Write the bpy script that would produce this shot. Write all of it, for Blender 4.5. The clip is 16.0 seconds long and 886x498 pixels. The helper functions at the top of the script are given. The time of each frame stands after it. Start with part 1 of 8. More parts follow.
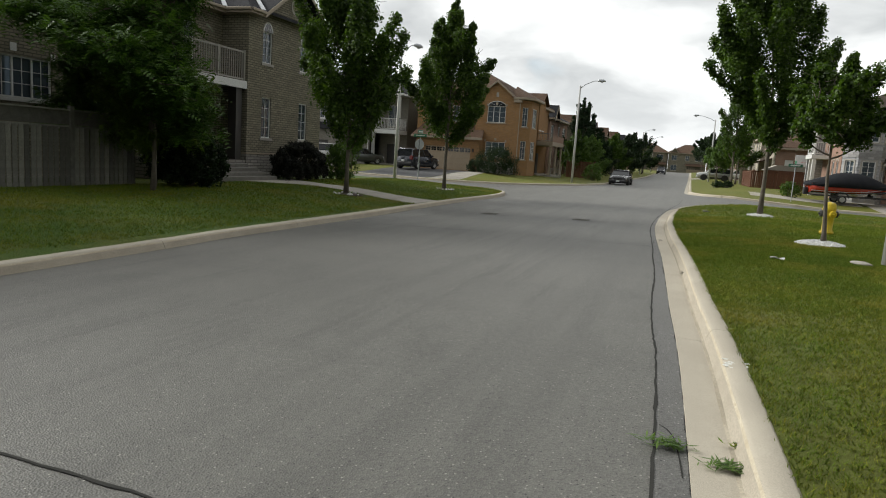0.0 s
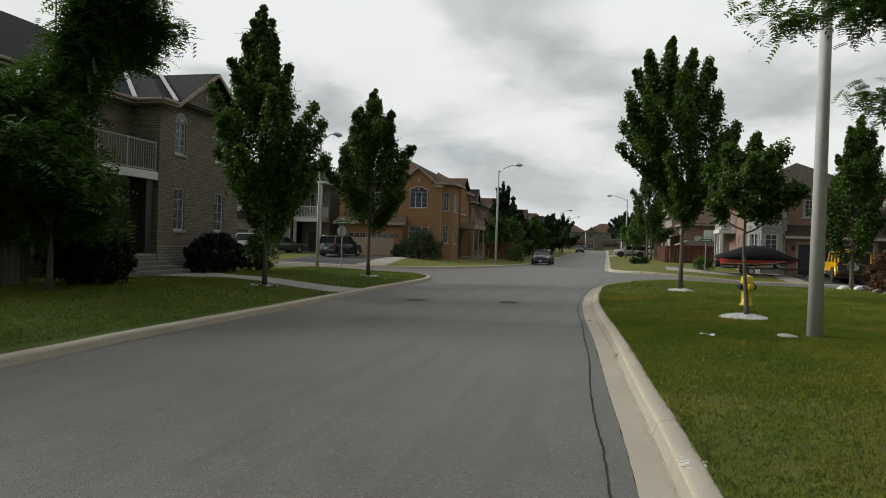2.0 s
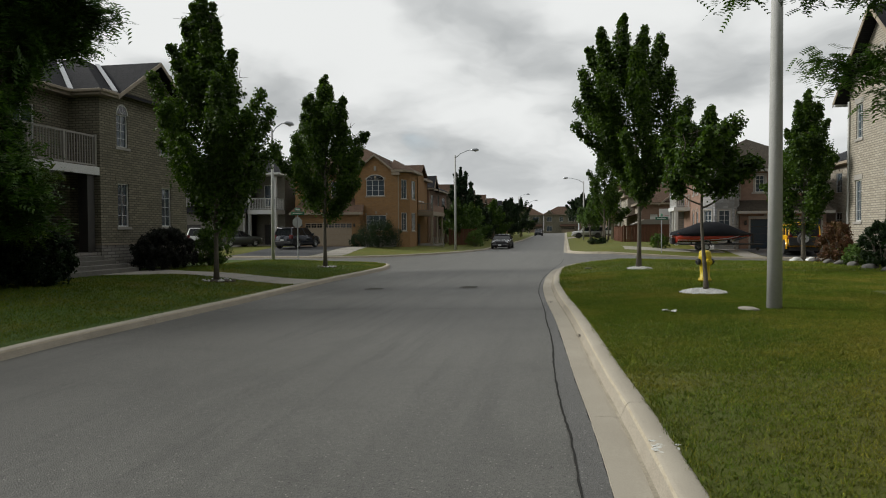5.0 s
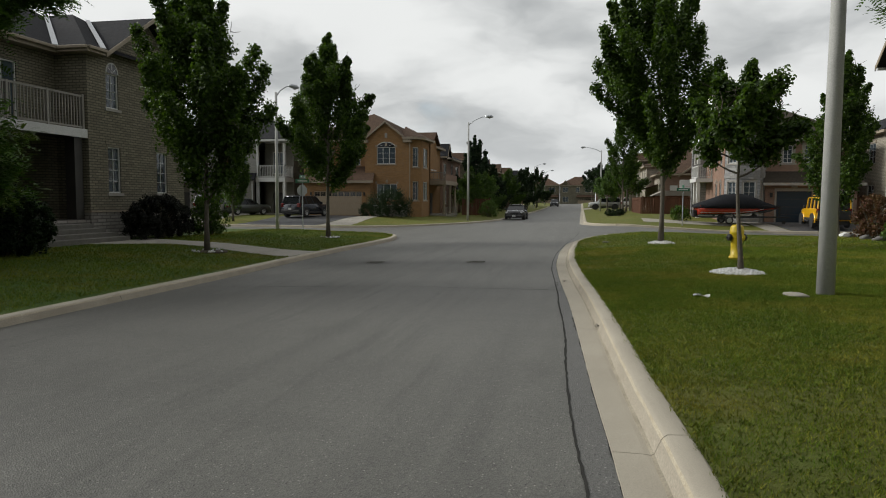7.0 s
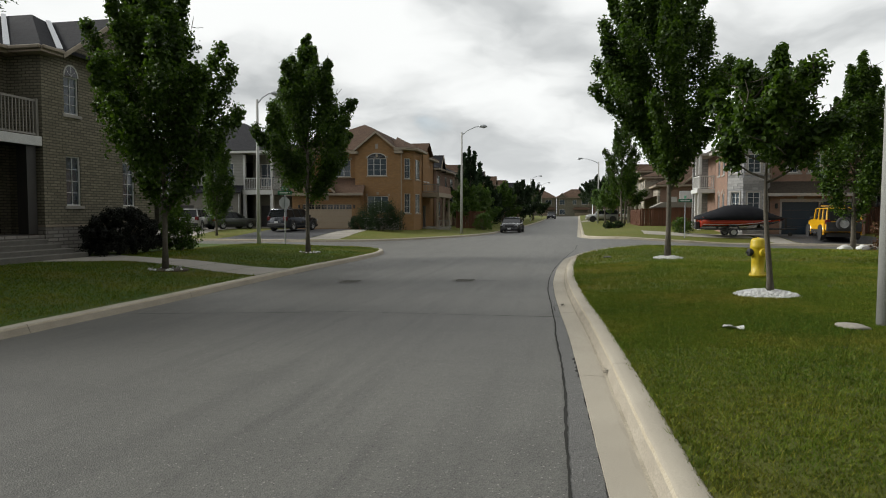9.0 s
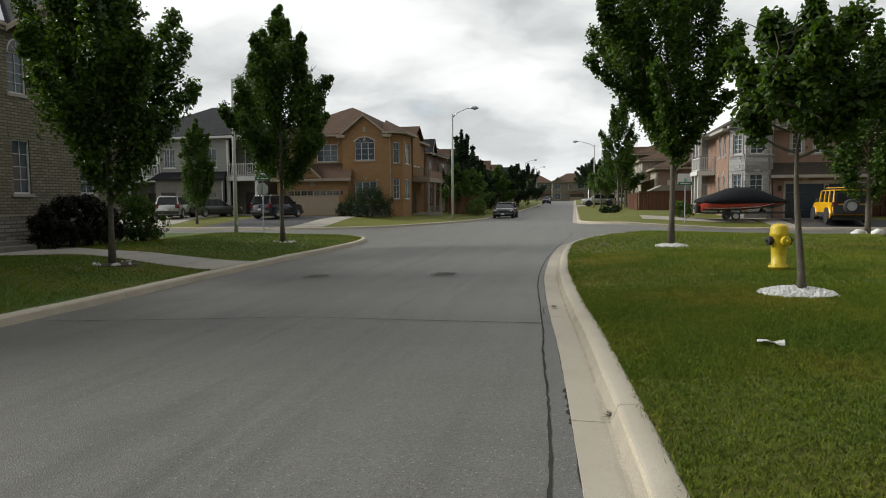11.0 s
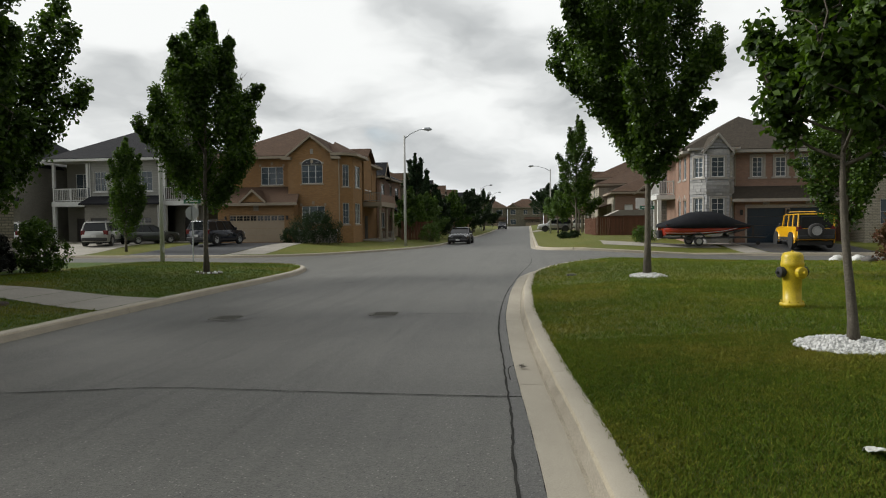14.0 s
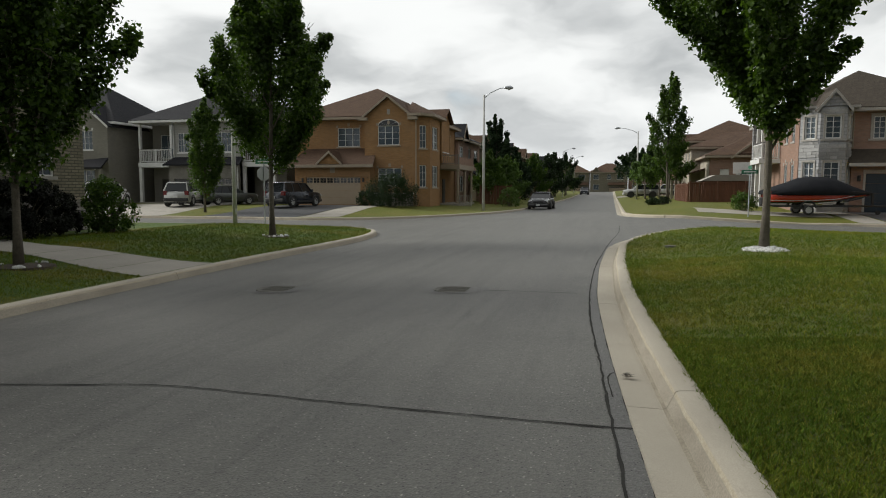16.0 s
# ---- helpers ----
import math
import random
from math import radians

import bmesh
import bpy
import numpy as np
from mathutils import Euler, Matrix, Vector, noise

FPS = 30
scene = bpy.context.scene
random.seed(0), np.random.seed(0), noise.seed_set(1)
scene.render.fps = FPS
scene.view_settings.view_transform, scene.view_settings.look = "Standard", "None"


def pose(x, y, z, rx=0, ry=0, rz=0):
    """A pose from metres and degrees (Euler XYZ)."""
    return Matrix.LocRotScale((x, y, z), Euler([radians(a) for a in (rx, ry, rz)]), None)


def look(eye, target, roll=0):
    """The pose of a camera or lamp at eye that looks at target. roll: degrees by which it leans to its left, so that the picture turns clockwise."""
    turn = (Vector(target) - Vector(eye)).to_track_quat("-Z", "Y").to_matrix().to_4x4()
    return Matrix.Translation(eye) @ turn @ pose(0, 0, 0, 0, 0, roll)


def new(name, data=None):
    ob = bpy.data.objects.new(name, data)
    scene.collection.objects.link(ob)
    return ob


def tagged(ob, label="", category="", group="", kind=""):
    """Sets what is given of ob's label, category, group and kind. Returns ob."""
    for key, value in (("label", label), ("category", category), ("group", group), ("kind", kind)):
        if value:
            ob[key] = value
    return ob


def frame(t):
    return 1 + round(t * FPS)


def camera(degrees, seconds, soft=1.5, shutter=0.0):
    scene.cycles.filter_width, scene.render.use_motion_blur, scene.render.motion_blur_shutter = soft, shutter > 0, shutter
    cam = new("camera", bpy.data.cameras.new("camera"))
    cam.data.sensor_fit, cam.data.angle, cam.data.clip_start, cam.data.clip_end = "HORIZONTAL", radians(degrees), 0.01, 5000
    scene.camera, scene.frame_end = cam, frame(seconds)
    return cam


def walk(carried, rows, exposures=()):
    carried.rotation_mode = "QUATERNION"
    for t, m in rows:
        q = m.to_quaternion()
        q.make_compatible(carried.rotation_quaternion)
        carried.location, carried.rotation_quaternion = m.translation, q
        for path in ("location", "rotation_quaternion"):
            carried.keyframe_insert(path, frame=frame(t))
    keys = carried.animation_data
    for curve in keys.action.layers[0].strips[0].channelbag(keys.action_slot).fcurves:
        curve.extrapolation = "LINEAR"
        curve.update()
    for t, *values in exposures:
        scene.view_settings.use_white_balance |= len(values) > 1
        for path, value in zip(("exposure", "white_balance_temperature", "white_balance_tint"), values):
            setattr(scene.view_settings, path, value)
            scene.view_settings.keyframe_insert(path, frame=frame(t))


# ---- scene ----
cam = camera(66.6, 16.0, soft=1.05)
PATH = [
    (0, (0.53, 0.379, 1.763), (-0.133, 2.245, 1.484), 3.8),
    (0.5, (0.487, 0.622, 1.792), (-0.215, 2.49, 1.659), 3.5),
    (1, (0.513, 0.879, 1.801), (-0.1, 2.783, 1.781), 1.3),
    (1.5, (0.437, 0.994, 1.78), (-0.015, 2.942, 1.809), 1.4),
    (2, (0.371, 0.994, 1.787), (-0.101, 2.937, 1.767), 1.9),
    (2.5, (0.351, 1.037, 1.771), (-0.109, 2.983, 1.737), 0.4),
    (3, (0.349, 1.052, 1.766), (-0.13, 2.993, 1.731), 1.7),
    (3.5, (0.375, 1.059, 1.768), (-0.063, 3.01, 1.731), 1.1),
    (4, (0.373, 1.155, 1.747), (0.099, 3.136, 1.72), 1.5),
    (4.2, (0.367, 1.161, 1.738), (0.063, 3.138, 1.713), 1.4),
    (6.3, (0.35, 2.44, 1.721), (-0.013, 4.403, 1.599), -1.2),
    (6.5, (0.353, 2.609, 1.73), (-0.003, 4.576, 1.662), -1.1),
    (7, (0.338, 3.078, 1.723), (-0.061, 5.032, 1.579), 0.3),
    (7.5, (0.306, 3.616, 1.697), (-0.01, 5.587, 1.576), 0.6),
    (8, (0.343, 4.051, 1.701), (-0.05, 6.008, 1.562), 0.3),
    (8.5, (0.306, 4.581, 1.713), (-0.16, 6.524, 1.619), 0.5),
    (8.7, (0.273, 4.823, 1.698), (-0.118, 6.782, 1.598), 0.1),
    (10.8, (0.328, 7.0, 1.649), (-0.082, 8.953, 1.513), -0.3),
    (11, (0.314, 7.177, 1.673), (-0.066, 9.135, 1.525), -0.4),
    (11.5, (0.297, 7.663, 1.631), (-0.056, 9.628, 1.515), -1.5),
    (12, (0.283, 8.137, 1.6), (-0.113, 10.091, 1.439), -1.6),
    (12.5, (0.261, 8.604, 1.619), (-0.093, 10.571, 1.538), -0.1),
    (13, (0.176, 9.024, 1.659), (-0.07, 11.006, 1.547), -0.8),
    (13.5, (0.174, 9.475, 1.628), (-0.131, 11.447, 1.502), -0.3),
    (14, (0.102, 9.912, 1.626), (-0.15, 11.894, 1.553), -0.5),
    (14.5, (0.023, 10.357, 1.605), (-0.277, 12.333, 1.539), -0.9),
    (15, (-0.016, 10.85, 1.589), (-0.313, 12.824, 1.452), -0.1),
    (15.5, (-0.077, 11.338, 1.579), (-0.349, 13.308, 1.369), -0.7),
    (16, (-0.14, 11.747, 1.571), (-0.62, 13.68, 1.394), 0.1),
]
EXPOSURE = [(0.0, 0.12), (0.6, 0.08), (1.5, -0.38), (3.0, -0.31), (4.2, -0.38), (7.0, -0.38), (8.5, -0.2), (11.0, -0.09), (12.5, -0.08), (14.5, -0.2), (16.0, -0.16)]
walk(cam, [(t, look(eye, target, roll)) for t, eye, target, roll in PATH], EXPOSURE)

# ---- sky, sun ----
SUN_TURN, SUN_UP = 84.0, 30.0   # degrees from +y towards -x, and above the horizon
world = bpy.data.worlds.new("sky")
scene.world = world
world.use_nodes = True
wn = world.node_tree
bg = wn.nodes["Background"]
sky = wn.nodes.new("ShaderNodeTexSky")
sky.sky_type, sky.sun_disc = "NISHITA", False
sky.sun_elevation, sky.sun_rotation = radians(SUN_UP), radians(-SUN_TURN)
blue = wn.nodes.new("ShaderNodeVectorMath")
blue.operation, blue.inputs[3].default_value = "SCALE", 0.16
wn.links.new(sky.outputs[0], blue.inputs[0])
geo = wn.nodes.new("ShaderNodeTexCoord").outputs["Generated"]
sep = wn.nodes.new("ShaderNodeSeparateXYZ")
wn.links.new(geo, sep.inputs[0])


def wmath(op, a, b):
    n = wn.nodes.new("ShaderNodeMath")
    n.operation = op
    for s, v in zip(n.inputs, (a, b)):
        if isinstance(v, (int, float)):
            s.default_value = v
        else:
            wn.links.new(v, s)
    return n.outputs[0]


def wrange(fac, lo, hi):
    n = wn.nodes.new("ShaderNodeMapRange")
    n.interpolation_type = "SMOOTHSTEP"
    n.inputs[1].default_value, n.inputs[2].default_value = lo, hi
    wn.links.new(fac, n.inputs[0])
    return n.outputs[0]


def wnoise(vec, scale, detail, rough):
    n = wn.nodes.new("ShaderNodeTexNoise")
    n.inputs["Scale"].default_value, n.inputs["Detail"].default_value, n.inputs["Roughness"].default_value = scale, detail, rough
    wn.links.new(vec, n.inputs["Vector"])
    return n.outputs["Fac"]


def wmix(fac, a, b):
    n = wn.nodes.new("ShaderNodeMix")
    n.data_type = "RGBA"
    for s, v in ((n.inputs[0], fac), (n.inputs[6], a), (n.inputs[7], b)):
        if isinstance(v, tuple):
            s.default_value = (*v, 1)
        elif isinstance(v, (int, float)):
            s.default_value = v
        else:
            wn.links.new(v, s)
    return n.outputs[2]


RIFT = (-0.226, 0.965, 0.134)
# a flat deck of broken cloud: directions laid out on a level sheet overhead
high = wmath("ADD", wmath("MAXIMUM", sep.outputs[2], 0.0), 0.30)
flat = wn.nodes.new("ShaderNodeCombineXYZ")
wn.links.new(wmath("DIVIDE", sep.outputs[0], high), flat.inputs[0])
wn.links.new(wmath("DIVIDE", sep.outputs[1], high), flat.inputs[1])
flat.inputs[2].default_value = 3.1
warp = wn.nodes.new("ShaderNodeTexNoise")
warp.inputs["Scale"].default_value, warp.inputs["Detail"].default_value = 2.2, 4.0
wn.links.new(flat.outputs[0], warp.inputs["Vector"])
puff = wn.nodes.new("ShaderNodeVectorMath")
puff.operation, puff.inputs[2].default_value = "MULTIPLY_ADD", (0, 0, 0)
wn.links.new(warp.outputs["Color"], puff.inputs[0])
puff.inputs[1].default_value = (0.5, 0.5, 0.2)
wn.links.new(flat.outputs[0], puff.inputs[2])
body = wnoise(puff.outputs[0], 1.6, 6.0, 0.48)
broad = wnoise(flat.outputs[0], 0.55, 2.0, 0.5)
clouds = wmix(wrange(body, 0.40, 0.72), (1.08, 1.10, 1.09), (0.52, 0.545, 0.555))
clouds = wmix(wmath("MULTIPLY", wrange(broad, 0.50, 0.70), 0.3), clouds, (0.48, 0.505, 0.515))
# thin spots let the blue through
rift = wn.nodes.new("ShaderNodeVectorMath")
rift.operation, rift.inputs[1].default_value = "DISTANCE", RIFT
wn.links.new(geo, rift.inputs[0])
near = wmath("SUBTRACT", 1.0, wmath("MULTIPLY", rift.outputs["Value"], 15.0))
gap = wmath("ADD", wnoise(puff.outputs[0], 1.4, 4.0, 0.5), wmath("MULTIPLY", wmath("MAXIMUM", near, -1.0), 0.11))
clouds = wmix(wmath("MULTIPLY", wrange(gap, 0.54, 0.74), 0.7), clouds, blue.outputs[0])
clouds = wmix(wmath("MULTIPLY", wrange(sep.outputs[2], 0.15, 0.0), 0.65), clouds, (0.88, 0.905, 0.91))
# cloud out of view, behind right, is darkened to deepen shade on the left
dim_side = wmath("ADD", wmath("MULTIPLY", sep.outputs[0], 0.78), wmath("MULTIPLY", sep.outputs[1], -0.62))
clouds = wmix(wmath("MULTIPLY", wrange(dim_side, 0.0, 0.85), 0.62), clouds, (0.13, 0.14, 0.145))
wn.links.new(clouds, bg.inputs["Color"])
bg.inputs["Strength"].default_value = 1.0

sun = new("sun", bpy.data.lights.new("sun", "SUN"))
sun.data.energy, sun.data.angle, sun.data.color = 4.0, radians(19), (1.0, 0.985, 0.93)
a, e = radians(SUN_TURN), radians(SUN_UP)
sun.matrix_world = look((-math.sin(a) * math.cos(e) * 100, math.cos(a) * math.cos(e) * 100, math.sin(e) * 100), (0, 0, 0))

# ---- materials ----
def nodes_of(name):
    m = bpy.data.materials.new(name)
    m.use_nodes = True
    nt = m.node_tree
    return m, nt, nt.nodes["Principled BSDF"]


def node(nt, kind, **vals):
    n = nt.nodes.new(kind)
    for k, v in vals.items():
        n.inputs[k].default_value = v
    return n


def mixcol(nt, fac, a, b):
    n = nt.nodes.new("ShaderNodeMix")
    n.data_type = "RGBA"
    for sock, val in ((n.inputs[0], fac), (n.inputs[6], a), (n.inputs[7], b)):
        if isinstance(val, (int, float)):
            sock.default_value = val
        elif isinstance(val, tuple):
            sock.default_value = (*val, 1)
        else:
            nt.links.new(val, sock)
    return n.outputs[2]


def ramp(nt, fac, lo, hi):
    n = nt.nodes.new("ShaderNodeMapRange")
    n.inputs[1].default_value, n.inputs[2].default_value = lo, hi
    nt.links.new(fac, n.inputs[0])
    return n.outputs[0]


def noise_of(nt, vec, scale, detail=4.0, rough=0.6):
    n = node(nt, "ShaderNodeTexNoise", Scale=scale, Detail=detail, Roughness=rough)
    nt.links.new(vec, n.inputs["Vector"])
    return n.outputs["Fac"]


def bump_into(nt, bsdf, height, strength, dist=0.01):
    b = node(nt, "ShaderNodeBump", Strength=strength, Distance=dist)
    nt.links.new(height, b.inputs["Height"])
    nt.links.new(b.outputs[0], bsdf.inputs["Normal"])


def plain(name, a, b=None, rough=0.7, scale=4.0, fine=60.0, bump=0.25, dist=0.004, metal=0.0, spread=0.5, random_tone=0.0, coat=0.0, shine=0.5):
    """Two tones mixed by coarse and fine noise, with fine relief."""
    m, nt, bs = nodes_of(name)
    b = b or tuple(c * 0.75 for c in a)
    vec = nt.nodes.new("ShaderNodeTexCoord").outputs["Object"]
    big, small = noise_of(nt, vec, scale), noise_of(nt, vec, fine)
    col = mixcol(nt, ramp(nt, big, 0.5 - spread / 2, 0.5 + spread / 2), a, b)
    col = mixcol(nt, ramp(nt, small, 0.3, 0.9), col, tuple(c * 0.6 for c in b))
    if random_tone:
        rnd = nt.nodes.new("ShaderNodeObjectInfo").outputs["Random"]
        hsv = nt.nodes.new("ShaderNodeHueSaturation")
        nt.links.new(col, hsv.inputs["Color"])
        nt.links.new(ramp_to(nt, rnd, 1 - random_tone, 1 + random_tone), hsv.inputs["Value"])
        col = hsv.outputs[0]
    nt.links.new(col, bs.inputs["Base Color"])
    bs.inputs["Roughness"].default_value, bs.inputs["Metallic"].default_value = rough, metal
    bs.inputs["Coat Weight"].default_value = coat
    bs.inputs["Specular IOR Level"].default_value = shine
    if bump:
        bump_into(nt, bs, small, bump, dist)
    return m


def ramp_to(nt, fac, lo, hi):
    n = nt.nodes.new("ShaderNodeMapRange")
    n.inputs[3].default_value, n.inputs[4].default_value = lo, hi
    nt.links.new(fac, n.inputs[0])
    return n.outputs[0]


def coursed(name, a, b, mortar, width, row, joint=0.012, rough=0.9, strength=0.6, vscale=1.0, offset=0.5, patch=0.25, contrast=0.5):
    """Bricks, stones or shingles laid in rows along a wall; u runs along x or y, v up."""
    m, nt, bs = nodes_of(name)
    vec = nt.nodes.new("ShaderNodeTexCoord").outputs["Object"]
    sep = nt.nodes.new("ShaderNodeSeparateXYZ")
    nt.links.new(vec, sep.inputs[0])
    add = nt.nodes.new("ShaderNodeMath")
    nt.links.new(sep.outputs[0], add.inputs[0])
    nt.links.new(sep.outputs[1], add.inputs[1])
    mul = nt.nodes.new("ShaderNodeMath")
    mul.operation, mul.inputs[1].default_value = "MULTIPLY", vscale
    nt.links.new(sep.outputs[2], mul.inputs[0])
    com = nt.nodes.new("ShaderNodeCombineXYZ")
    nt.links.new(add.outputs[0], com.inputs[0])
    nt.links.new(mul.outputs[0], com.inputs[1])
    br = node(nt, "ShaderNodeTexBrick", Scale=1.0)
    br.inputs["Color1"].default_value, br.inputs["Color2"].default_value, br.inputs["Mortar"].default_value = (*a, 1), (*b, 1), (*mortar, 1)
    br.inputs["Mortar Size"].default_value, br.inputs["Brick Width"].default_value, br.inputs["Row Height"].default_value = joint, width, row
    br.inputs["Bias"].default_value = contrast - 0.5
    br.offset = offset
    nt.links.new(com.outputs[0], br.inputs["Vector"])
    big, small = noise_of(nt, vec, 0.7), noise_of(nt, vec, 45.0)
    dark = mixcol(nt, ramp(nt, big, 0.35, 0.75), br.outputs["Color"], tuple(c * (1 - patch) for c in b))
    col = mixcol(nt, 0.35, br.outputs["Color"], dark)
    col = mixcol(nt, ramp(nt, small, 0.45, 1.2), col, tuple(c * 0.45 for c in a))
    nt.links.new(col, bs.inputs["Base Color"])
    bs.inputs["Roughness"].default_value = rough
    bs.inputs["Specular IOR Level"].default_value = 0.15
    inv = nt.nodes.new("ShaderNodeMath")
    inv.operation, inv.inputs[0].default_value = "SUBTRACT", 1.0
    nt.links.new(br.outputs["Fac"], inv.inputs[1])
    bump_into(nt, bs, inv.outputs[0], strength, 0.012)
    return m


def leafy(name, a, b, rough=0.5):
    """Leaves: tone by island and by clump, light shining through."""
    m, nt, bs = nodes_of(name)
    geo = nt.nodes.new("ShaderNodeNewGeometry")
    vec = nt.nodes.new("ShaderNodeTexCoord").outputs["Object"]
    col = mixcol(nt, geo.outputs["Random Per Island"], a, b)
    col = mixcol(nt, ramp(nt, noise_of(nt, vec, 0.9), 0.35, 0.8), col, tuple(c * 0.55 for c in a))
    nt.links.new(col, bs.inputs["Base Color"])
    bs.inputs["Roughness"].default_value = rough
    bs.inputs["Specular IOR Level"].default_value = 0.25
    tr = nt.nodes.new("ShaderNodeBsdfTranslucent")
    lit = mixcol(nt, 0.5, col, (b[0] * 1.6, b[1] * 1.8, b[2]))
    nt.links.new(lit, tr.inputs["Color"])
    mix = nt.nodes.new("ShaderNodeMixShader")
    mix.inputs[0].default_value = 0.27
    nt.links.new(bs.outputs[0], mix.inputs[1])
    nt.links.new(tr.outputs[0], mix.inputs[2])
    nt.links.new(mix.outputs[0], nt.nodes["Material Output"].inputs["Surface"])
    return m


def asphalt_mat(name, base, fines, streaks=True):
    """Worn asphalt: stone chips light and dark, pits, broad stains and wheel streaks along the street."""
    m, nt, bs = nodes_of(name)
    vec = nt.nodes.new("ShaderNodeTexCoord").outputs["Object"]
    shade = lambda k: tuple(c * k for c in base)  # noqa: E731
    grit = node(nt, "ShaderNodeTexVoronoi", Scale=75.0)
    nt.links.new(vec, grit.inputs["Vector"])
    col = mixcol(nt, ramp(nt, noise_of(nt, vec, 0.28, 4.0, 0.55), 0.32, 0.70), shade(1.12), shade(0.82))
    if streaks:
        for sx, sy, turn, lo, hi, k in ((2.6, 0.10, 0.05, 0.48, 0.68, 0.58), (5.0, 0.35, -0.16, 0.55, 0.70, 0.46), (0.35, 1.3, 0.1, 0.53, 0.73, 0.66), (1.1, 0.5, 0.4, 0.55, 0.70, 0.52)):
            mp = nt.nodes.new("ShaderNodeMapping")
            mp.inputs["Scale"].default_value = (sx, sy, 1)
            mp.inputs["Rotation"].default_value = (0, 0, turn)
            nt.links.new(vec, mp.inputs["Vector"])
            col = mixcol(nt, ramp(nt, noise_of(nt, mp.outputs[0], 0.8, 5.0), lo, hi), col, shade(k))
        col = mixcol(nt, ramp(nt, noise_of(nt, vec, 3.1, 6.0, 0.78), 0.60, 0.80), col, shade(0.6))
    col = mixcol(nt, ramp(nt, grit.outputs["Color"], 0.0, 1.0), mixcol(nt, 0.55, col, shade(0.35)), mixcol(nt, 0.38, col, fines))
    chips = node(nt, "ShaderNodeTexVoronoi", Scale=42.0)
    nt.links.new(vec, chips.inputs["Vector"])
    sepc = nt.nodes.new("ShaderNodeSeparateColor")
    nt.links.new(chips.outputs["Color"], sepc.inputs[0])
    core = ramp(nt, chips.outputs["Distance"], 0.34, 0.22)
    for chan, lo, tone in ((0, 0.87, tuple(min(c * 1.35, 0.8) for c in fines)), (1, 0.87, shade(0.16))):
        f = nt.nodes.new("ShaderNodeMath")
        f.operation = "MULTIPLY"
        nt.links.new(core, f.inputs[0])
        nt.links.new(ramp(nt, sepc.outputs[chan], lo, lo + 0.03), f.inputs[1])
        col = mixcol(nt, f.outputs[0], col, tone)
    col = mixcol(nt, ramp(nt, noise_of(nt, vec, 9.0, 3.0, 0.7), 0.72, 0.76), col, shade(0.35))
    nt.links.new(col, bs.inputs["Base Color"])
    bs.inputs["Roughness"].default_value = 0.62
    bs.inputs["Specular IOR Level"].default_value = 0.5
    bump_into(nt, bs, grit.outputs["Distance"], 0.6, 0.006)
    return m


def grass_mat(name, a, b, dry):
    """Turf: green tones, a drier yellow in large patches, per blade variation."""
    m, nt, bs = nodes_of(name)
    geo = nt.nodes.new("ShaderNodeNewGeometry")
    pos = geo.outputs["Position"]
    col = mixcol(nt, ramp(nt, noise_of(nt, pos, 0.55, 4.0), 0.35, 0.65), a, b)
    col = mixcol(nt, ramp(nt, noise_of(nt, pos, 0.33, 5.0, 0.7), 0.48, 0.71), col, dry)
    # the lawn is parched towards its near end
    where = nt.nodes.new("ShaderNodeSeparateXYZ")
    nt.links.new(pos, where.inputs[0])
    near_end = nt.nodes.new("ShaderNodeMath")
    near_end.operation = "MULTIPLY"
    nt.links.new(ramp(nt, where.outputs[1], 13.0, 8.0), near_end.inputs[0])
    nt.links.new(ramp(nt, noise_of(nt, pos, 0.5, 5.0, 0.7), 0.36, 0.66), near_end.inputs[1])
    east = nt.nodes.new("ShaderNodeMath")
    east.operation = "MULTIPLY"
    nt.links.new(near_end.outputs[0], east.inputs[0])
    nt.links.new(ramp_to(nt, ramp(nt, where.outputs[0], -2.0, 0.0), 0.0, 0.5), east.inputs[1])
    col = mixcol(nt, east.outputs[0], col, tuple(c * 0.8 for c in dry))
    col = mixcol(nt, ramp(nt, noise_of(nt, pos, 14.0, 5.0, 0.7), 0.35, 0.8), col, tuple(c * 0.42 for c in a))
    col = mixcol(nt, ramp(nt, geo.outputs["Random Per Island"], 0.55, 1.4), col, dry)
    nt.links.new(col, bs.inputs["Base Color"])
    bs.inputs["Roughness"].default_value = 0.8
    bs.inputs["Specular IOR Level"].default_value = 0.2
    bump_into(nt, bs, noise_of(nt, pos, 45.0, 5.0, 0.8), 0.9, 0.03)
    return m


def glass_mat(name, tint=(0.75, 0.8, 0.8)):
    m, nt, bs = nodes_of(name)
    bs.inputs["Base Color"].default_value = (*tint, 1)
    bs.inputs["Roughness"].default_value = 0.03
    bs.inputs["Transmission Weight"].default_value = 0.45
    bs.inputs["IOR"].default_value = 1.45
    return m


def paint_mat(name, col, rough=0.25, flake=0.1):
    m, nt, bs = nodes_of(name)
    vec = nt.nodes.new("ShaderNodeTexCoord").outputs["Object"]
    c = mixcol(nt, ramp(nt, noise_of(nt, vec, 2.5), 0.3, 0.9), col, tuple(v * 0.8 for v in col))
    nt.links.new(c, bs.inputs["Base Color"])
    bs.inputs["Roughness"].default_value, bs.inputs["Metallic"].default_value = rough, flake
    bs.inputs["Coat Weight"].default_value = 0.6
    return m


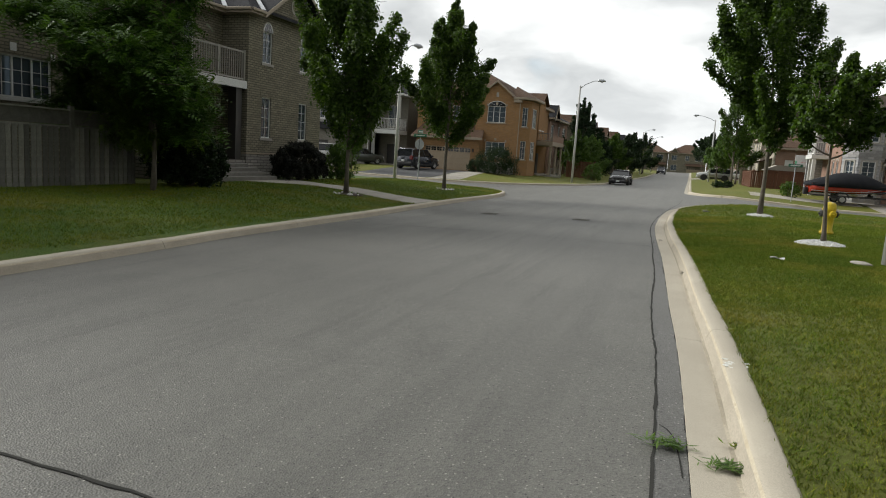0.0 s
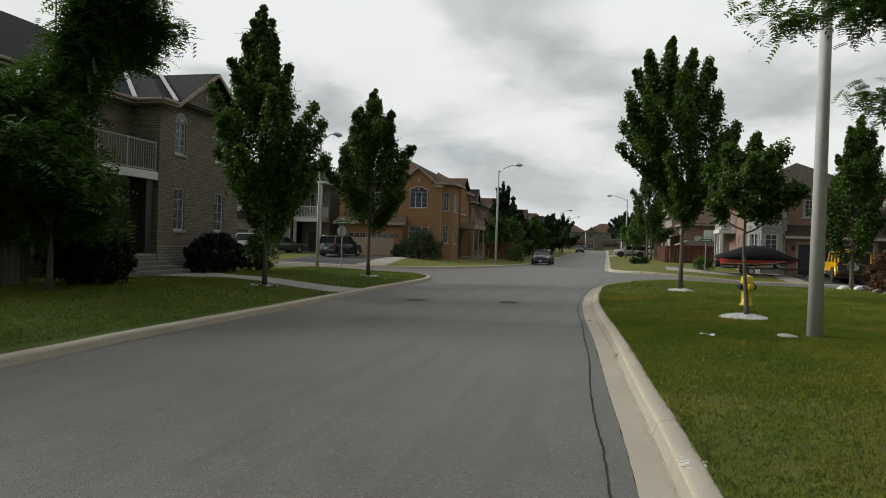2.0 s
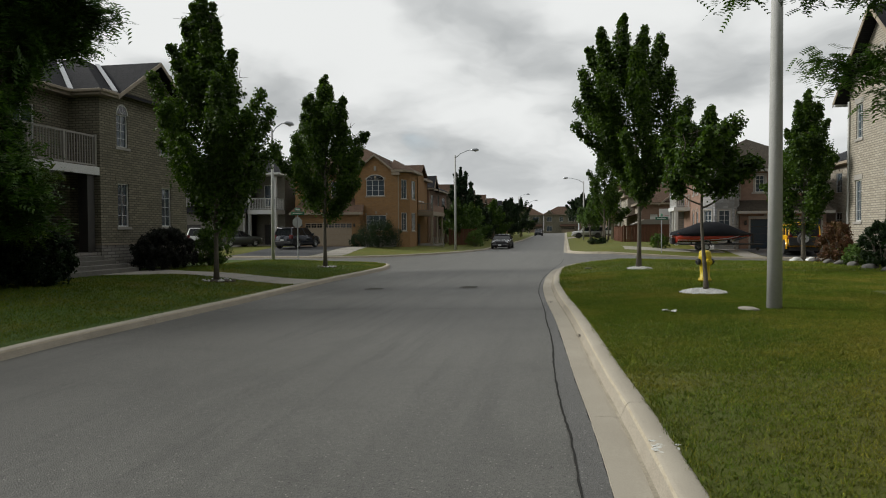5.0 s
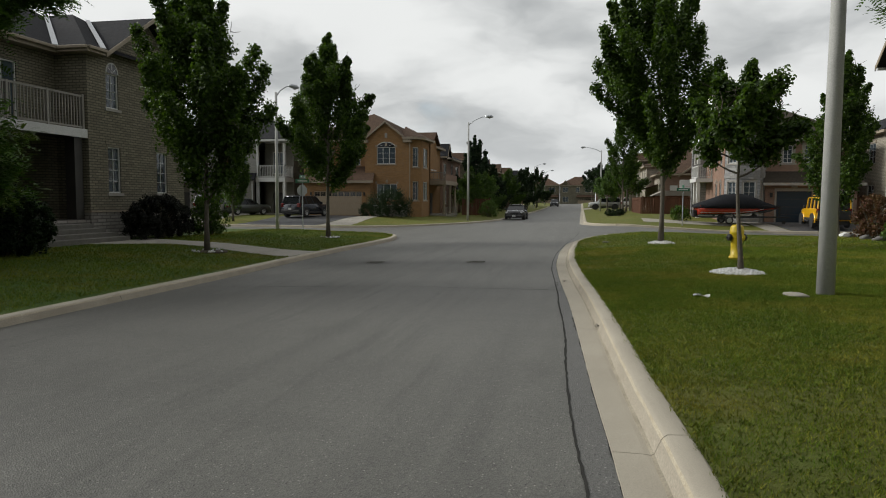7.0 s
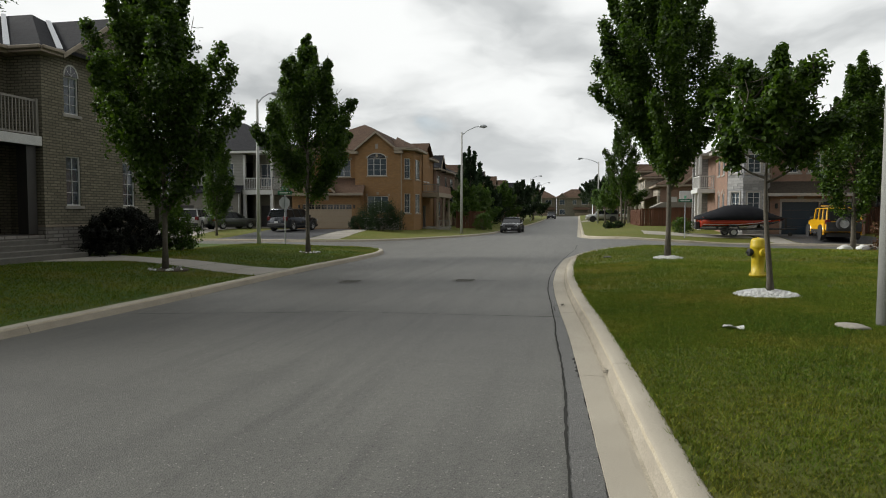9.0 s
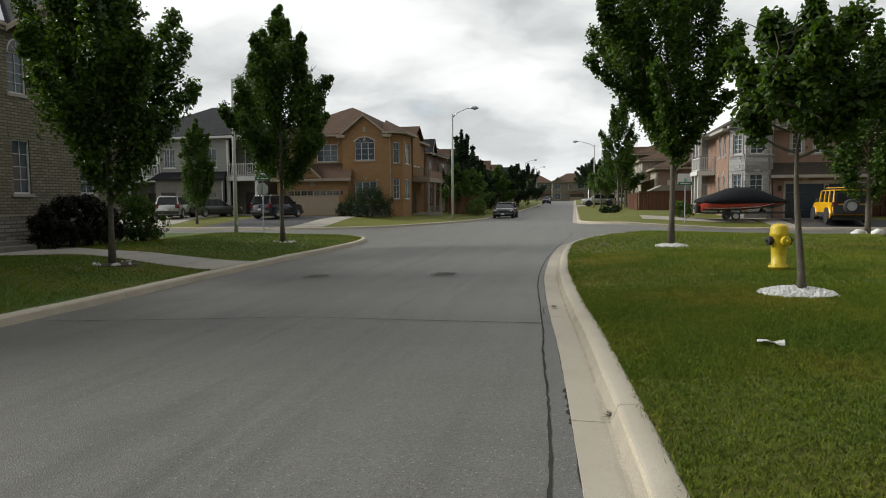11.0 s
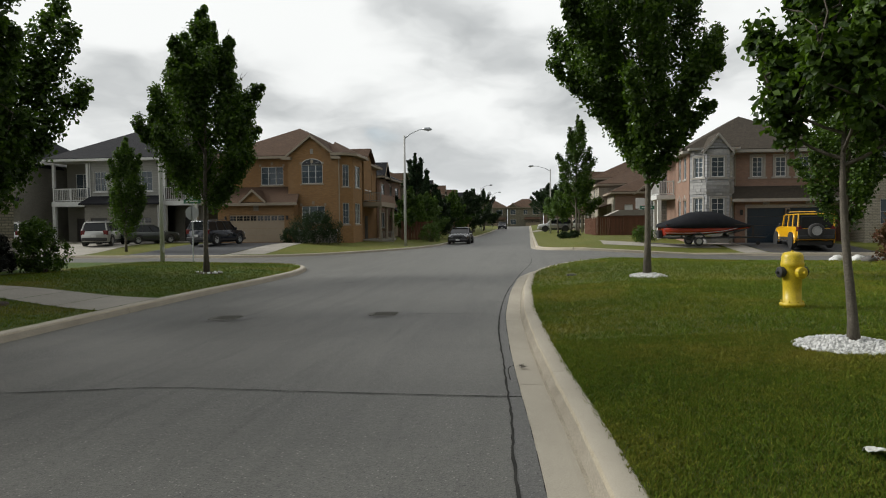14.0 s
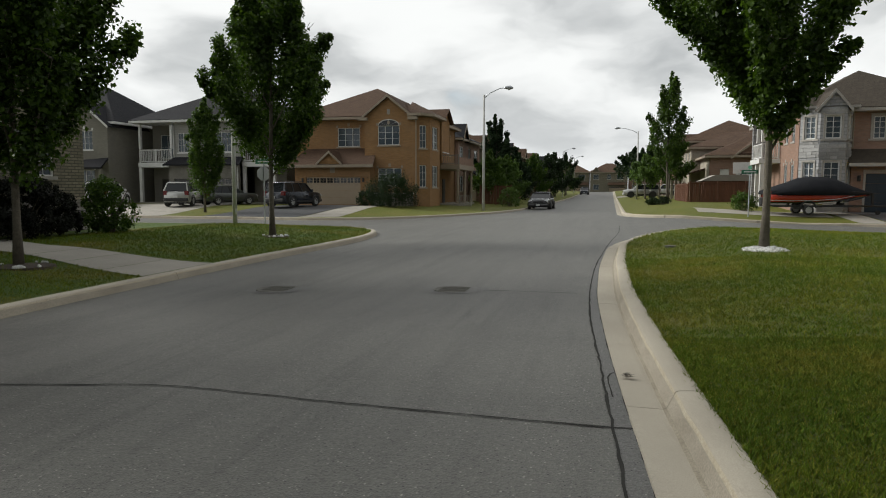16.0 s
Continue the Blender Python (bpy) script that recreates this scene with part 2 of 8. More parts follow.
MAT = dict(
    asphalt=asphalt_mat("asphalt", (0.094, 0.092, 0.081), (0.17, 0.165, 0.145)),
    drive=asphalt_mat("driveway_asphalt", (0.042, 0.043, 0.046), (0.09, 0.09, 0.09), False),
    tar=plain("tar_seal", (0.022, 0.022, 0.021), (0.045, 0.044, 0.04), 0.95, 3, 40, shine=0.1),
    crackedge=asphalt_mat("asphalt_strip", (0.085, 0.083, 0.077), (0.16, 0.156, 0.145), False),
    kerb=plain("kerb_concrete", (0.46, 0.42, 0.34), (0.35, 0.315, 0.255), 0.9, 0.8, 130, 0.12, random_tone=0.05, shine=0.25),
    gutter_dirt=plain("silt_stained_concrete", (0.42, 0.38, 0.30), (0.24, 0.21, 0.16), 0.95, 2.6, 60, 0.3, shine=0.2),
    kerb_face=plain("darker_kerb_face", (0.43, 0.39, 0.315), (0.31, 0.275, 0.22), 0.95, 2.0, 70, 0.4, 0.006, shine=0.2),
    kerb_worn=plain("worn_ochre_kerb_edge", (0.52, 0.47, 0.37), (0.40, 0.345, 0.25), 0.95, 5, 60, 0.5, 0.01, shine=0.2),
    concrete=plain("path_concrete", (0.36, 0.335, 0.285), (0.27, 0.25, 0.215), 0.9, 0.9, 60, 0.3, random_tone=0.06),
    iron=plain("cast_iron", (0.105, 0.10, 0.088), (0.15, 0.145, 0.125), 0.9, 14, 50, 0.4, metal=0.1),
    grass=grass_mat("turf", (0.05, 0.10, 0.010), (0.08, 0.12, 0.013), (0.15, 0.13, 0.025)),
    blade=grass_mat("grass_blades", (0.085, 0.165, 0.009), (0.155, 0.225, 0.012), (0.33, 0.28, 0.04)),
    earth=plain("earth", (0.07, 0.05, 0.035), (0.045, 0.032, 0.022), 0.95, 3, 30, 0.7, 0.02),
    far=plain("far_ground", (0.07, 0.09, 0.03), (0.05, 0.065, 0.025), 0.95, 0.02, 0.6, 0.2),
    bark=plain("bark", (0.17, 0.15, 0.115), (0.085, 0.072, 0.056), 0.95, 9, 45, 0.8, 0.02),
    leaf=leafy("maple_leaf", (0.009, 0.026, 0.004), (0.090, 0.160, 0.014)),
    leaf_dark=leafy("dark_leaf", (0.006, 0.016, 0.004), (0.020, 0.044, 0.009)),
    leaf_light=leafy("light_leaf", (0.05, 0.10, 0.02), (0.12, 0.19, 0.04)),
    leaf_locust=leafy("locust_leaf", (0.022, 0.058, 0.008), (0.085, 0.16, 0.02)),
    leaf_purple=leafy("purple_leaf", (0.008, 0.008, 0.007), (0.014, 0.017, 0.010)),
    leaf_young=leafy("young_locust_leaf", (0.035, 0.075, 0.008), (0.14, 0.20, 0.02)),
    leaf_red=leafy("red_leaf", (0.11, 0.035, 0.02), (0.10, 0.07, 0.03)),
    conifer=leafy("conifer_needles", (0.012, 0.03, 0.012), (0.03, 0.055, 0.02), 0.7),
    brick_tan=coursed("tan_brick", (0.27, 0.245, 0.18), (0.17, 0.155, 0.115), (0.085, 0.08, 0.062), 0.3, 0.1, 0.016),
    brick_orange=coursed("orange_brick", (0.35, 0.20, 0.09), (0.27, 0.15, 0.064), (0.24, 0.165, 0.105), 0.25, 0.08, 0.010),
    brick_brown=coursed("brown_brick", (0.31, 0.195, 0.145), (0.24, 0.15, 0.112), (0.25, 0.19, 0.155), 0.25, 0.08, 0.010),
    brick_grey=coursed("grey_brick", (0.25, 0.235, 0.20), (0.20, 0.19, 0.16), (0.15, 0.145, 0.13), 0.26, 0.085, 0.010),
    brick_cream=coursed("cream_brick", (0.46, 0.42, 0.345), (0.34, 0.305, 0.245), (0.20, 0.18, 0.15), 0.3, 0.1, 0.016),
    ledge=coursed("ledge_stone", (0.36, 0.34, 0.31), (0.24, 0.22, 0.20), (0.13, 0.12, 0.11), 0.48, 0.13, 0.02, strength=1.0),
    stone=coursed("grey_stone", (0.40, 0.40, 0.40), (0.28, 0.28, 0.29), (0.22, 0.22, 0.22), 0.5, 0.2, 0.02, strength=1.0),
    facing=plain("rough_grey_facing_stone", (0.40, 0.395, 0.38), (0.26, 0.255, 0.25), 0.9, 3, 30, 0.6, 0.02, random_tone=0.3),
    siding=coursed("white_siding", (0.33, 0.325, 0.30), (0.295, 0.29, 0.27), (0.21, 0.205, 0.19), 30.0, 0.14, 0.012),
    roof_dark=coursed("charcoal_shingle", (0.026, 0.027, 0.031), (0.018, 0.018, 0.021), (0.01, 0.01, 0.012), 0.3, 0.1, 0.01, vscale=1.6),
    roof_brown=coursed("brown_shingle", (0.115, 0.072, 0.048), (0.08, 0.05, 0.034), (0.045, 0.03, 0.022), 0.3, 0.1, 0.01, vscale=1.6),
    roof_taupe=coursed("taupe_shingle", (0.075, 0.062, 0.048), (0.055, 0.045, 0.035), (0.03, 0.026, 0.02), 0.3, 0.1, 0.01, vscale=1.6),
    taupe=plain("taupe_rail_paint", (0.30, 0.28, 0.245), (0.25, 0.235, 0.205), 0.6, 3, 40, 0.08),
    step=plain("dark_step_stone", (0.20, 0.19, 0.17), (0.13, 0.125, 0.11), 0.9, 4, 40, 0.5),
    white=plain("white_trim_paint", (0.72, 0.72, 0.70), (0.62, 0.62, 0.60), 0.55, 3, 40, 0.08),
    stone_trim=plain("pale_stone_trim", (0.40, 0.38, 0.34), (0.32, 0.30, 0.27), 0.85, 3, 40, 0.15),
    beige=plain("beige_trim", (0.36, 0.30, 0.22), (0.29, 0.24, 0.18), 0.7, 3, 40, 0.1),
    flash=plain("bright_metal_flashing", (0.75, 0.76, 0.78), (0.6, 0.61, 0.63), 0.35, 5, 40, 0.1, metal=0.6),
    door_beige=plain("beige_door_paint", (0.42, 0.33, 0.23), (0.37, 0.29, 0.2), 0.6, 3, 40, 0.08),
    door_grey=plain("grey_door_paint", (0.27, 0.255, 0.23), (0.23, 0.22, 0.20), 0.6, 3, 40, 0.08),
    door_blue=plain("blue_door_paint", (0.014, 0.034, 0.055), (0.012, 0.027, 0.045), 0.5, 3, 40, 0.08),
    dark_paint=plain("near_black_paint", (0.03, 0.028, 0.027), (0.05, 0.045, 0.04), 0.5, 3, 40, 0.1),
    glass=glass_mat("window_glass", (0.10, 0.13, 0.155)),
    curtain=plain("pale_curtain", (0.62, 0.62, 0.60), (0.45, 0.45, 0.44), 0.9, 6, 40, 0.2),
    room=plain("dark_room", (0.05, 0.05, 0.05), (0.03, 0.03, 0.03), 0.9),
    fence_grey=plain("weathered_grey_wood", (0.30, 0.295, 0.26), (0.15, 0.148, 0.128), 0.95, 5, 50, 0.5, random_tone=0.45),
    fence_red=plain("red_brown_stained_wood", (0.19, 0.085, 0.048), (0.13, 0.056, 0.032), 0.85, 5, 50, 0.4, random_tone=0.15),
    pole=plain("spun_concrete", (0.54, 0.54, 0.52), (0.44, 0.44, 0.42), 0.8, 2, 70, 0.2),
    galv=plain("galvanised_steel", (0.50, 0.52, 0.54), (0.42, 0.44, 0.46), 0.45, 5, 60, 0.1, metal=0.7),
    hydrant=plain("yellow_hydrant_paint", (0.70, 0.52, 0.02), (0.58, 0.42, 0.02), 0.4, 6, 50, 0.15),
    black=plain("black_rubber", (0.02, 0.02, 0.02), (0.03, 0.03, 0.03), 0.7, 5, 60, 0.2),
    tyre=plain("tyre_rubber", (0.022, 0.022, 0.022), (0.04, 0.038, 0.036), 0.85, 6, 60, 0.3),
    chrome=plain("bright_metal", (0.6, 0.6, 0.62), (0.5, 0.5, 0.52), 0.2, 5, 60, 0.0, metal=0.9),
    car_glass=plain("dark_car_glass", (0.012, 0.014, 0.016), (0.02, 0.022, 0.024), 0.06, 3, 40, 0.0),
    red_lamp=plain("red_lamp_lens", (0.16, 0.012, 0.012), (0.12, 0.01, 0.01), 0.2, 5, 40, 0.0),
    clear_lamp=plain("clear_lamp_lens", (0.7, 0.7, 0.7), (0.6, 0.6, 0.6), 0.15, 5, 40, 0.0),
    paint_black=paint_mat("black_car_paint", (0.012, 0.013, 0.016)),
    paint_slate=paint_mat("dark_slate_car_paint", (0.028, 0.032, 0.042), 0.25, 0.3),
    paint_olive=paint_mat("grey_green_car_paint", (0.06, 0.068, 0.06), 0.3, 0.3),
    paint_silver=paint_mat("silver_car_paint", (0.42, 0.42, 0.40), 0.3, 0.5),
    paint_white=paint_mat("white_car_paint", (0.75, 0.75, 0.74), 0.25, 0.0),
    paint_yellow=paint_mat("yellow_car_paint", (0.75, 0.40, 0.005), 0.3, 0.0),
    boat_red=paint_mat("red_gelcoat", (0.33, 0.028, 0.012), 0.2, 0.0),
    alloy=plain("pale_alloy", (0.58, 0.58, 0.57), (0.45, 0.45, 0.45), 0.4, 5, 60, 0.0, metal=0.15),
    boat_cover=plain("black_canvas", (0.012, 0.013, 0.016), (0.022, 0.023, 0.026), 0.85, 3, 30, 0.5, 0.02, shine=0.1),
    pebble=plain("white_marble_chips", (0.78, 0.78, 0.76), (0.6, 0.6, 0.58), 0.75, 9, 60, 0.2, random_tone=0.12),
    paper=plain("crumpled_paper", (0.72, 0.72, 0.68), (0.5, 0.5, 0.46), 0.8, 12, 50, 0.4, 0.02),
    rock=plain("grey_rock", (0.19, 0.18, 0.165), (0.11, 0.105, 0.10), 0.9, 5, 30, 0.7, 0.02),
    blue_plastic=plain("blue_plastic", (0.02, 0.035, 0.12), (0.02, 0.03, 0.09), 0.5),
    sign_green=plain("green_sign_sheet", (0.02, 0.16, 0.08), (0.02, 0.13, 0.07), 0.4, 4, 40, 0.0),
    sign_red=plain("red_sign_sheet", (0.45, 0.02, 0.02), (0.4, 0.02, 0.02), 0.4, 4, 40, 0.0),
)

# ---- geometry helpers ----
from mathutils import geometry


def part(name, bm, material, parent=None, label="", smooth=False):
    """Links a bmesh as one mesh object under a thing or a part."""
    me = bpy.data.meshes.new(name)
    bmesh.ops.recalc_face_normals(bm, faces=bm.faces)
    bm.to_mesh(me)
    bm.free()
    return mesh_part(name, me, material, parent, label, smooth)


def mesh_part(name, me, material, parent=None, label="", smooth=False):
    if material:
        me.materials.append(MAT[material])
    if smooth:
        me.polygons.foreach_set("use_smooth", [True] * len(me.polygons))
    ob = new(name, me)
    ob.parent = parent
    if label:
        tagged(ob, label)
    return ob


def thing(name, label, category, x=0, y=0, z=0, turn=0, group="", kind=""):
    ob = new(name)
    ob.empty_display_size = 0.2
    ob.matrix_basis = pose(x, y, z, 0, 0, turn)
    return tagged(ob, label, category, group, kind)


def box(bm, x0, x1, y0, y1, z0, z1, bevel=0.0):
    m = Matrix.Translation(((x0 + x1) / 2, (y0 + y1) / 2, (z0 + z1) / 2)) @ Matrix.Diagonal((abs(x1 - x0), abs(y1 - y0), abs(z1 - z0), 1))
    vs = bmesh.ops.create_cube(bm, size=1, matrix=m)["verts"]
    if bevel:
        es = list({e for v in vs for e in v.link_edges})
        bmesh.ops.bevel(bm, geom=es, offset=bevel, segments=1, affect="EDGES")
    return bm


def boxed(x0, x1, y0, y1, z0, z1, bevel=0.0):
    return box(bmesh.new(), x0, x1, y0, y1, z0, z1, bevel)


def tube(bm, pts, radii, sides=8, cap=True):
    """A tapered tube along points."""
    pts = [Vector(p) for p in pts]
    rings = []
    for i, p in enumerate(pts):
        d = (pts[min(i + 1, len(pts) - 1)] - pts[max(i - 1, 0)]).normalized()
        u = d.cross(Vector((0.31, 0.95, 0.05))).normalized()
        v = d.cross(u)
        rings.append([bm.verts.new(p + radii[i] * (math.cos(2 * math.pi * k / sides) * u + math.sin(2 * math.pi * k / sides) * v)) for k in range(sides)])
    for a, b in zip(rings, rings[1:]):
        for k in range(sides):
            bm.faces.new((a[k], a[(k + 1) % sides], b[(k + 1) % sides], b[k]))
    if cap:
        bm.faces.new(rings[0][::-1])
        bm.faces.new(rings[-1])
    return bm


def lathe(bm, profile, sides=20, centre=(0, 0, 0), caps=True):
    """A turned body about z from rows of radius and height."""
    rings = [[bm.verts.new((centre[0] + r * math.cos(2 * math.pi * k / sides), centre[1] + r * math.sin(2 * math.pi * k / sides), centre[2] + z)) for k in range(sides)] for r, z in profile]
    for a, b in zip(rings, rings[1:]):
        for k in range(sides):
            bm.faces.new((a[k], a[(k + 1) % sides], b[(k + 1) % sides], b[k]))
    if caps:
        bm.faces.new(rings[0][::-1])
        bm.faces.new(rings[-1])
    return bm


def prism(bm, outline, y0, y1):
    """An outline of (x, z) points pushed from y0 to y1."""
    a = [bm.verts.new((x, y0, z)) for x, z in outline]
    b = [bm.verts.new((x, y1, z)) for x, z in outline]
    bm.faces.new(a[::-1])
    bm.faces.new(b)
    for k in range(len(a)):
        j = (k + 1) % len(a)
        bm.faces.new((a[k], a[j], b[j], b[k]))
    return bm


def slab(bm, pts, thick):
    """A flat polygon with thickness downwards."""
    a = [bm.verts.new(p) for p in pts]
    b = [bm.verts.new((p[0], p[1], p[2] - thick)) for p in pts]
    bm.faces.new(a)
    bm.faces.new(b[::-1])
    for k in range(len(a)):
        j = (k + 1) % len(a)
        bm.faces.new((a[j], a[k], b[k], b[j]))
    return bm


def spline(pts, step=0.5):
    """A smooth line through plan points, in even steps."""
    p = [np.array(q, float) for q in pts]
    p = [2 * p[0] - p[1]] + p + [2 * p[-1] - p[-2]]
    out = []
    for a, b, c, d in zip(p, p[1:], p[2:], p[3:]):
        n = max(2, int(np.linalg.norm(c - b) / step))
        for k in range(n):
            t = k / n
            out.append(0.5 * (2 * b + (c - a) * t + (2 * a - 5 * b + 4 * c - d) * t * t + (3 * b - a - 3 * c + d) * t ** 3))
    out.append(p[-2])
    return out


def smooth01(v):
    v = min(max(v, 0.0), 1.0)
    return v * v * (3 - 2 * v)


def inside(x, y, poly):
    hit, j = False, len(poly) - 1
    for i in range(len(poly)):
        (xi, yi), (xj, yj) = poly[i], poly[j]
        if (yi > y) != (yj > y) and x < (xj - xi) * (y - yi) / (yj - yi) + xi:
            hit = not hit
        j = i
    return hit


def edge_far(x, y, line):
    """Distance in plan from a point to a line of points."""
    a, b = line[:-1], line[1:]
    d = b - a
    t = np.clip(((np.array([x, y]) - a) * d).sum(1) / np.maximum((d * d).sum(1), 1e-9), 0, 1)
    return float(np.sqrt((((a + t[:, None] * d) - (x, y)) ** 2).sum(1).min()))


def strip(bm, line, half, height, lift):
    """A ribbon on the ground along a plan line; half: its half width, or a function of the step."""
    last = None
    for i, p in enumerate(line):
        d = line[min(i + 1, len(line) - 1)] - line[max(i - 1, 0)]
        n = np.array([-d[1], d[0]]) / max(np.linalg.norm(d), 1e-6)
        h = half(i) if callable(half) else half
        row = [bm.verts.new((q[0], q[1], height(q[0], q[1]) + lift)) for q in (p - n * h, p + n * h)]
        if last:
            bm.faces.new((last[0], last[1], row[1], row[0]))
        last = row
    return bm



def tri_mesh(name, pts, tri):
    """A mesh of triangles from arrays."""
    me = bpy.data.meshes.new(name)
    pts, tri = np.asarray(pts, np.float32), np.asarray(tri, np.int32)
    me.vertices.add(len(pts))
    me.vertices.foreach_set("co", pts.ravel())
    me.loops.add(tri.size)
    me.loops.foreach_set("vertex_index", tri.ravel())
    me.polygons.add(len(tri))
    me.polygons.foreach_set("loop_start", np.arange(0, tri.size, 3, dtype=np.int32))
    me.update(calc_edges=True)
    return me
# ---- ground, road, kerbs, lawns ----
def gz(x, y):
    """Height of the carriageway: it falls to the left, the side street falls to the right, the far end climbs."""
    z = 0.02 * min(max(x, -13.0), 3.3)
    z -= 0.055 * min(max(x - 3.3, 0.0), 6.0) * smooth01((y - 33) / 6) * smooth01((66 - y) / 12)
    return z + 0.9 * smooth01((y - 105) / 120)


KERB = {
    "near_left": [(-7.5, -40), (-7.75, 0), (-7.95, 8.8), (-8.1, 11.2), (-8.16, 14), (-8.2, 18), (-8.3, 20.5), (-8.42, 24), (-8.46, 27), (-8.38, 30), (-8.55, 34), (-9.6, 37.4), (-11.9, 39.7), (-15.5, 40.5), (-25, 40.6), (-75, 40.6)],
    "near_right": [(75, 40.6), (20, 40.6), (8.5, 40.4), (4.8, 39.3), (2.3, 36.6), (0.98, 33.4), (0.37, 30.6), (0.25, 28.3), (0.185, 26), (0.19, 24), (0.22, 21.7), (0.35, 19.1), (0.45, 17.6), (0.54, 16.4), (0.65, 15), (0.76, 13.3), (0.87, 11.4), (0.99, 9.2), (1.1, 7.5), (1.2, 5.3), (1.38, 0), (1.9, -15), (2.5, -40)],
    "far_left": [(-75, 48.4), (-25, 48.4), (-17, 48.5), (-13.6, 50.4), (-10.6, 54), (-8.5, 58.5), (-7.5, 64), (-7.25, 70), (-7.25, 110), (-7.25, 215)],
    "far_right": [(0.78, 215), (0.78, 110), (0.76, 60), (0.82, 54.5), (1.2, 52), (2.3, 50.4), (4.5, 49.7), (9, 49.6), (30, 49.6), (75, 49.6)],
}
LINE = {k: np.array(spline(v, 0.6)) for k, v in KERB.items()}
CORNERS = {"near_left": [(-75, -40)], "near_right": [(75, -40)], "far_left": [(-75, 215)], "far_right": [(75, 215)]}
# how far each lawn rises behind its kerb, and over how many metres
RISE = {"near_left": (0.28, 5.0), "near_right": (0.09, 3.0), "far_left": (0.42, 9.0), "far_right": (0.36, 4.0)}


def lawn_z(side, x, y):
    rise, run = RISE[side]
    return gz(x, y) + 0.142 + rise * smooth01(edge_far(x, y, LINE[side]) / run)


bm = bmesh.new()
bmesh.ops.create_grid(bm, x_segments=40, y_segments=40, size=2500)
for v in bm.verts:
    v.co.z = -0.9 if max(abs(v.co.x), abs(v.co.y - 80)) < 300 else 0.4
tagged(part("ground", bm, "far"), "wide green open ground beyond the streets", "ground", kind="structure")


def sheet(name, outline, height, spacing, material, near=None):
    """A sheet over a plan outline, with inner points in a grid."""
    pts = [Vector((p[0], p[1])) for p in outline]
    n = len(pts)
    xs, ys = [p[0] for p in outline], [p[1] for p in outline]
    for fine, (x0, x1, y0, y1) in ((spacing, (min(xs), max(xs), min(ys), max(ys))), *(near or ())):
        x = x0 + fine / 2
        while x < x1:
            y = y0 + fine / 2
            while y < y1:
                if inside(x, y, outline):
                    pts.append(Vector((x + random.uniform(-0.1, 0.1) * fine, y + random.uniform(-0.1, 0.1) * fine)))
                y += fine
            x += fine
    vs, _, fs, *_ = geometry.delaunay_2d_cdt(pts, [], [list(range(n))], 1, 1e-4)
    me = bpy.data.meshes.new(name)
    me.from_pydata([(v.x, v.y, height(v.x, v.y)) for v in vs], [], [list(f) for f in fs])
    me.update()
    if me.polygons and me.polygons[0].normal.z < 0:
        me.flip_normals()
    return mesh_part(name, me, material, None, "", True)


def road_z(x, y):
    return gz(x, y) + 0.004 * noise.noise((x * 0.6, y * 0.4, 0))


tagged(sheet("road", [(-75, -40), (75, -40), (75, 215), (-75, 215)], road_z, 5.0, "asphalt", [(1.0, (-10, 4, -2, 66))]), "worn pale grey asphalt street with dark streaks", "road", kind="structure")

LAWN_LABEL = {"near_left": "mown green lawn before the tan brick house", "near_right": "mown green corner lawn with drier yellow patches",
              "far_left": "mown lawn verge round the orange brick house", "far_right": "mown lawn verge before the stone-fronted house"}
for side, line in LINE.items():
    lawn = sheet("lawn", [tuple(p) for p in line] + CORNERS[side], lambda x, y: lawn_z(side, x, y) - 0.004, 3.5, "grass", [(0.8, (-20, 13, 0, 42))] if side.startswith("near") else [(1.6, (-30, 20, 48, 75))])
    tagged(lawn, LAWN_LABEL[side], "lawn", kind="structure")

# kerb with gutter: profile from the road side to the grass side
PROFILE = [(0.52, -0.02), (0.515, 0.008), (0.30, 0.002), (0.262, -0.001), (0.236, 0.008), (0.196, 0.105), (0.182, 0.130), (0.155, 0.144), (0.02, 0.15), (0.0, 0.138), (0.0, -0.05)]


def kerb_section(line, parent, worn):
    bm = bmesh.new()
    last = None
    for i, p in enumerate(line):
        d = line[min(i + 1, len(line) - 1)] - line[max(i - 1, 0)]
        n = np.array([d[1], -d[0]]) / np.linalg.norm(d)
        row = []
        for k, (u, h) in enumerate(PROFILE):
            wob = (0.010 * noise.noise((p[0] * 3, p[1] * 3, k * 2.7)) + 0.012 * max(0.0, noise.noise((p[0] * 7, p[1] * 7, 4.0)) - 0.25) * (4 if 4 < k < 8 else 0)) * worn if 2 < k < 9 else 0
            q = p + n * (u + wob)
            row.append(bm.verts.new((q[0], q[1], gz(p[0], p[1]) + h + wob * 0.6)))
        if last:
            for a in range(len(row) - 1):
                f = bm.faces.new((last[a], last[a + 1], row[a + 1], row[a]))
                f.smooth = a in (5, 6, 7, 8)
                # the upright face takes a slightly darker concrete than the top
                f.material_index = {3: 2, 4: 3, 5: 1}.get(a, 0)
        else:
            bm.faces.new([bm.verts.new(v.co) for v in row])
        last = row
    bm.faces.new([bm.verts.new(v.co) for v in last[::-1]])
    ob = part("kerb_section", bm, "kerb", parent)
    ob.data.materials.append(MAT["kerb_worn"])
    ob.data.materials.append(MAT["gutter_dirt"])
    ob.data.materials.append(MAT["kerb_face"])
    return ob


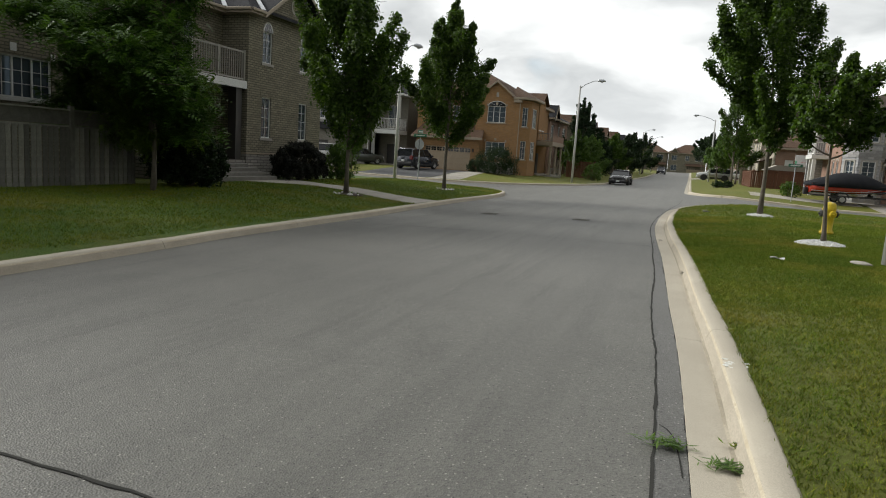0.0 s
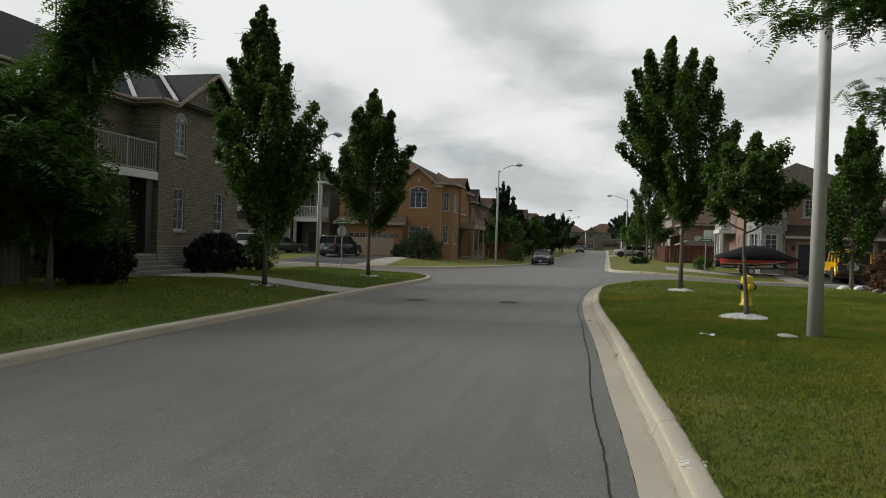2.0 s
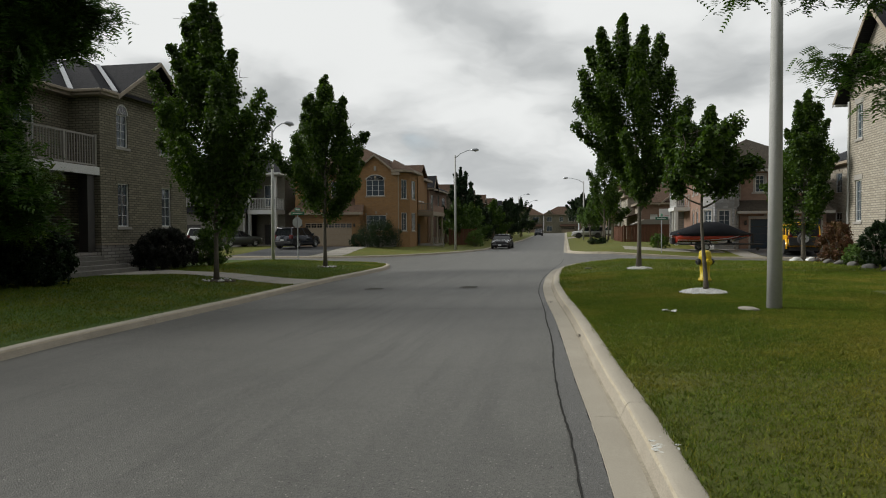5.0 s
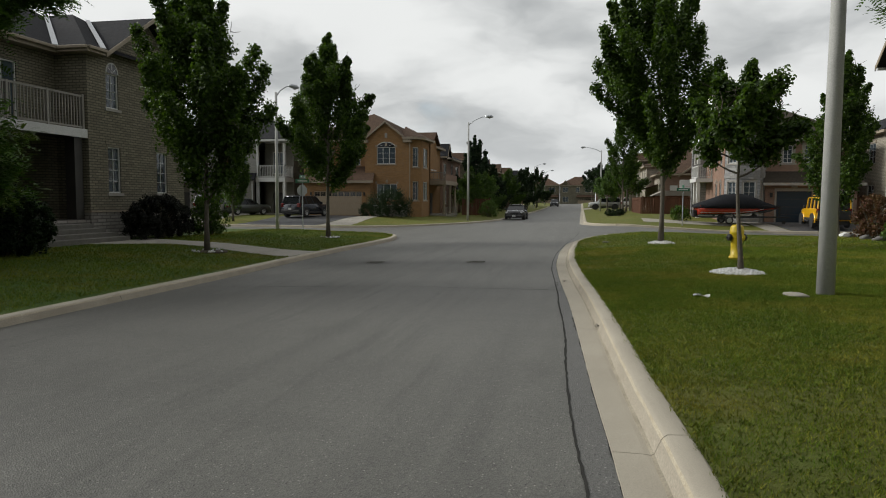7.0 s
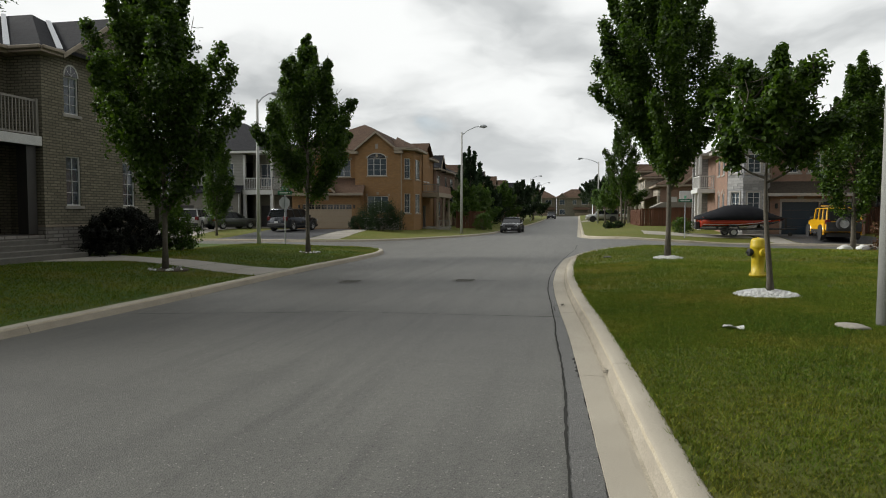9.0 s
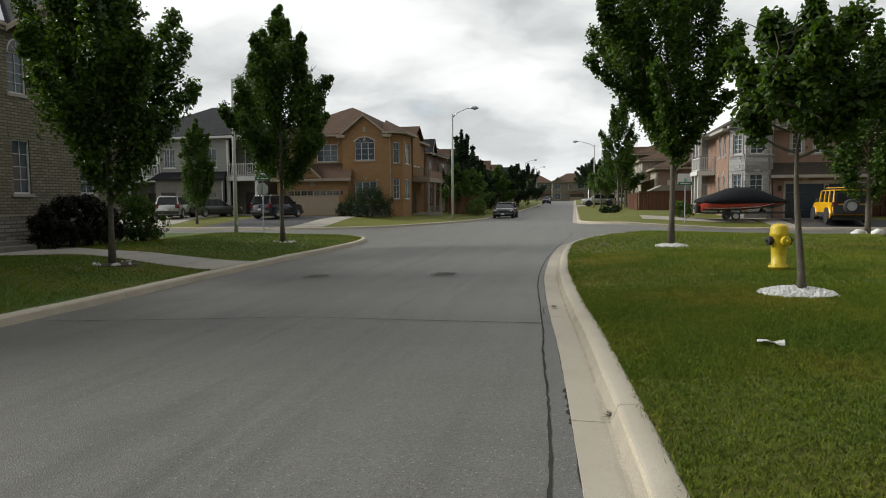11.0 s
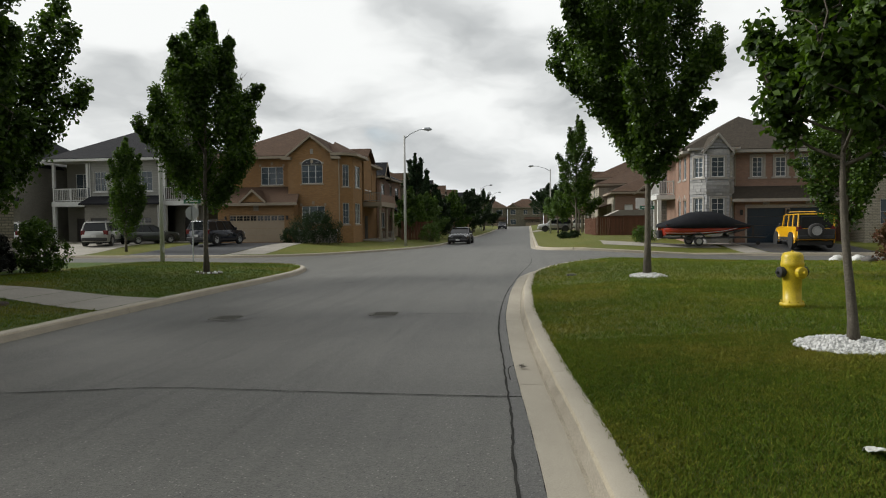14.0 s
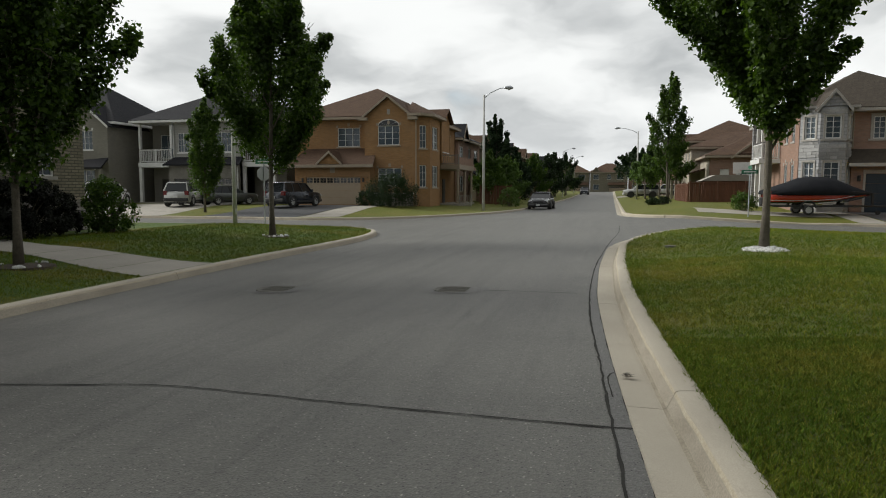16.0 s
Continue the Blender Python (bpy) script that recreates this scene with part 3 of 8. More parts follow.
for side, pts in KERB.items():
    kerb = tagged(thing("kerb", "worn pale concrete kerb and gutter in cast sections", "kerb"), kind="structure")
    fine = np.array(spline(pts, 0.2))
    far = np.r_[0, np.cumsum(np.linalg.norm(np.diff(fine, axis=0), axis=1))]
    # casting joints every 4.5 m
    s = float(np.interp(-12.2, -fine[:, 1], far)) % 4.5 - 4.5 if side == "near_right" else 0.0
    while s < far[-1] - 0.1:
        mid = np.array([np.interp(s, far, fine[:, 0]), np.interp(s, far, fine[:, 1])])
        length = 4.5 if np.hypot(mid[0], mid[1] - 20) < 45 else 13.5
        stops = np.arange(max(s, 0.0), min(s + length, far[-1]), 0.25 if length < 5 else 1.5)
        stops = np.r_[stops[stops < min(s + length, far[-1]) - 0.05], min(s + length, far[-1]) - 0.010]
        kerb_section(np.stack([np.interp(stops, far, fine[:, 0]), np.interp(stops, far, fine[:, 1])], 1), kerb, 1.0)
        s += length
# ---- houses ----
def wall_mesh(u0, u1, z0, z1, at, openings, along="x", thick=0.25, top=None):
    """A wall with thickness along x (at: its y) or along y (at: its x), through which openings (u0, u1, z0, z1) go.
    thick is the way inwards. top: further outline points (u, z) above z1, for a gable."""
    bm = bmesh.new()
    put = (lambda u, w, z: (u, at + w, z)) if along == "x" else (lambda u, w, z: (at + w, u, z))
    us = sorted({u0, u1, *(o[0] for o in openings), *(o[1] for o in openings)})
    zs = sorted({z0, z1, *(o[2] for o in openings), *(o[3] for o in openings)})
    hole = lambda u, z: any(o[0] < u < o[1] and o[2] < z < o[3] for o in openings)  # noqa: E731
    solid = {(i, j): not hole((us[i] + us[i + 1]) / 2, (zs[j] + zs[j + 1]) / 2) for i in range(len(us) - 1) for j in range(len(zs) - 1)}
    cache = {}

    def v(i, j, w):
        if (i, j, w) not in cache:
            cache[i, j, w] = bm.verts.new(put(us[i], w, zs[j]))
        return cache[i, j, w]

    for (i, j), s in solid.items():
        if not s:
            continue
        for w in (0, thick):
            bm.faces.new((v(i, j, w), v(i + 1, j, w), v(i + 1, j + 1, w), v(i, j + 1, w)))
        for (di, dj), (p, q) in {(-1, 0): ((i, j), (i, j + 1)), (1, 0): ((i + 1, j), (i + 1, j + 1)), (0, -1): ((i, j), (i + 1, j)), (0, 1): ((i, j + 1), (i + 1, j + 1))}.items():
            if not solid.get((i + di, j + dj), False):
                bm.faces.new((v(*p, 0), v(*q, 0), v(*q, thick), v(*p, thick)))
    if top:
        ring = [(u0, z1 + 0.001), *top, (u1, z1 + 0.001)]
        a, b = ([bm.verts.new(put(u, w, z)) for u, z in ring] for w in (0, thick))
        bm.faces.new(a)
        bm.faces.new(b[::-1])
        for k in range(len(a)):
            bm.faces.new((a[k], a[k - 1], b[k - 1], b[k]))
    return bm


def bars(rects, at, w0, w1, along="x"):
    """Flat bars (u0, u1, z0, z1) between depths w0 and w1 from the wall's face."""
    bm = bmesh.new()
    for a, b, c, d in rects:
        if along == "x":
            box(bm, a, b, at + w0, at + w1, c, d)
        else:
            box(bm, at + w0, at + w1, a, b, c, d)
    return bm


def window(house, u0, u1, z0, z1, at, along="x", way=1, lights=2, grid=(2, 3), arch=0.0, trim="beige", curtain=0.0, keys=True, sill=True):
    """A window in an opening: frame, bars, panes, sill, head; way: +1 if inwards is the positive side."""
    w = new("window")
    w.parent = house
    f = 0.05
    s = lambda x: x * way  # noqa: E731
    frame_bars = [(u0, u0 + f, z0, z1), (u1 - f, u1, z0, z1), (u0 + f, u1 - f, z0, z0 + f), (u0 + f, u1 - f, z1 - f, z1)]
    step = (u1 - u0) / lights
    frame_bars += [(u0 + k * step - f / 2, u0 + k * step + f / 2, z0 + f, z1 - f) for k in range(1, lights)]
    part("window_frame", bars(frame_bars, at, s(0.05), s(0.13), along), "white", w)
    thin = []
    for k in range(lights):
        a, b = u0 + k * step + f / 2, u0 + (k + 1) * step - f / 2
        thin += [(a + (b - a) * i / grid[0] - 0.009, a + (b - a) * i / grid[0] + 0.009, z0 + f, z1 - f) for i in range(1, grid[0])]
        thin += [(a, b, z0 + f + (z1 - z0 - 2 * f) * j / grid[1] - 0.009, z0 + f + (z1 - z0 - 2 * f) * j / grid[1] + 0.009) for j in range(1, grid[1])]
    if thin:
        tagged(part("glazing_grid", bars(thin, at, s(0.07), s(0.092), along), "white", w), kind="stuff")
    for k in range(lights):
        a, b = u0 + k * step + f / 2, u0 + (k + 1) * step - f / 2
        p = part("pane", bars([(a, b, z0 + f, z1 - f)], at, s(0.095), s(0.103), along), "glass", w)
        p.visible_shadow = False
    if curtain:
        n = 16
        for side in (0, 1):
            bm = bmesh.new()
            last = None
            for i in range(n + 1):
                u = (u0 + (u1 - u0) * curtain / 2 * i / n) if side == 0 else (u1 - (u1 - u0) * curtain / 2 * i / n)
                d = at + s(0.22 + 0.03 * math.sin(i * 1.9))
                row = [bm.verts.new((u, d, z) if along == "x" else (d, u, z)) for z in (z0, z1)]
                if last:
                    bm.faces.new((last[0], row[0], row[1], last[1]))
                last = row
            part("curtain", bm, "curtain", w)
    if sill:
        part("sill", bars([(u0 - 0.1, u1 + 0.1, z0 - 0.11, z0 - 0.004)], at, s(-0.05), s(0.1), along), trim, w)
    if keys:
        for q in ((u0 - 0.12, u0 + 0.04, z1 + 0.004, z1 + 0.2), (u1 - 0.04, u1 + 0.12, z1 + 0.004, z1 + 0.2), ((u0 + u1) / 2 - 0.1, (u0 + u1) / 2 + 0.1, z1 + 0.12, z1 + 0.36)):
            part("head_stone", bars([q], at, s(-0.025), s(0.02), along), trim, w)
    if arch:
        n, r = 14, (u1 - u0) / 2
        bm = bmesh.new()
        put = (lambda u, d, z: (u, at + s(d), z)) if along == "x" else (lambda u, d, z: (at + s(d), u, z))
        pts = [((u0 + u1) / 2 - r * math.cos(math.pi * k / n), z1 + arch * math.sin(math.pi * k / n)) for k in range(n + 1)]
        inner = [((u0 + u1) / 2 - (r - f) * math.cos(math.pi * k / n), z1 + (arch - f) * math.sin(math.pi * k / n)) for k in range(n + 1)]
        for d0, d1 in ((-0.02, 0.03),):
            for k in range(n):
                q = [(*pts[k],), (*pts[k + 1],), (*inner[k + 1],), (*inner[k],)]
                a = [bm.verts.new(put(u, d0, z)) for u, z in q]
                b = [bm.verts.new(put(u, d1, z)) for u, z in q]
                bm.faces.new(a)
                for i in range(4):
                    bm.faces.new((a[i], a[i - 1], b[i - 1], b[i]))
        for k in (3, 7, 11):
            c = ((u0 + u1) / 2, z1)
            q = [(c[0] - 0.012, c[1]), (inner[k][0] - 0.012, inner[k][1]), (inner[k][0] + 0.012, inner[k][1]), (c[0] + 0.012, c[1])]
            bm.faces.new([bm.verts.new(put(u, -0.014, z)) for u, z in q])
        part("arch_frame", bm, "white", w)
        bm = bmesh.new()
        bm.faces.new([bm.verts.new(put(u, -0.008, z)) for u, z in inner])
        part("arch_pane", bm, "car_glass", w)
    return w


def roof_hip(house, x0, x1, y0, y1, ze, zr, material, over=0.45, name="roof", flashed=(), ridge=None):
    """A hipped roof over a plan; its ridge runs along the longer side."""
    x0, x1, y0, y1 = x0 - over, x1 + over, y0 - over, y1 + over
    w, d = x1 - x0, y1 - y0
    if w >= d:
        r = ridge if ridge is not None else d / 2
        rid = [(x0 + r, (y0 + y1) / 2, zr), (x1 - r, (y0 + y1) / 2, zr)]
    else:
        r = ridge if ridge is not None else w / 2
        rid = [((x0 + x1) / 2, y0 + r, zr), ((x0 + x1) / 2, y1 - r, zr)]
    if (Vector(rid[0]) - Vector(rid[1])).length < 0.05:
        rid[1] = rid[0]
    c = [(x0, y0, ze), (x1, y0, ze), (x1, y1, ze), (x0, y1, ze)]
    bm = bmesh.new()
    v = [bm.verts.new(p) for p in c]
    r0 = bm.verts.new(rid[0])
    r1 = r0 if rid[1] == rid[0] else bm.verts.new(rid[1])
    low = [bm.verts.new((p[0], p[1], p[2] - 0.05)) for p in c]
    quads = [(v[0], v[1], r1, r0), (v[1], v[2], r1), (v[2], v[3], r0, r1), (v[3], v[0], r0)] if w >= d else [(v[0], v[1], r0), (v[1], v[2], r1, r0), (v[2], v[3], r1), (v[3], v[0], r0, r1)]
    for q in quads:
        bm.faces.new(list(dict.fromkeys(q)))
    for k in range(4):
        bm.faces.new((v[k], v[(k + 1) % 4], low[(k + 1) % 4], low[k]))
    bm.faces.new(low[::-1])
    rf = part(name, bm, material, house)
    for a, b, p, q in ((x0, x1, y0, y0 + 0.03), (x0, x1, y1 - 0.03, y1), (x0, x0 + 0.03, y0 + 0.03, y1 - 0.03), (x1 - 0.03, x1, y0 + 0.03, y1 - 0.03)):
        part("fascia", boxed(a, b, p, q, ze - 0.24, ze - 0.052), house.get("trim", "white"), house)
    part("soffit", boxed(x0 + 0.03, x1 - 0.03, y0 + 0.03, y1 - 0.03, ze - 0.24, ze - 0.22), house.get("trim", "white"), house)
    return rf


def roof_gable(house, x0, x1, y0, y1, ze, zr, material, over=0.35, along="y", apex=None):
    """A gabled roof with its ridge along y (or x), with barge boards at the low end of that axis."""
    m = (x0 + x1) / 2 if apex is None else apex
    n = (y0 + y1) / 2 if apex is None else apex
    bm, bb = bmesh.new(), bmesh.new()
    if along == "y":
        s = (zr - ze) / ((x1 - x0) / 2)
        for a in (x0 - over, x1 + over):
            za = ze - over * s
            slab(bm, [(a, y0 - over, za), (m, y0 - over, zr), (m, y1, zr), (a, y1, za)], 0.06)
            slab(bb, [(a, y0 - over - 0.03, za - 0.005), (m, y0 - over - 0.03, zr - 0.005), (m, y0 - over, zr - 0.005), (a, y0 - over, za - 0.005)], 0.2)
    else:
        s = (zr - ze) / ((y1 - y0) / 2)
        for a in (y0 - over, y1 + over):
            za = ze - over * s
            slab(bm, [(x0 - over, a, za), (x0 - over, n, zr), (x1, n, zr), (x1, a, za)], 0.06)
            slab(bb, [(x0 - over - 0.03, a, za - 0.005), (x0 - over - 0.03, n, zr - 0.005), (x0 - over, n, zr - 0.005), (x0 - over, a, za - 0.005)], 0.2)
    part("gable_roof", bm, material, house)
    part("barge_board", bb, house.get("trim", "white"), house)


def garage_door(house, u0, u1, z0, z1, at, material, lights=True, rows=4):
    d = new("garage_door")
    d.parent = house
    h = (z1 - z0) / rows
    cols = max(4, int(round((u1 - u0) / 0.6)))
    for r in range(rows):
        bm = boxed(u0, u1, at + 0.09, at + 0.13, z0 + r * h + 0.005, z0 + (r + 1) * h - 0.005)
        if not (lights and r == rows - 1):
            for c in range(cols):
                w = (u1 - u0) / cols
                box(bm, u0 + c * w + 0.07, u0 + (c + 1) * w - 0.07, at + 0.078, at + 0.09, z0 + r * h + 0.09, z0 + (r + 1) * h - 0.09)
        part("door_panel", bm, material, d)
    if lights:
        w = (u1 - u0) / cols
        for c in range(cols):
            a, b, z = u0 + c * w + 0.05, u0 + (c + 1) * w - 0.05, z0 + (rows - 1) * h
            part("pane", boxed(a, b, at + 0.08, at + 0.089, z + 0.09, z + h - 0.09), "car_glass", d)
            part("glazing_grid", bars([(a, b, z + 0.28, z + 0.30), ((a + b) / 2 - 0.012, (a + b) / 2 + 0.012, z + 0.09, z + 0.28), ((a + b) / 2 - 0.012, (a + b) / 2 + 0.012, z + 0.30, z + h - 0.09)], at, 0.07, 0.079), material, d)
    return d


def rail(house, pts, z0, z1, gap=0.13, material="white", name="balcony_rail"):
    """Posts, top and bottom rails and balusters along plan points."""
    r = new(name)
    r.parent = house
    for (xa, ya), (xb, yb) in zip(pts, pts[1:]):
        n = int(math.hypot(xb - xa, yb - ya) / gap)
        me = None
        for k in range(1, n):
            x, y = xa + (xb - xa) * k / n, ya + (yb - ya) * k / n
            if me is None:
                o = part("baluster", boxed(-0.016, 0.016, -0.016, 0.016, z0 + 0.12, z1 - 0.05), material, r)
                me = o.data
            else:
                o = new("baluster", me)
                o.parent = r
            o.matrix_basis = pose(x, y, 0)
        for a, b in ((z0 + 0.06, z0 + 0.12), (z1 - 0.05, z1 + 0.02)):
            part("rail", boxed(min(xa, xb) - 0.025, max(xa, xb) + 0.025, min(ya, yb) - 0.025, max(ya, yb) + 0.025, a, b), material, r)
    m = max(2, int(sum(math.hypot(b[0] - a[0], b[1] - a[1]) for a, b in zip(pts, pts[1:])) / 1.5))
    for p in pts:
        part("post", boxed(p[0] - 0.05, p[0] + 0.05, p[1] - 0.05, p[1] + 0.05, z0, z1 + 0.06), material, r)
    for (xa, ya), (xb, yb) in zip(pts, pts[1:]):
        k = int(math.hypot(xb - xa, yb - ya) / 1.4)
        for i in range(1, k):
            x, y = xa + (xb - xa) * i / k, ya + (yb - ya) * i / k
            part("post", boxed(x - 0.045, x + 0.045, y - 0.045, y + 0.045, z0, z1 + 0.03), material, r)
    return r


def opening(w):
    return w[:4]


# the tan brick house: gabled wing, porch with a balcony over it; it faces the street
def tan_house():
    # local x runs along the street (+y of the world), local y into the house
    h = thing("house", "tan brick two-storey house with a balcony over its porch", "house", -17.6, 25.15, 0.3, 90)
    h["trim"] = "beige"
    W = 6.1
    wins = [(1.02, 1.74, 4.9, 6.25), (4.05, 4.8, 4.9, 6.25), (1.04, 1.76, 1.64, 3.42), (4.08, 4.82, 1.66, 3.42)]
    bm = wall_mesh(0, W, 0.97, 6.95, 0, wins, "x", 0.28, [(0.95, 6.97), (3.55, 8.72), (5.95, 6.97)])
    part("wall", bm, "brick_tan", h)
    part("stone_base", boxed(-0.04, W + 0.04, -0.05, 0.28, -0.4, 0.9), "ledge", h, "rough grey ledge-stone base")
    part("stone_cap", boxed(-0.06, W + 0.06, -0.08, 0.25, 0.9, 0.966), "beige", h)
    for k, w in enumerate(wins):
        window(h, *w, 0, "x", 1, 1, (2, 4), 0.42 if k < 2 else 0, "stone_trim", 0.35 if k % 2 else 0.0, keys=False)
        if k > 1:
            part("lintel", prism(bmesh.new(), [(w[0] - 0.08, w[3] + 0.01), (w[1] + 0.08, w[3] + 0.01), (w[1] + 0.16, w[3] + 0.3), ((w[0] + w[1]) / 2 + 0.1, w[3] + 0.3), ((w[0] + w[1]) / 2, w[3] + 0.42), ((w[0] + w[1]) / 2 - 0.1, w[3] + 0.3), (w[0] - 0.16, w[3] + 0.3)], -0.012, 0.0), "brick_tan", h)
    part("round_vent", lathe(bmesh.new(), [(0.34, -0.05), (0.36, 0.02), (0.27, 0.03), (0.26, -0.01)], 24), "stone_trim", h).matrix_basis = pose(3.5, 0.0, 7.75, 90, 0, 0)
    # side and back walls of the wing
    part("wall", wall_mesh(0.28, 9, -0.4, 6.95, 0, [], "y", 0.28), "brick_tan", h)
    part("wall", wall_mesh(0.28, 9, -0.4, 6.95, W - 0.28, [], "y", 0.28), "brick_tan", h)
    # recessed main block behind porch and balcony
    doors = [(-2.95, -1.75, 4.0, 6.15), (-4.7, -0.45, 0.645, 3.5)]
    part("wall", wall_mesh(-11, 0, -0.4, 6.95, 1.35, doors + [(-10.95, -8.33, 2.3, 3.56)], "x", 0.28), "brick_tan", h)
    window(h, -2.95, -1.75, 4.0, 6.15, 1.35, "x", 1, 2, (1, 1), 0, "white", 0.6, False, False)
    window(h, -10.95, -8.33, 2.3, 3.56, 1.35, "x", 1, 4, (2, 3), 0, "white", 0.9, True)
    # deep porch behind the opening
    part("door", boxed(-3.0, -1.9, 3.3, 3.39, 0.645, 2.85, 0.01), "dark_paint", h)
    part("porch_back", boxed(-4.98, -0.3, 3.4, 3.6, -0.4, 3.7), "brick_tan", h)
    for a in (-4.98, -0.44):
        part("porch_side", boxed(a, a + 0.26, 1.635, 3.395, -0.4, 3.7), "brick_tan", h)
    # ceiling near black, unlike the brick round it
    part("porch_ceiling", boxed(-5.0, -0.15, 1.635, 3.6, 3.705, 3.8), "dark_paint", h)
    part("porch_slab", boxed(-4.71, -0.45, 1.345, 3.39, -0.4, 0.64), "ledge", h)
    part("wall", wall_mesh(1.63, 9, -0.4, 6.95, -11, [], "y", 0.28), "brick_tan", h)
    # near-black balcony deck with its white beam, on dark columns
    part("balcony_floor", boxed(-5.2, -0.005, 0.12, 1.34, 3.7, 3.93), "dark_paint", h)
    part("balcony_beam", boxed(-5.25, -0.005, 0.02, 0.115, 3.65, 3.97), "white", h, "white painted balcony beam")
    rail(h, [(-5.15, 1.3), (-5.15, 0.14), (-0.1, 0.14)], 3.95, 5.18, 0.14, "taupe")
    for x in (-5.05, -0.35):
        part("porch_column", boxed(x - 0.2, x + 0.2, 0.15, 0.55, 0.66, 3.695), "dark_paint", h)
    part("porch_floor", boxed(-5.3, -0.01, 0.0, 1.34, -0.4, 0.64), "ledge", h)
    for k in range(4):
        part("step", boxed(-4.3 + 0.1 * k, -0.3 + 0.22 * k, -0.02 - 0.34 * (k + 1), -0.02 - 0.34 * k, -0.4, 0.5 - 0.155 * k, 0.015), "step", h)
    # roofs: main hip, hip of the wing and its front gable, with bright valley flashings
    roof_hip(h, -11, 6.0, 1.35, 12, 6.95, 10.45, "roof_dark", 0.45)
    bm = bmesh.new()
    ze, zr = 6.93, 9.09
    a, b, c, d = [bm.verts.new(p) for p in ((-0.4, -0.4, ze), (6.5, -0.4, ze), (6.5, 9.0, ze), (-0.4, 9.0, ze))]
    e, f = bm.verts.new((3.05, 3.05, zr)), bm.verts.new((3.05, 9.0, zr))
    for q in ((a, b, e), (b, c, f, e), (d, a, e, f)):
        bm.faces.new(q)
    part("wing_roof", bm, "roof_dark", h)
    bm = bmesh.new()
    slab(bm, [(0.55, -0.42, 6.88), (3.5, -0.42, 8.88), (3.5, 3.4, 8.88), (0.55, 3.4, 6.88)], 0.06)
    slab(bm, [(6.55, -0.42, 6.84), (3.5, -0.42, 8.88), (3.5, 3.4, 8.88), (6.55, 3.4, 6.84)], 0.06)
    part("gable_roof", bm, "roof_dark", h)
    bb = bmesh.new()
    slab(bb, [(0.55, -0.46, 6.87), (3.5, -0.46, 8.87), (3.5, -0.422, 8.87), (0.55, -0.422, 6.87)], 0.17)
    slab(bb, [(6.55, -0.46, 6.83), (3.5, -0.46, 8.87), (3.5, -0.422, 8.87), (6.55, -0.422, 6.83)], 0.17)
    part("barge_board", bb, "beige", h)
    for box5 in ((-0.43, -0.402, -0.43, 0.9), (-0.40, 0.56, -0.43, -0.402)):
        part("fascia", boxed(*box5, 6.74, 6.93), "beige", h)
        part("gutter", boxed(box5[0] - 0.09 * (box5[1] < 0), box5[1] - (0.03 if box5[1] < 0 else 0), box5[2] - 0.09 * (box5[1] > 0), box5[3] - (0.03 if box5[1] > 0 else 0), 6.83, 6.95, 0.02), "beige", h)
    part("soffit", boxed(-0.4, 0.0, -0.4, 1.3, 6.74, 6.76), "beige", h)
    part("soffit", boxed(0.0, 0.55, -0.4, -0.002, 6.74, 6.76), "beige", h)
    part("gutter", boxed(-11.4, -0.5, 0.79, 0.89, 6.83, 6.95, 0.02), "beige", h)
    # flashings lie in the valleys, up to the ridges
    for a, b in (((-0.42, 0.93, 6.95), (3.0, 4.3, 9.11)), ((0.42, -0.4, 6.95), (3.3, 2.55, 8.84))):
        bm = bmesh.new()
        slab(bm, [(a[0] - 0.09, a[1] + 0.03, a[2] + 0.07), (a[0] + 0.09, a[1] - 0.07, a[2] + 0.07), (b[0] + 0.06, b[1] - 0.06, b[2] + 0.07), (b[0] - 0.06, b[1] + 0.06, b[2] + 0.07)], 0.03)
        part("valley_flashing", bm, "flash", h, "bright metal valley flashing")
    return h


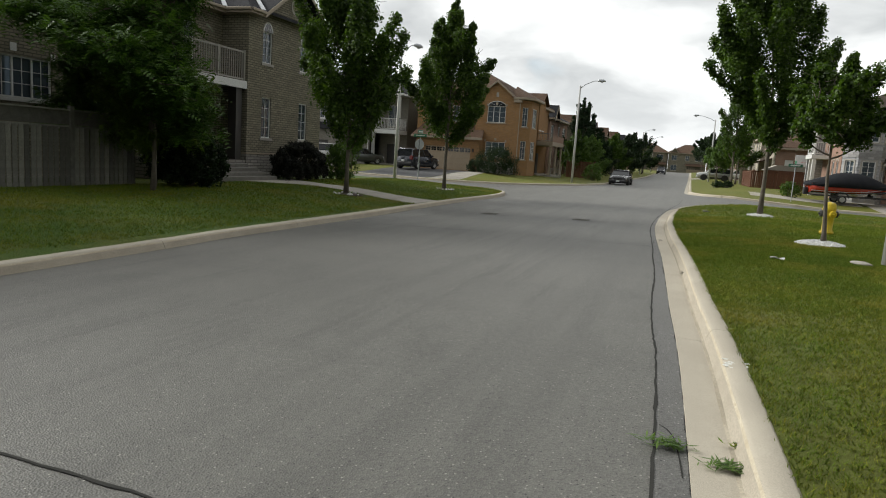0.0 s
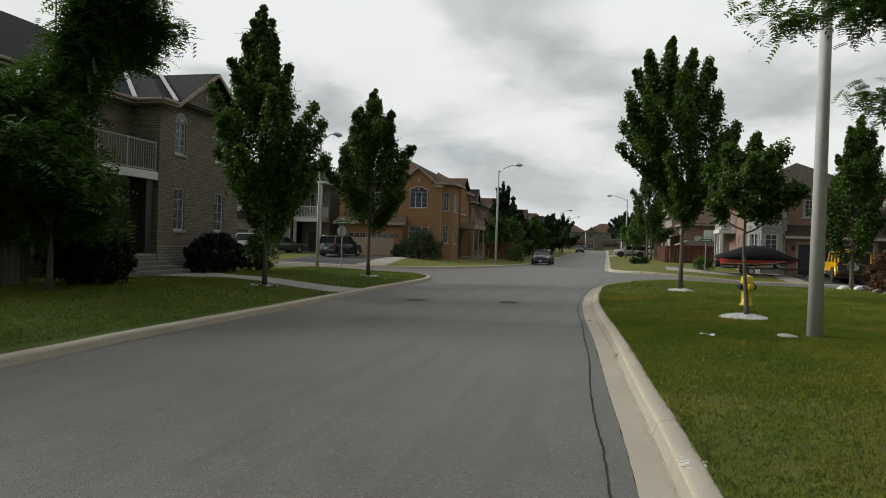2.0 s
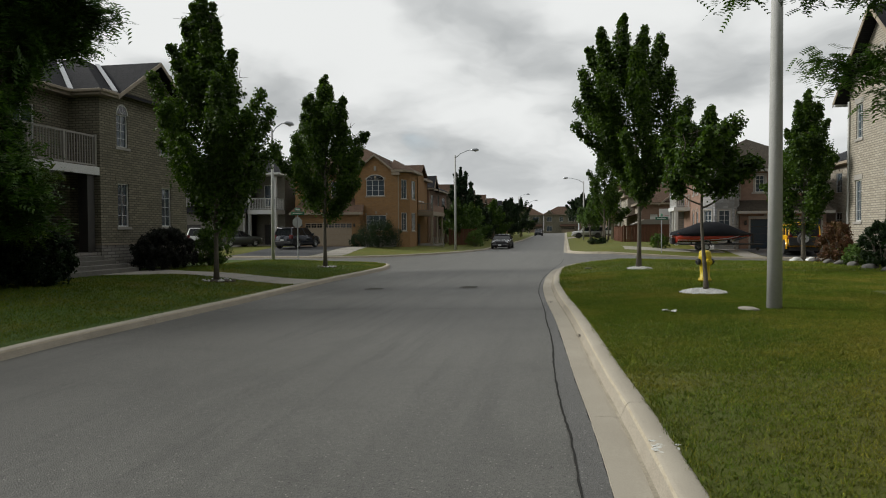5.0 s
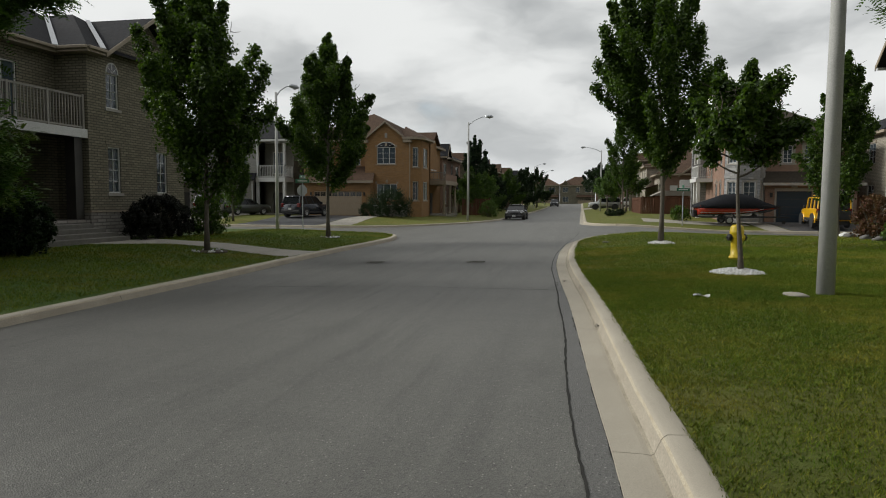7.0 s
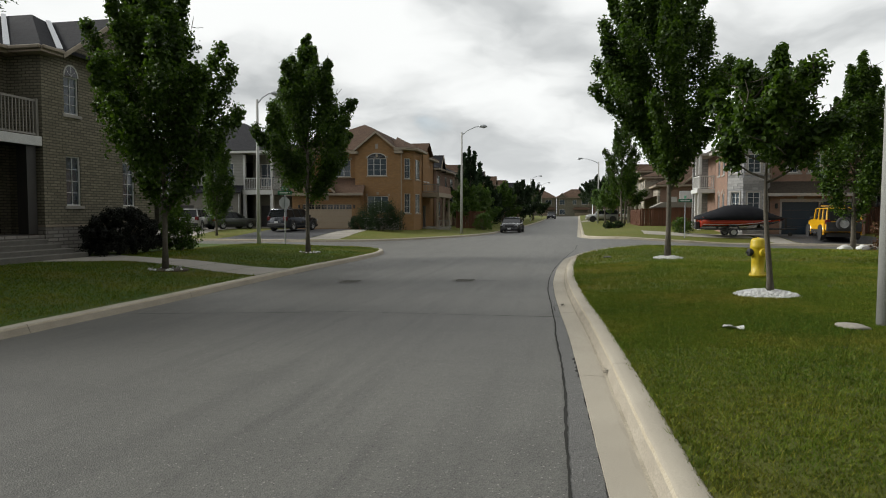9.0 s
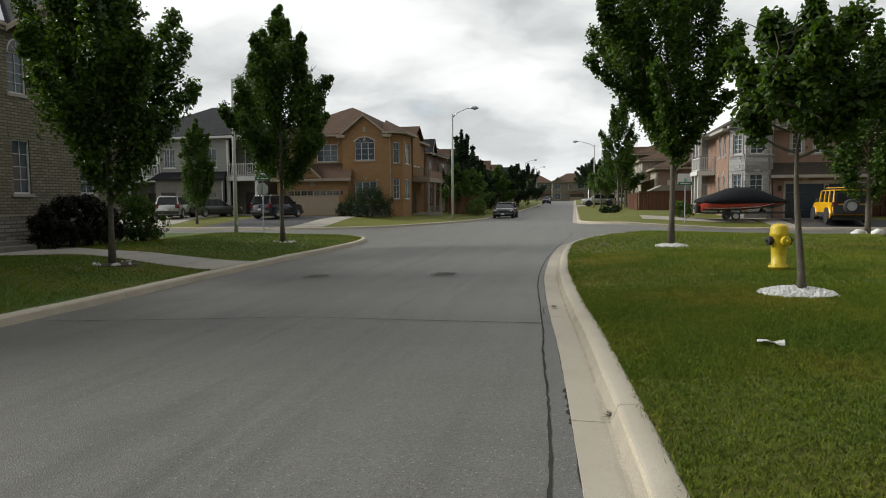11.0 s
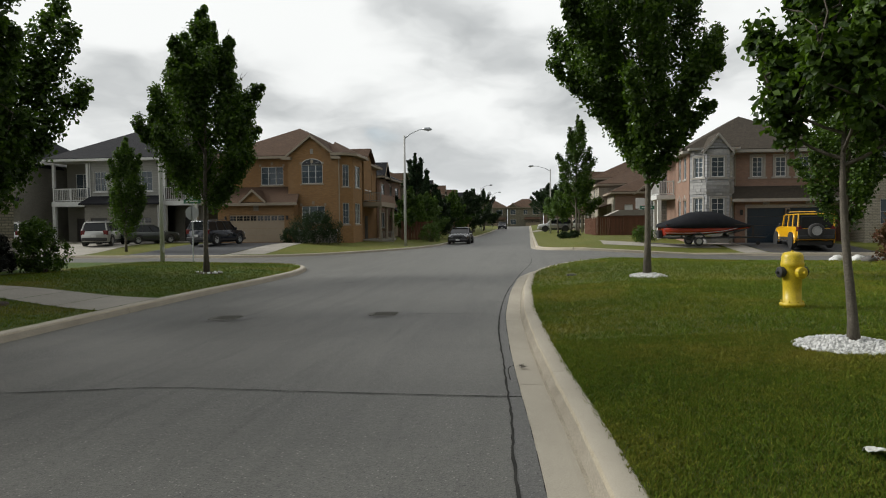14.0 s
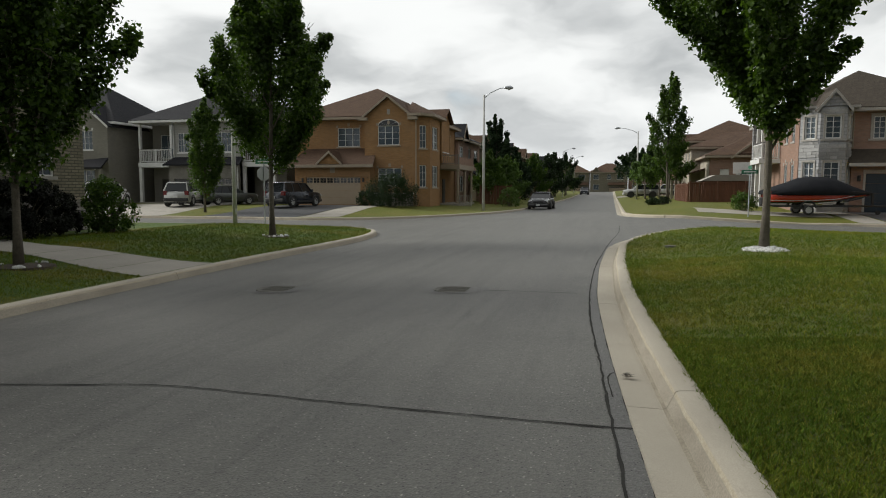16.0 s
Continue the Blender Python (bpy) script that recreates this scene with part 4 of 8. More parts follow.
def brick_house():
    h = thing("house", "orange brick two-storey corner house with a brown roof", "house", -18.95, 61.0, 0.36, 0)
    h["trim"] = "beige"
    # main gable wall one metre behind the garage front
    wins = [(1.1, 2.85, 4.6, 6.1), (1.1, 3.0, 1.45, 2.82)]
    part("wall", wall_mesh(0, 4.15, -0.5, 6.75, 1.0, wins, "x", 0.28, [(0.0, 6.8), (1.95, 8.3), (3.9, 6.8)]), "brick_orange", h)
    window(h, *wins[0], 1.0, "x", 1, 3, (1, 3), 0.48, "beige", 0.35)
    part("keystone", boxed(1.86, 2.08, 0.95, 1.0, 6.95, 7.35), "stone_trim", h)
    window(h, *wins[1], 1.0, "x", 1, 3, (1, 3), 0, "beige", 0.4)
    up = [(-2.75, -0.85, 4.6, 6.1)]
    part("wall", wall_mesh(-6.4, -0.002, -0.5, 6.75, 2.2, up, "x", 0.28), "brick_orange", h)
    window(h, *up[0], 2.2, "x", 1, 3, (1, 3), 0, "beige", 0.35)
    part("wall", wall_mesh(1.28, 2.48, -0.5, 6.75, 0.0, [], "y", 0.28), "brick_orange", h)
    # garage
    part("wall", wall_mesh(-5.5, 0.8, -0.5, 3.05, 0, [(-4.55, 0.0, 0.0, 2.13)], "x", 0.28), "brick_orange", h)
    part("wall", wall_mesh(0.282, 2.199, -0.5, 3.05, -5.5, [], "y", 0.28), "brick_orange", h)
    part("wall", wall_mesh(0.282, 0.998, -0.5, 3.05, 0.52, [], "y", 0.28), "brick_orange", h)
    part("garage_floor", boxed(-5.2, 0.5, 0.02, 2.19, -0.5, -0.004), "concrete", h)
    garage_door(h, -4.55, 0.0, 0.0, 2.13, 0.0, "door_beige")
    part("keystone", boxed(-2.5, -2.1, -0.05, 0.0, 2.45, 2.95), "beige", h)
    bm = bmesh.new()
    slab(bm, [(-5.9, -0.45, 3.05), (1.2, -0.45, 3.05), (0.6, 2.19, 4.45), (-5.5, 2.19, 4.45)], 0.12)
    part("garage_roof", bm, "roof_brown", h)
    part("fascia", boxed(-5.9, 1.2, -0.5, -0.455, 2.86, 3.08), "beige", h)
    part("wall", wall_mesh(-3.3, -1.5, 3.15, 3.35, -0.35, [], "x", 0.2, [(-2.4, 4.05)]), "brick_orange", h)
    roof_gable(h, -3.3, -1.5, -0.35, 1.6, 3.35, 4.15, "roof_brown", 0.18)
    # side towards the main street
    side = [(7.2, 7.9, 4.3, 6.0), (8.6, 9.3, 4.3, 6.0), (11.4, 12.4, 4.3, 6.0)]
    part("wall", wall_mesh(1.28, 14.5, -0.5, 6.75, 4.15 - 0.28, side, "y", 0.28), "brick_orange", h)
    for w in side:
        window(h, *w, 4.15, "y", -1, 2, (1, 3), 0, "beige", 0.4)
    # corner bay: a slanting face and a long face, a pair of windows in each storey
    slant = new("bay_face")
    slant.parent = h
    slant.matrix_basis = pose(4.152, 1.02, 0, 0, 0, 45)
    low_up = [(0.34, 0.94, 4.35, 6.1), (0.34, 0.94, 1.35, 3.05)]
    part("wall", wall_mesh(0, 1.27, -0.5, 6.75, 0, low_up, "x", 0.22), "brick_orange", slant)
    for w in low_up:
        window(slant, *w, 0, "x", 1, 1, (2, 3), 0, "beige", 0.3, False)
    low_up = [(2.6, 4.3, 4.35, 6.1), (2.6, 4.3, 1.35, 3.05)]
    part("wall", wall_mesh(1.93, 5.2, -0.5, 6.75, 5.05, low_up, "y", -0.22), "brick_orange", h)
    part("wall", wall_mesh(4.152, 5.05, -0.5, 6.75, 5.2, [], "x", -0.2), "brick_orange", h)
    for w in low_up:
        window(h, *w, 5.05, "y", -1, 3, (1, 3), 0, "beige", 0.4, False)
    part("bay_eave", slab(bmesh.new(), [(3.6, 0.6, 6.98), (4.7, 0.6, 6.98), (5.5, 1.6, 6.98), (5.5, 5.6, 6.98), (3.6, 5.6, 6.98)], 0.2), "beige", h)
    bm = bmesh.new()
    ring = [bm.verts.new(p) for p in ((3.4, 0.6, 6.985), (4.7, 0.6, 6.985), (5.5, 1.6, 6.985), (5.5, 5.6, 6.985))]
    top = bm.verts.new((2.9, 4.4, 8.3))
    for p, q in zip(ring, ring[1:]):
        bm.faces.new((p, q, top))
    part("bay_roof", bm, "roof_brown", h)
    # bay with a small gable on the side
    part("wall", boxed(4.152, 4.75, 6.8, 9.7, 3.4, 7.0), "brick_orange", h)
    for a in (7.2, 8.55):
        window(h, a, a + 0.75, 4.4, 6.0, 4.76, "y", -1, 1, (2, 3), 0, "white", 0.0, False)
    bm = bmesh.new()
    for a in (6.5, 10.0):
        slab(bm, [(5.1, a, 6.95), (5.1, 8.25, 8.1), (1.5, 8.25, 8.1), (1.5, a, 6.95)], 0.08)
    part("gable_roof", bm, "roof_brown", h)
    part("wall", prism(bmesh.new(), [(6.8, 7.0), (9.7, 7.0), (8.25, 7.95)], 4.55, 4.75), "brick_orange", h).matrix_basis = Matrix(((0, 1, 0, 0), (1, 0, 0, 0), (0, 0, 1, 0), (0, 0, 0, 1)))
    # side porch with a balcony over it
    part("porch_roof", boxed(4.16, 6.3, 6.9, 13.0, 2.9, 3.3), "beige", h)
    part("balcony_parapet", boxed(6.12, 6.28, 6.95, 12.95, 3.304, 3.95), "brick_brown", h)
    rail(h, [(4.4, 6.98), (6.2, 6.98)], 3.31, 4.1, 0.16, "taupe")
    for y in (7.1, 9.9, 12.8):
        part("porch_column", lathe(bmesh.new(), [(0.2, 0.0), (0.2, 0.12), (0.13, 0.2), (0.11, 2.7), (0.18, 2.78), (0.18, 2.89)], 14, (6.1, y, 0)), "beige", h)
    part("porch_floor", boxed(4.16, 6.35, 6.8, 13.1, -0.6, -0.01), "concrete", h)
    part("door", boxed(4.152, 4.2, 9.4, 10.4, 0.0, 2.1), "dark_paint", h)
    rail(h, [(6.3, 7.0), (7.3, 7.0)], -0.3, 0.65, 0.15, "taupe", "porch_rail")
    part("wall", wall_mesh(-6.4, 4.15, -0.5, 6.75, 14.5, [], "x", -0.28), "brick_orange", h)
    part("wall", wall_mesh(2.482, 14.2, -0.5, 6.75, -6.4, [], "y", 0.28), "brick_orange", h)
    roof_hip(h, -6.4, 4.15, 2.0, 14.5, 6.95, 9.9, "roof_brown", 0.5)
    roof_gable(h, 0.0, 3.9, 1.0, 6.5, 6.92, 8.46, "roof_brown", 0.3)
    for a in (-0.42, 3.62):
        part("eave_return", boxed(a, a + 0.75, 0.62, 0.99, 6.5, 6.72), "beige", h)
    part("downpipe", tube(bmesh.new(), [(4.2, 0.93, -0.2), (4.2, 0.93, 6.6)], [0.045, 0.045], 8), "beige", h)
    part("wall_lamp", boxed(0.18, 0.32, -0.12, 0.0, 1.75, 2.05, 0.02), "black", h)
    part("wall_lamp", boxed(-4.9, -4.76, -0.12, 0.0, 1.75, 2.05, 0.02), "black", h)
    # low stone garden wall beside the drive
    part("porch_wall", boxed(0.85, 4.1, 0.3, 0.55, -0.5, 0.85), "ledge", h)
    part("porch_cap", boxed(0.8, 4.15, 0.25, 0.6, 0.854, 0.93), "white", h)
    return h


def grey_house(x, y, z, label, mirror=False):
    """A pale grey house: garage and sided upper floor in the middle, a porch with a balcony at each end."""
    h = thing("house", label, "house", x, y, z, 0)
    h["trim"] = "white"
    part("wall", wall_mesh(0, 6.6, -0.5, 3.3, 0, [(0.5, 2.0, 0, 2.1), (3.4, 5.9, 0, 2.13)], "x", 0.28), "brick_grey", h)
    garage_door(h, 3.4, 5.9, 0, 2.13, 0, "door_grey")
    garage_door(h, 0.5, 2.0, 0, 2.1, 0, "dark_paint", False)
    part("garage_roof", slab(bmesh.new(), [(-0.3, -0.4, 3.3), (6.9, -0.4, 3.3), (6.6, 0.79, 3.95), (0, 0.79, 3.95)], 0.12), "roof_dark", h)
    wins = [(0.4, 1.5, 4.35, 6.0), (3.6, 5.6, 4.35, 6.0)]
    part("wall", wall_mesh(0, 6.6, 3.302, 6.9, 0.8, wins, "x", 0.28), "siding", h)
    for w in wins:
        window(h, *w, 0.8, "x", 1, 2, (2, 3), 0, "white", 0.7, False)
    # ends: recessed wall, balcony on white columns
    for a, b in ((-3.4, -0.002), (6.602, 9.6)):
        part("wall", wall_mesh(a, b, -0.5, 6.9, 2.6, [(a + 0.8, a + 1.9, 0.0, 2.1), (a + 0.8, a + 2.2, 3.9, 6.0)], "x", 0.28), "brick_grey", h)
        part("door", boxed(a + 0.8, a + 1.9, 2.72, 2.78, 0, 2.1), "dark_paint", h)
        window(h, a + 0.8, a + 2.2, 3.9, 6.0, 2.6, "x", 1, 2, (1, 2), 0, "white", 0.4, False, False)
        part("balcony_floor", boxed(a, b, 0.55, 2.59, 3.1, 3.5), "white", h)
        e0, e1 = a + 0.15, b - 0.15
        rail(h, [(e0, 2.5), (e0, 0.65), (e1, 0.65)] if a < 0 else [(e0, 0.65), (e1, 0.65), (e1, 2.5)], 3.51, 4.6, 0.16)
        for cx in (e0, e1):
            part("porch_column", boxed(cx - 0.13, cx + 0.13, 0.6, 0.86, 0.1, 3.09), "white", h)
            part("balcony_column", boxed(cx - 0.1, cx + 0.1, 0.62, 0.84, 4.68, 6.7), "white", h)
        part("porch_floor", boxed(a, b, 0.4, 2.59, -0.5, 0.09), "concrete", h)
    for xx, t in ((-3.4, 0.28), (9.6, -0.28)):
        part("wall", wall_mesh(2.882, 12, -0.5, 6.9, xx, [], "y", t), "brick_grey", h)
    part("wall", wall_mesh(-3.1, 9.3, -0.5, 6.9, 12, [], "x", -0.28), "brick_grey", h)
    roof_hip(h, -3.4, 9.6, 0.6, 12, 7.1, 10.4, "roof_dark", 0.5)
    part("downpipe", tube(bmesh.new(), [(6.55, -0.06, 0), (6.55, -0.06, 3.1)], [0.045, 0.045], 8), "white", h)
    part("downpipe", tube(bmesh.new(), [(0.05, 0.72, 3.8), (0.05, 0.72, 6.7)], [0.045, 0.045], 8), "white", h)
    return h


def gable_house(x, y, z, label):
    """A grey brick house: gabled front wing with a dark porch roof beside it."""
    h = thing("house", label, "house", x, y, z, 0)
    h["trim"] = "white"
    wins = [(1.3, 2.9, 4.4, 6.0), (1.2, 3.0, 1.2, 2.7)]
    part("wall", wall_mesh(0, 4.4, -0.5, 6.6, 0, wins, "x", 0.28, [(2.2, 8.3)]), "brick_grey", h)
    for w in wins:
        window(h, *w, 0, "x", 1, 2, (2, 3), 0, "white", 0.8)
    part("wall", wall_mesh(0.282, 11, -0.5, 6.6, 4.4, [], "y", -0.28), "brick_grey", h)
    part("wall", wall_mesh(0.282, 11, -0.5, 6.6, -5.5, [], "y", 0.28), "brick_grey", h)
    part("wall", wall_mesh(-5.5, -0.002, -0.5, 6.6, 1.5, [(-4.6, -1.2, 0, 2.13)], "x", 0.28), "brick_grey", h)
    garage_door(h, -4.6, -1.2, 0, 2.13, 1.5, "door_grey")
    part("porch_roof", slab(bmesh.new(), [(-5.8, -0.6, 2.9), (4.4, -0.9, 2.9), (4.4, -0.005, 3.7), (-5.8, 1.49, 3.7)], 0.15), "roof_dark", h)
    for cx in (0.2, 4.1):
        part("porch_column", boxed(cx - 0.12, cx + 0.12, -0.75, -0.51, -0.2, 2.72), "brick_grey", h)
    roof_hip(h, -5.5, 4.4, 0.8, 11, 6.8, 10.6, "roof_dark", 0.5)
    roof_gable(h, 0, 4.4, 0, 5, 6.6, 8.4, "roof_dark", 0.35)
    return h


def framed(face, q, trim="stone_trim", blind=0.5, surround=0.0):
    """A window in a face along x: frame, cross bars, pane, sill, blind, with a stone surround where there is one."""
    w = new("window")
    w.parent = face
    f, mid, half = 0.06, (q[0] + q[1]) / 2, (q[2] + q[3]) / 2
    cross = [(q[0], q[0] + f, q[2], q[3]), (q[1] - f, q[1], q[2], q[3]), (q[0] + f, q[1] - f, q[2], q[2] + f), (q[0] + f, q[1] - f, q[3] - f, q[3])]
    cross += [(mid - 0.014, mid + 0.014, q[2] + f, q[3] - f)]
    cross += [(a, b, q[2] + (q[3] - q[2]) * k / 4 - 0.011, q[2] + (q[3] - q[2]) * k / 4 + 0.011) for k in (1, 2, 3) for a, b in ((q[0] + f, mid - 0.015), (mid + 0.015, q[1] - f))]
    part("window_frame", bars(cross, 0, 0.04, 0.1), "white", w)
    part("pane", bars([(q[0] + f, q[1] - f, q[2] + f, q[3] - f)], 0, 0.101, 0.11), "glass", w)
    part("sill", bars([(q[0] - 0.1 - surround, q[1] + 0.1 + surround, q[2] - 0.12, q[2] - 0.004)], 0, -0.06, 0.08), trim, w)
    if blind:
        part("blind", bars([(q[0], q[1], q[2] + (q[3] - q[2]) * (1 - blind), q[3])], 0, 0.24, 0.25), "curtain", w)
    if surround:
        for r in ((q[0] - surround, q[0] - 0.004, q[2], q[3]), (q[1] + 0.004, q[1] + surround, q[2], q[3]), (q[0] - surround, q[1] + surround, q[3] + 0.004, q[3] + surround)):
            part("surround", bars([r], 0, -0.04, 0.02), trim, w)
    return w


def stone_house():
    h = thing("house", "brown brick house with a grey stone bay and blue garage doors", "house", 10.6, 55.0, 0.3, 0)
    h["trim"] = "stone_trim"
    # local x 0 is the left end of the stone bay
    bay = [(0.0, 0.9), (0.83, 0.0), (2.2, 0.0), (2.75, 0.9)]
    for (xa, ya), (xb, yb) in zip(bay, bay[1:]):
        ln = math.hypot(xb - xa, yb - ya)
        c = 0.42 if ln > 1.3 else 0.33
        wins = [(ln / 2 - c, ln / 2 + c, 4.2, 5.5), (ln / 2 - c, ln / 2 + c, 1.35, 2.88)]
        face = new("bay_face")
        face.parent = h
        face.matrix_basis = pose(xa, ya, 0, 0, 0, math.degrees(math.atan2(yb - ya, xb - xa)))
        part("wall", wall_mesh(0, ln, -0.5, 6.0, 0, wins, "x", 0.22), "stone", face)
        # rough stones stand proud of the face
        rng = random.Random(int(xa * 100))
        me = None
        z = -0.1
        while z < 5.8:
            row, u = rng.uniform(0.12, 0.24), 0.0
            while u < ln - 0.05:
                wd = min(rng.uniform(0.25, 0.6), ln - u)
                if wd > 0.1 and not any(q[0] - 0.12 < u + wd and u < q[1] + 0.12 and q[2] - 0.14 < z + row and z < q[3] + 0.1 for q in wins):
                    if me is None:
                        first = part("facing_stone", boxed(0.008, 0.992, -rng.uniform(0.02, 0.05), 0.0, 0.03, 0.97, 0.012), "facing", face)
                        me = first.data
                    else:
                        first = new("facing_stone", me)
                        first.parent = face
                    first.matrix_basis = Matrix.Translation((u, 0, z)) @ Matrix.Diagonal((wd, rng.uniform(0.7, 1.6), row, 1))
                u += wd
            z += row
        for q in wins:
            framed(face, q, blind=0.9 if ln < 1.3 and xa < 1 else 0.2, surround=0.1)
    part("wall", prism(bmesh.new(), [(0.75, 6.05), (2.25, 6.05), (1.5, 6.9)], -0.02, 0.22), "stone", h)
    roof_gable(h, 0.75, 2.25, -0.02, 4.0, 6.08, 7.0, "roof_taupe", 0.2)
    part("bay_cornice", prism(bmesh.new(), [(-0.2, 5.95), (2.95, 5.95), (2.95, 6.1), (-0.2, 6.1)], 0.25, 1.5), "stone_trim", h)
    # left side wall
    side = [(2.0, 2.75, 4.2, 5.65), (3.6, 4.35, 4.2, 5.65), (2.0, 2.75, 1.2, 2.8), (3.6, 4.35, 1.2, 2.8)]
    part("wall", wall_mesh(1.1, 13, -0.5, 5.85, 0.0, side, "y", 0.28), "brick_brown", h)
    for w in side:
        window(h, *w, 0.0, "y", 1, 1, (2, 3), 0, "stone_trim", 0.3)
    # side entrance: white columns under a balcony, a stone wall behind
    part("porch_wall", boxed(-1.15, -0.005, 8.4, 8.7, -0.5, 5.85), "stone", h)
    part("balcony_floor", boxed(-1.3, -0.005, 5.4, 8.39, 3.0, 3.3), "white", h)
    for y in (5.55, 7.0):
        part("porch_column", boxed(-1.2, -0.95, y - 0.12, y + 0.12, -0.4, 2.99), "white", h)
        part("balcony_column", boxed(-1.18, -0.98, y - 0.1, y + 0.1, 4.42, 5.84), "white", h)
    rail(h, [(-1.1, 8.3), (-1.1, 5.5), (-0.1, 5.5)], 3.31, 4.3, 0.15)
    part("porch_roof", boxed(-1.3, -0.005, 5.3, 8.8, 5.86, 6.04), "stone_trim", h)
    # upper front over the garage
    wins = [(4.03, 4.69, 4.25, 5.55), (5.47, 6.15, 4.25, 5.55), (6.85, 7.59, 4.25, 5.55)]
    front = new("upper_front")
    front.parent = h
    front.matrix_basis = pose(0, 1.4, 0)
    part("wall", wall_mesh(2.7, 8.8, 3.4, 5.85, 0, wins, "x", 0.28), "brick_brown", front)
    for k, w in enumerate(wins):
        framed(front, w, blind=(0.25, 1.0, 0.25)[k], surround=0.16)
    doors = [(3.53, 5.86, -0.05, 2.2), (6.15, 8.44, -0.05, 2.2)]
    part("wall", wall_mesh(2.75, 8.8, -0.5, 2.75, 0.7, doors, "x", 0.28), "brick_brown", h)
    for d in doors:
        garage_door(h, *d, 0.7, "door_blue", False)
        part("door_head", bars([(d[0] - 0.15, d[1] + 0.15, 2.21, 2.42)], 0.7, -0.04, 0.02), "stone_trim", h)
        part("keystone", bars([((d[0] + d[1]) / 2 - 0.2, (d[0] + d[1]) / 2 + 0.2, 2.424, 2.6)], 0.7, -0.05, 0.0), "stone_trim", h)
        for a in (d[0] - 0.13, d[1] + 0.01):
            part("door_jamb", bars([(a, a + 0.12, -0.05, 2.205)], 0.7, -0.03, 0.05), "stone_trim", h)
    for x in (3.15, 6.0):
        part("wall_lamp", boxed(x - 0.08, x + 0.08, 0.52, 0.69, 1.75, 2.1, 0.03), "black", h)
    part("garage_roof", slab(bmesh.new(), [(2.45, 0.15, 2.78), (9.2, 0.15, 2.78), (8.8, 1.39, 3.65), (2.75, 1.39, 3.65)], 0.14), "roof_taupe", h)
    part("fascia", boxed(2.45, 9.2, 0.1, 0.148, 2.6, 2.8), "stone_trim", h)
    part("wall", wall_mesh(0.99, 13, -0.5, 5.85, 8.8, [], "y", -0.28), "brick_brown", h)
    part("wall", wall_mesh(0.28, 8.5, -0.5, 5.85, 13, [], "x", -0.28), "brick_brown", h)
    roof_hip(h, 0.0, 8.8, 1.3, 13, 6.05, 8.85, "roof_taupe", 0.5)
    part("downpipe", tube(bmesh.new(), [(2.95, 1.33, 3.7), (2.95, 1.33, 5.8)], [0.045, 0.045], 8), "beige", h)
    part("roof_vent", boxed(4.9, 5.25, 3.6, 3.9, 7.2, 7.6, 0.04), "black", h)
    part("roof_vent", boxed(5.6, 6.1, 3.2, 3.6, 7.0, 7.25, 0.04), "white", h)
    return h


def garden_house():
    """Seen from its side: a low wing with a hipped roof before the taller main part."""
    h = thing("house", "beige brick house with a low wing behind the wooden fence", "house", 8.7, 79.0, 0.45, 0)
    h["trim"] = "beige"
    wing = [(2.3, 4.3, 2.5, 3.2), (0.9, 1.7, 0.1, 3.0)]
    part("wall", wall_mesh(0, 10, -1.2, 4.1, 0, wing, "x", 0.28), "brick_brown", h)
    window(h, *wing[0], 0, "x", 1, 4, (1, 2), 0, "white", 0.0, False)
    part("door", boxed(0.9, 1.7, 0.08, 0.14, 0.1, 3.0), "white", h, "white side door")
    part("wall", wall_mesh(0.282, 7, -1.2, 4.1, 0.0, [], "y", 0.28), "brick_cream", h)
    part("wall", wall_mesh(0.282, 7, -1.2, 4.1, 10.0, [], "y", -0.28), "brick_brown", h)
    roof_hip(h, 0, 10, 0, 9, 4.3, 6.5, "roof_brown", 0.5)
    roof_gable(h, 2.0, 5.6, -0.2, 4.0, 4.3, 5.6, "roof_brown", 0.3)
    part("wall", prism(bmesh.new(), [(2.0, 4.12), (5.6, 4.12), (3.8, 5.4)], -0.2, 0.0), "brick_brown", h)
    sides = [(8.6, 9.6, 3.6, 5.0), (11.5, 12.6, 3.6, 5.0)]
    part("wall", wall_mesh(7.002, 16, -1.2, 5.3, -0.9, sides, "y", 0.28), "brick_cream", h)
    for q in sides:
        window(h, *q, -0.9, "y", 1, 1, (2, 3), 0, "beige", 0.5)
    part("wall", wall_mesh(-0.62, 10, -1.2, 5.3, 7.0, [], "x", 0.28), "brick_cream", h)
    part("wall", wall_mesh(-0.62, 10, -1.2, 5.3, 16, [], "x", -0.28), "brick_cream", h)
    roof_hip(h, -0.9, 10, 7, 16, 5.5, 7.3, "roof_brown", 0.4)
    part("porch_roof", slab(bmesh.new(), [(-2.9, 3.0, 2.3), (-0.01, 3.0, 3.2), (-0.01, 8.5, 3.2), (-2.9, 8.5, 2.3)], 0.15), "roof_brown", h)
    for y in (3.3, 8.2):
        part("porch_column", boxed(-2.75, -2.5, y - 0.12, y + 0.12, -1.0, 2.1), "brick_cream", h)
    return h


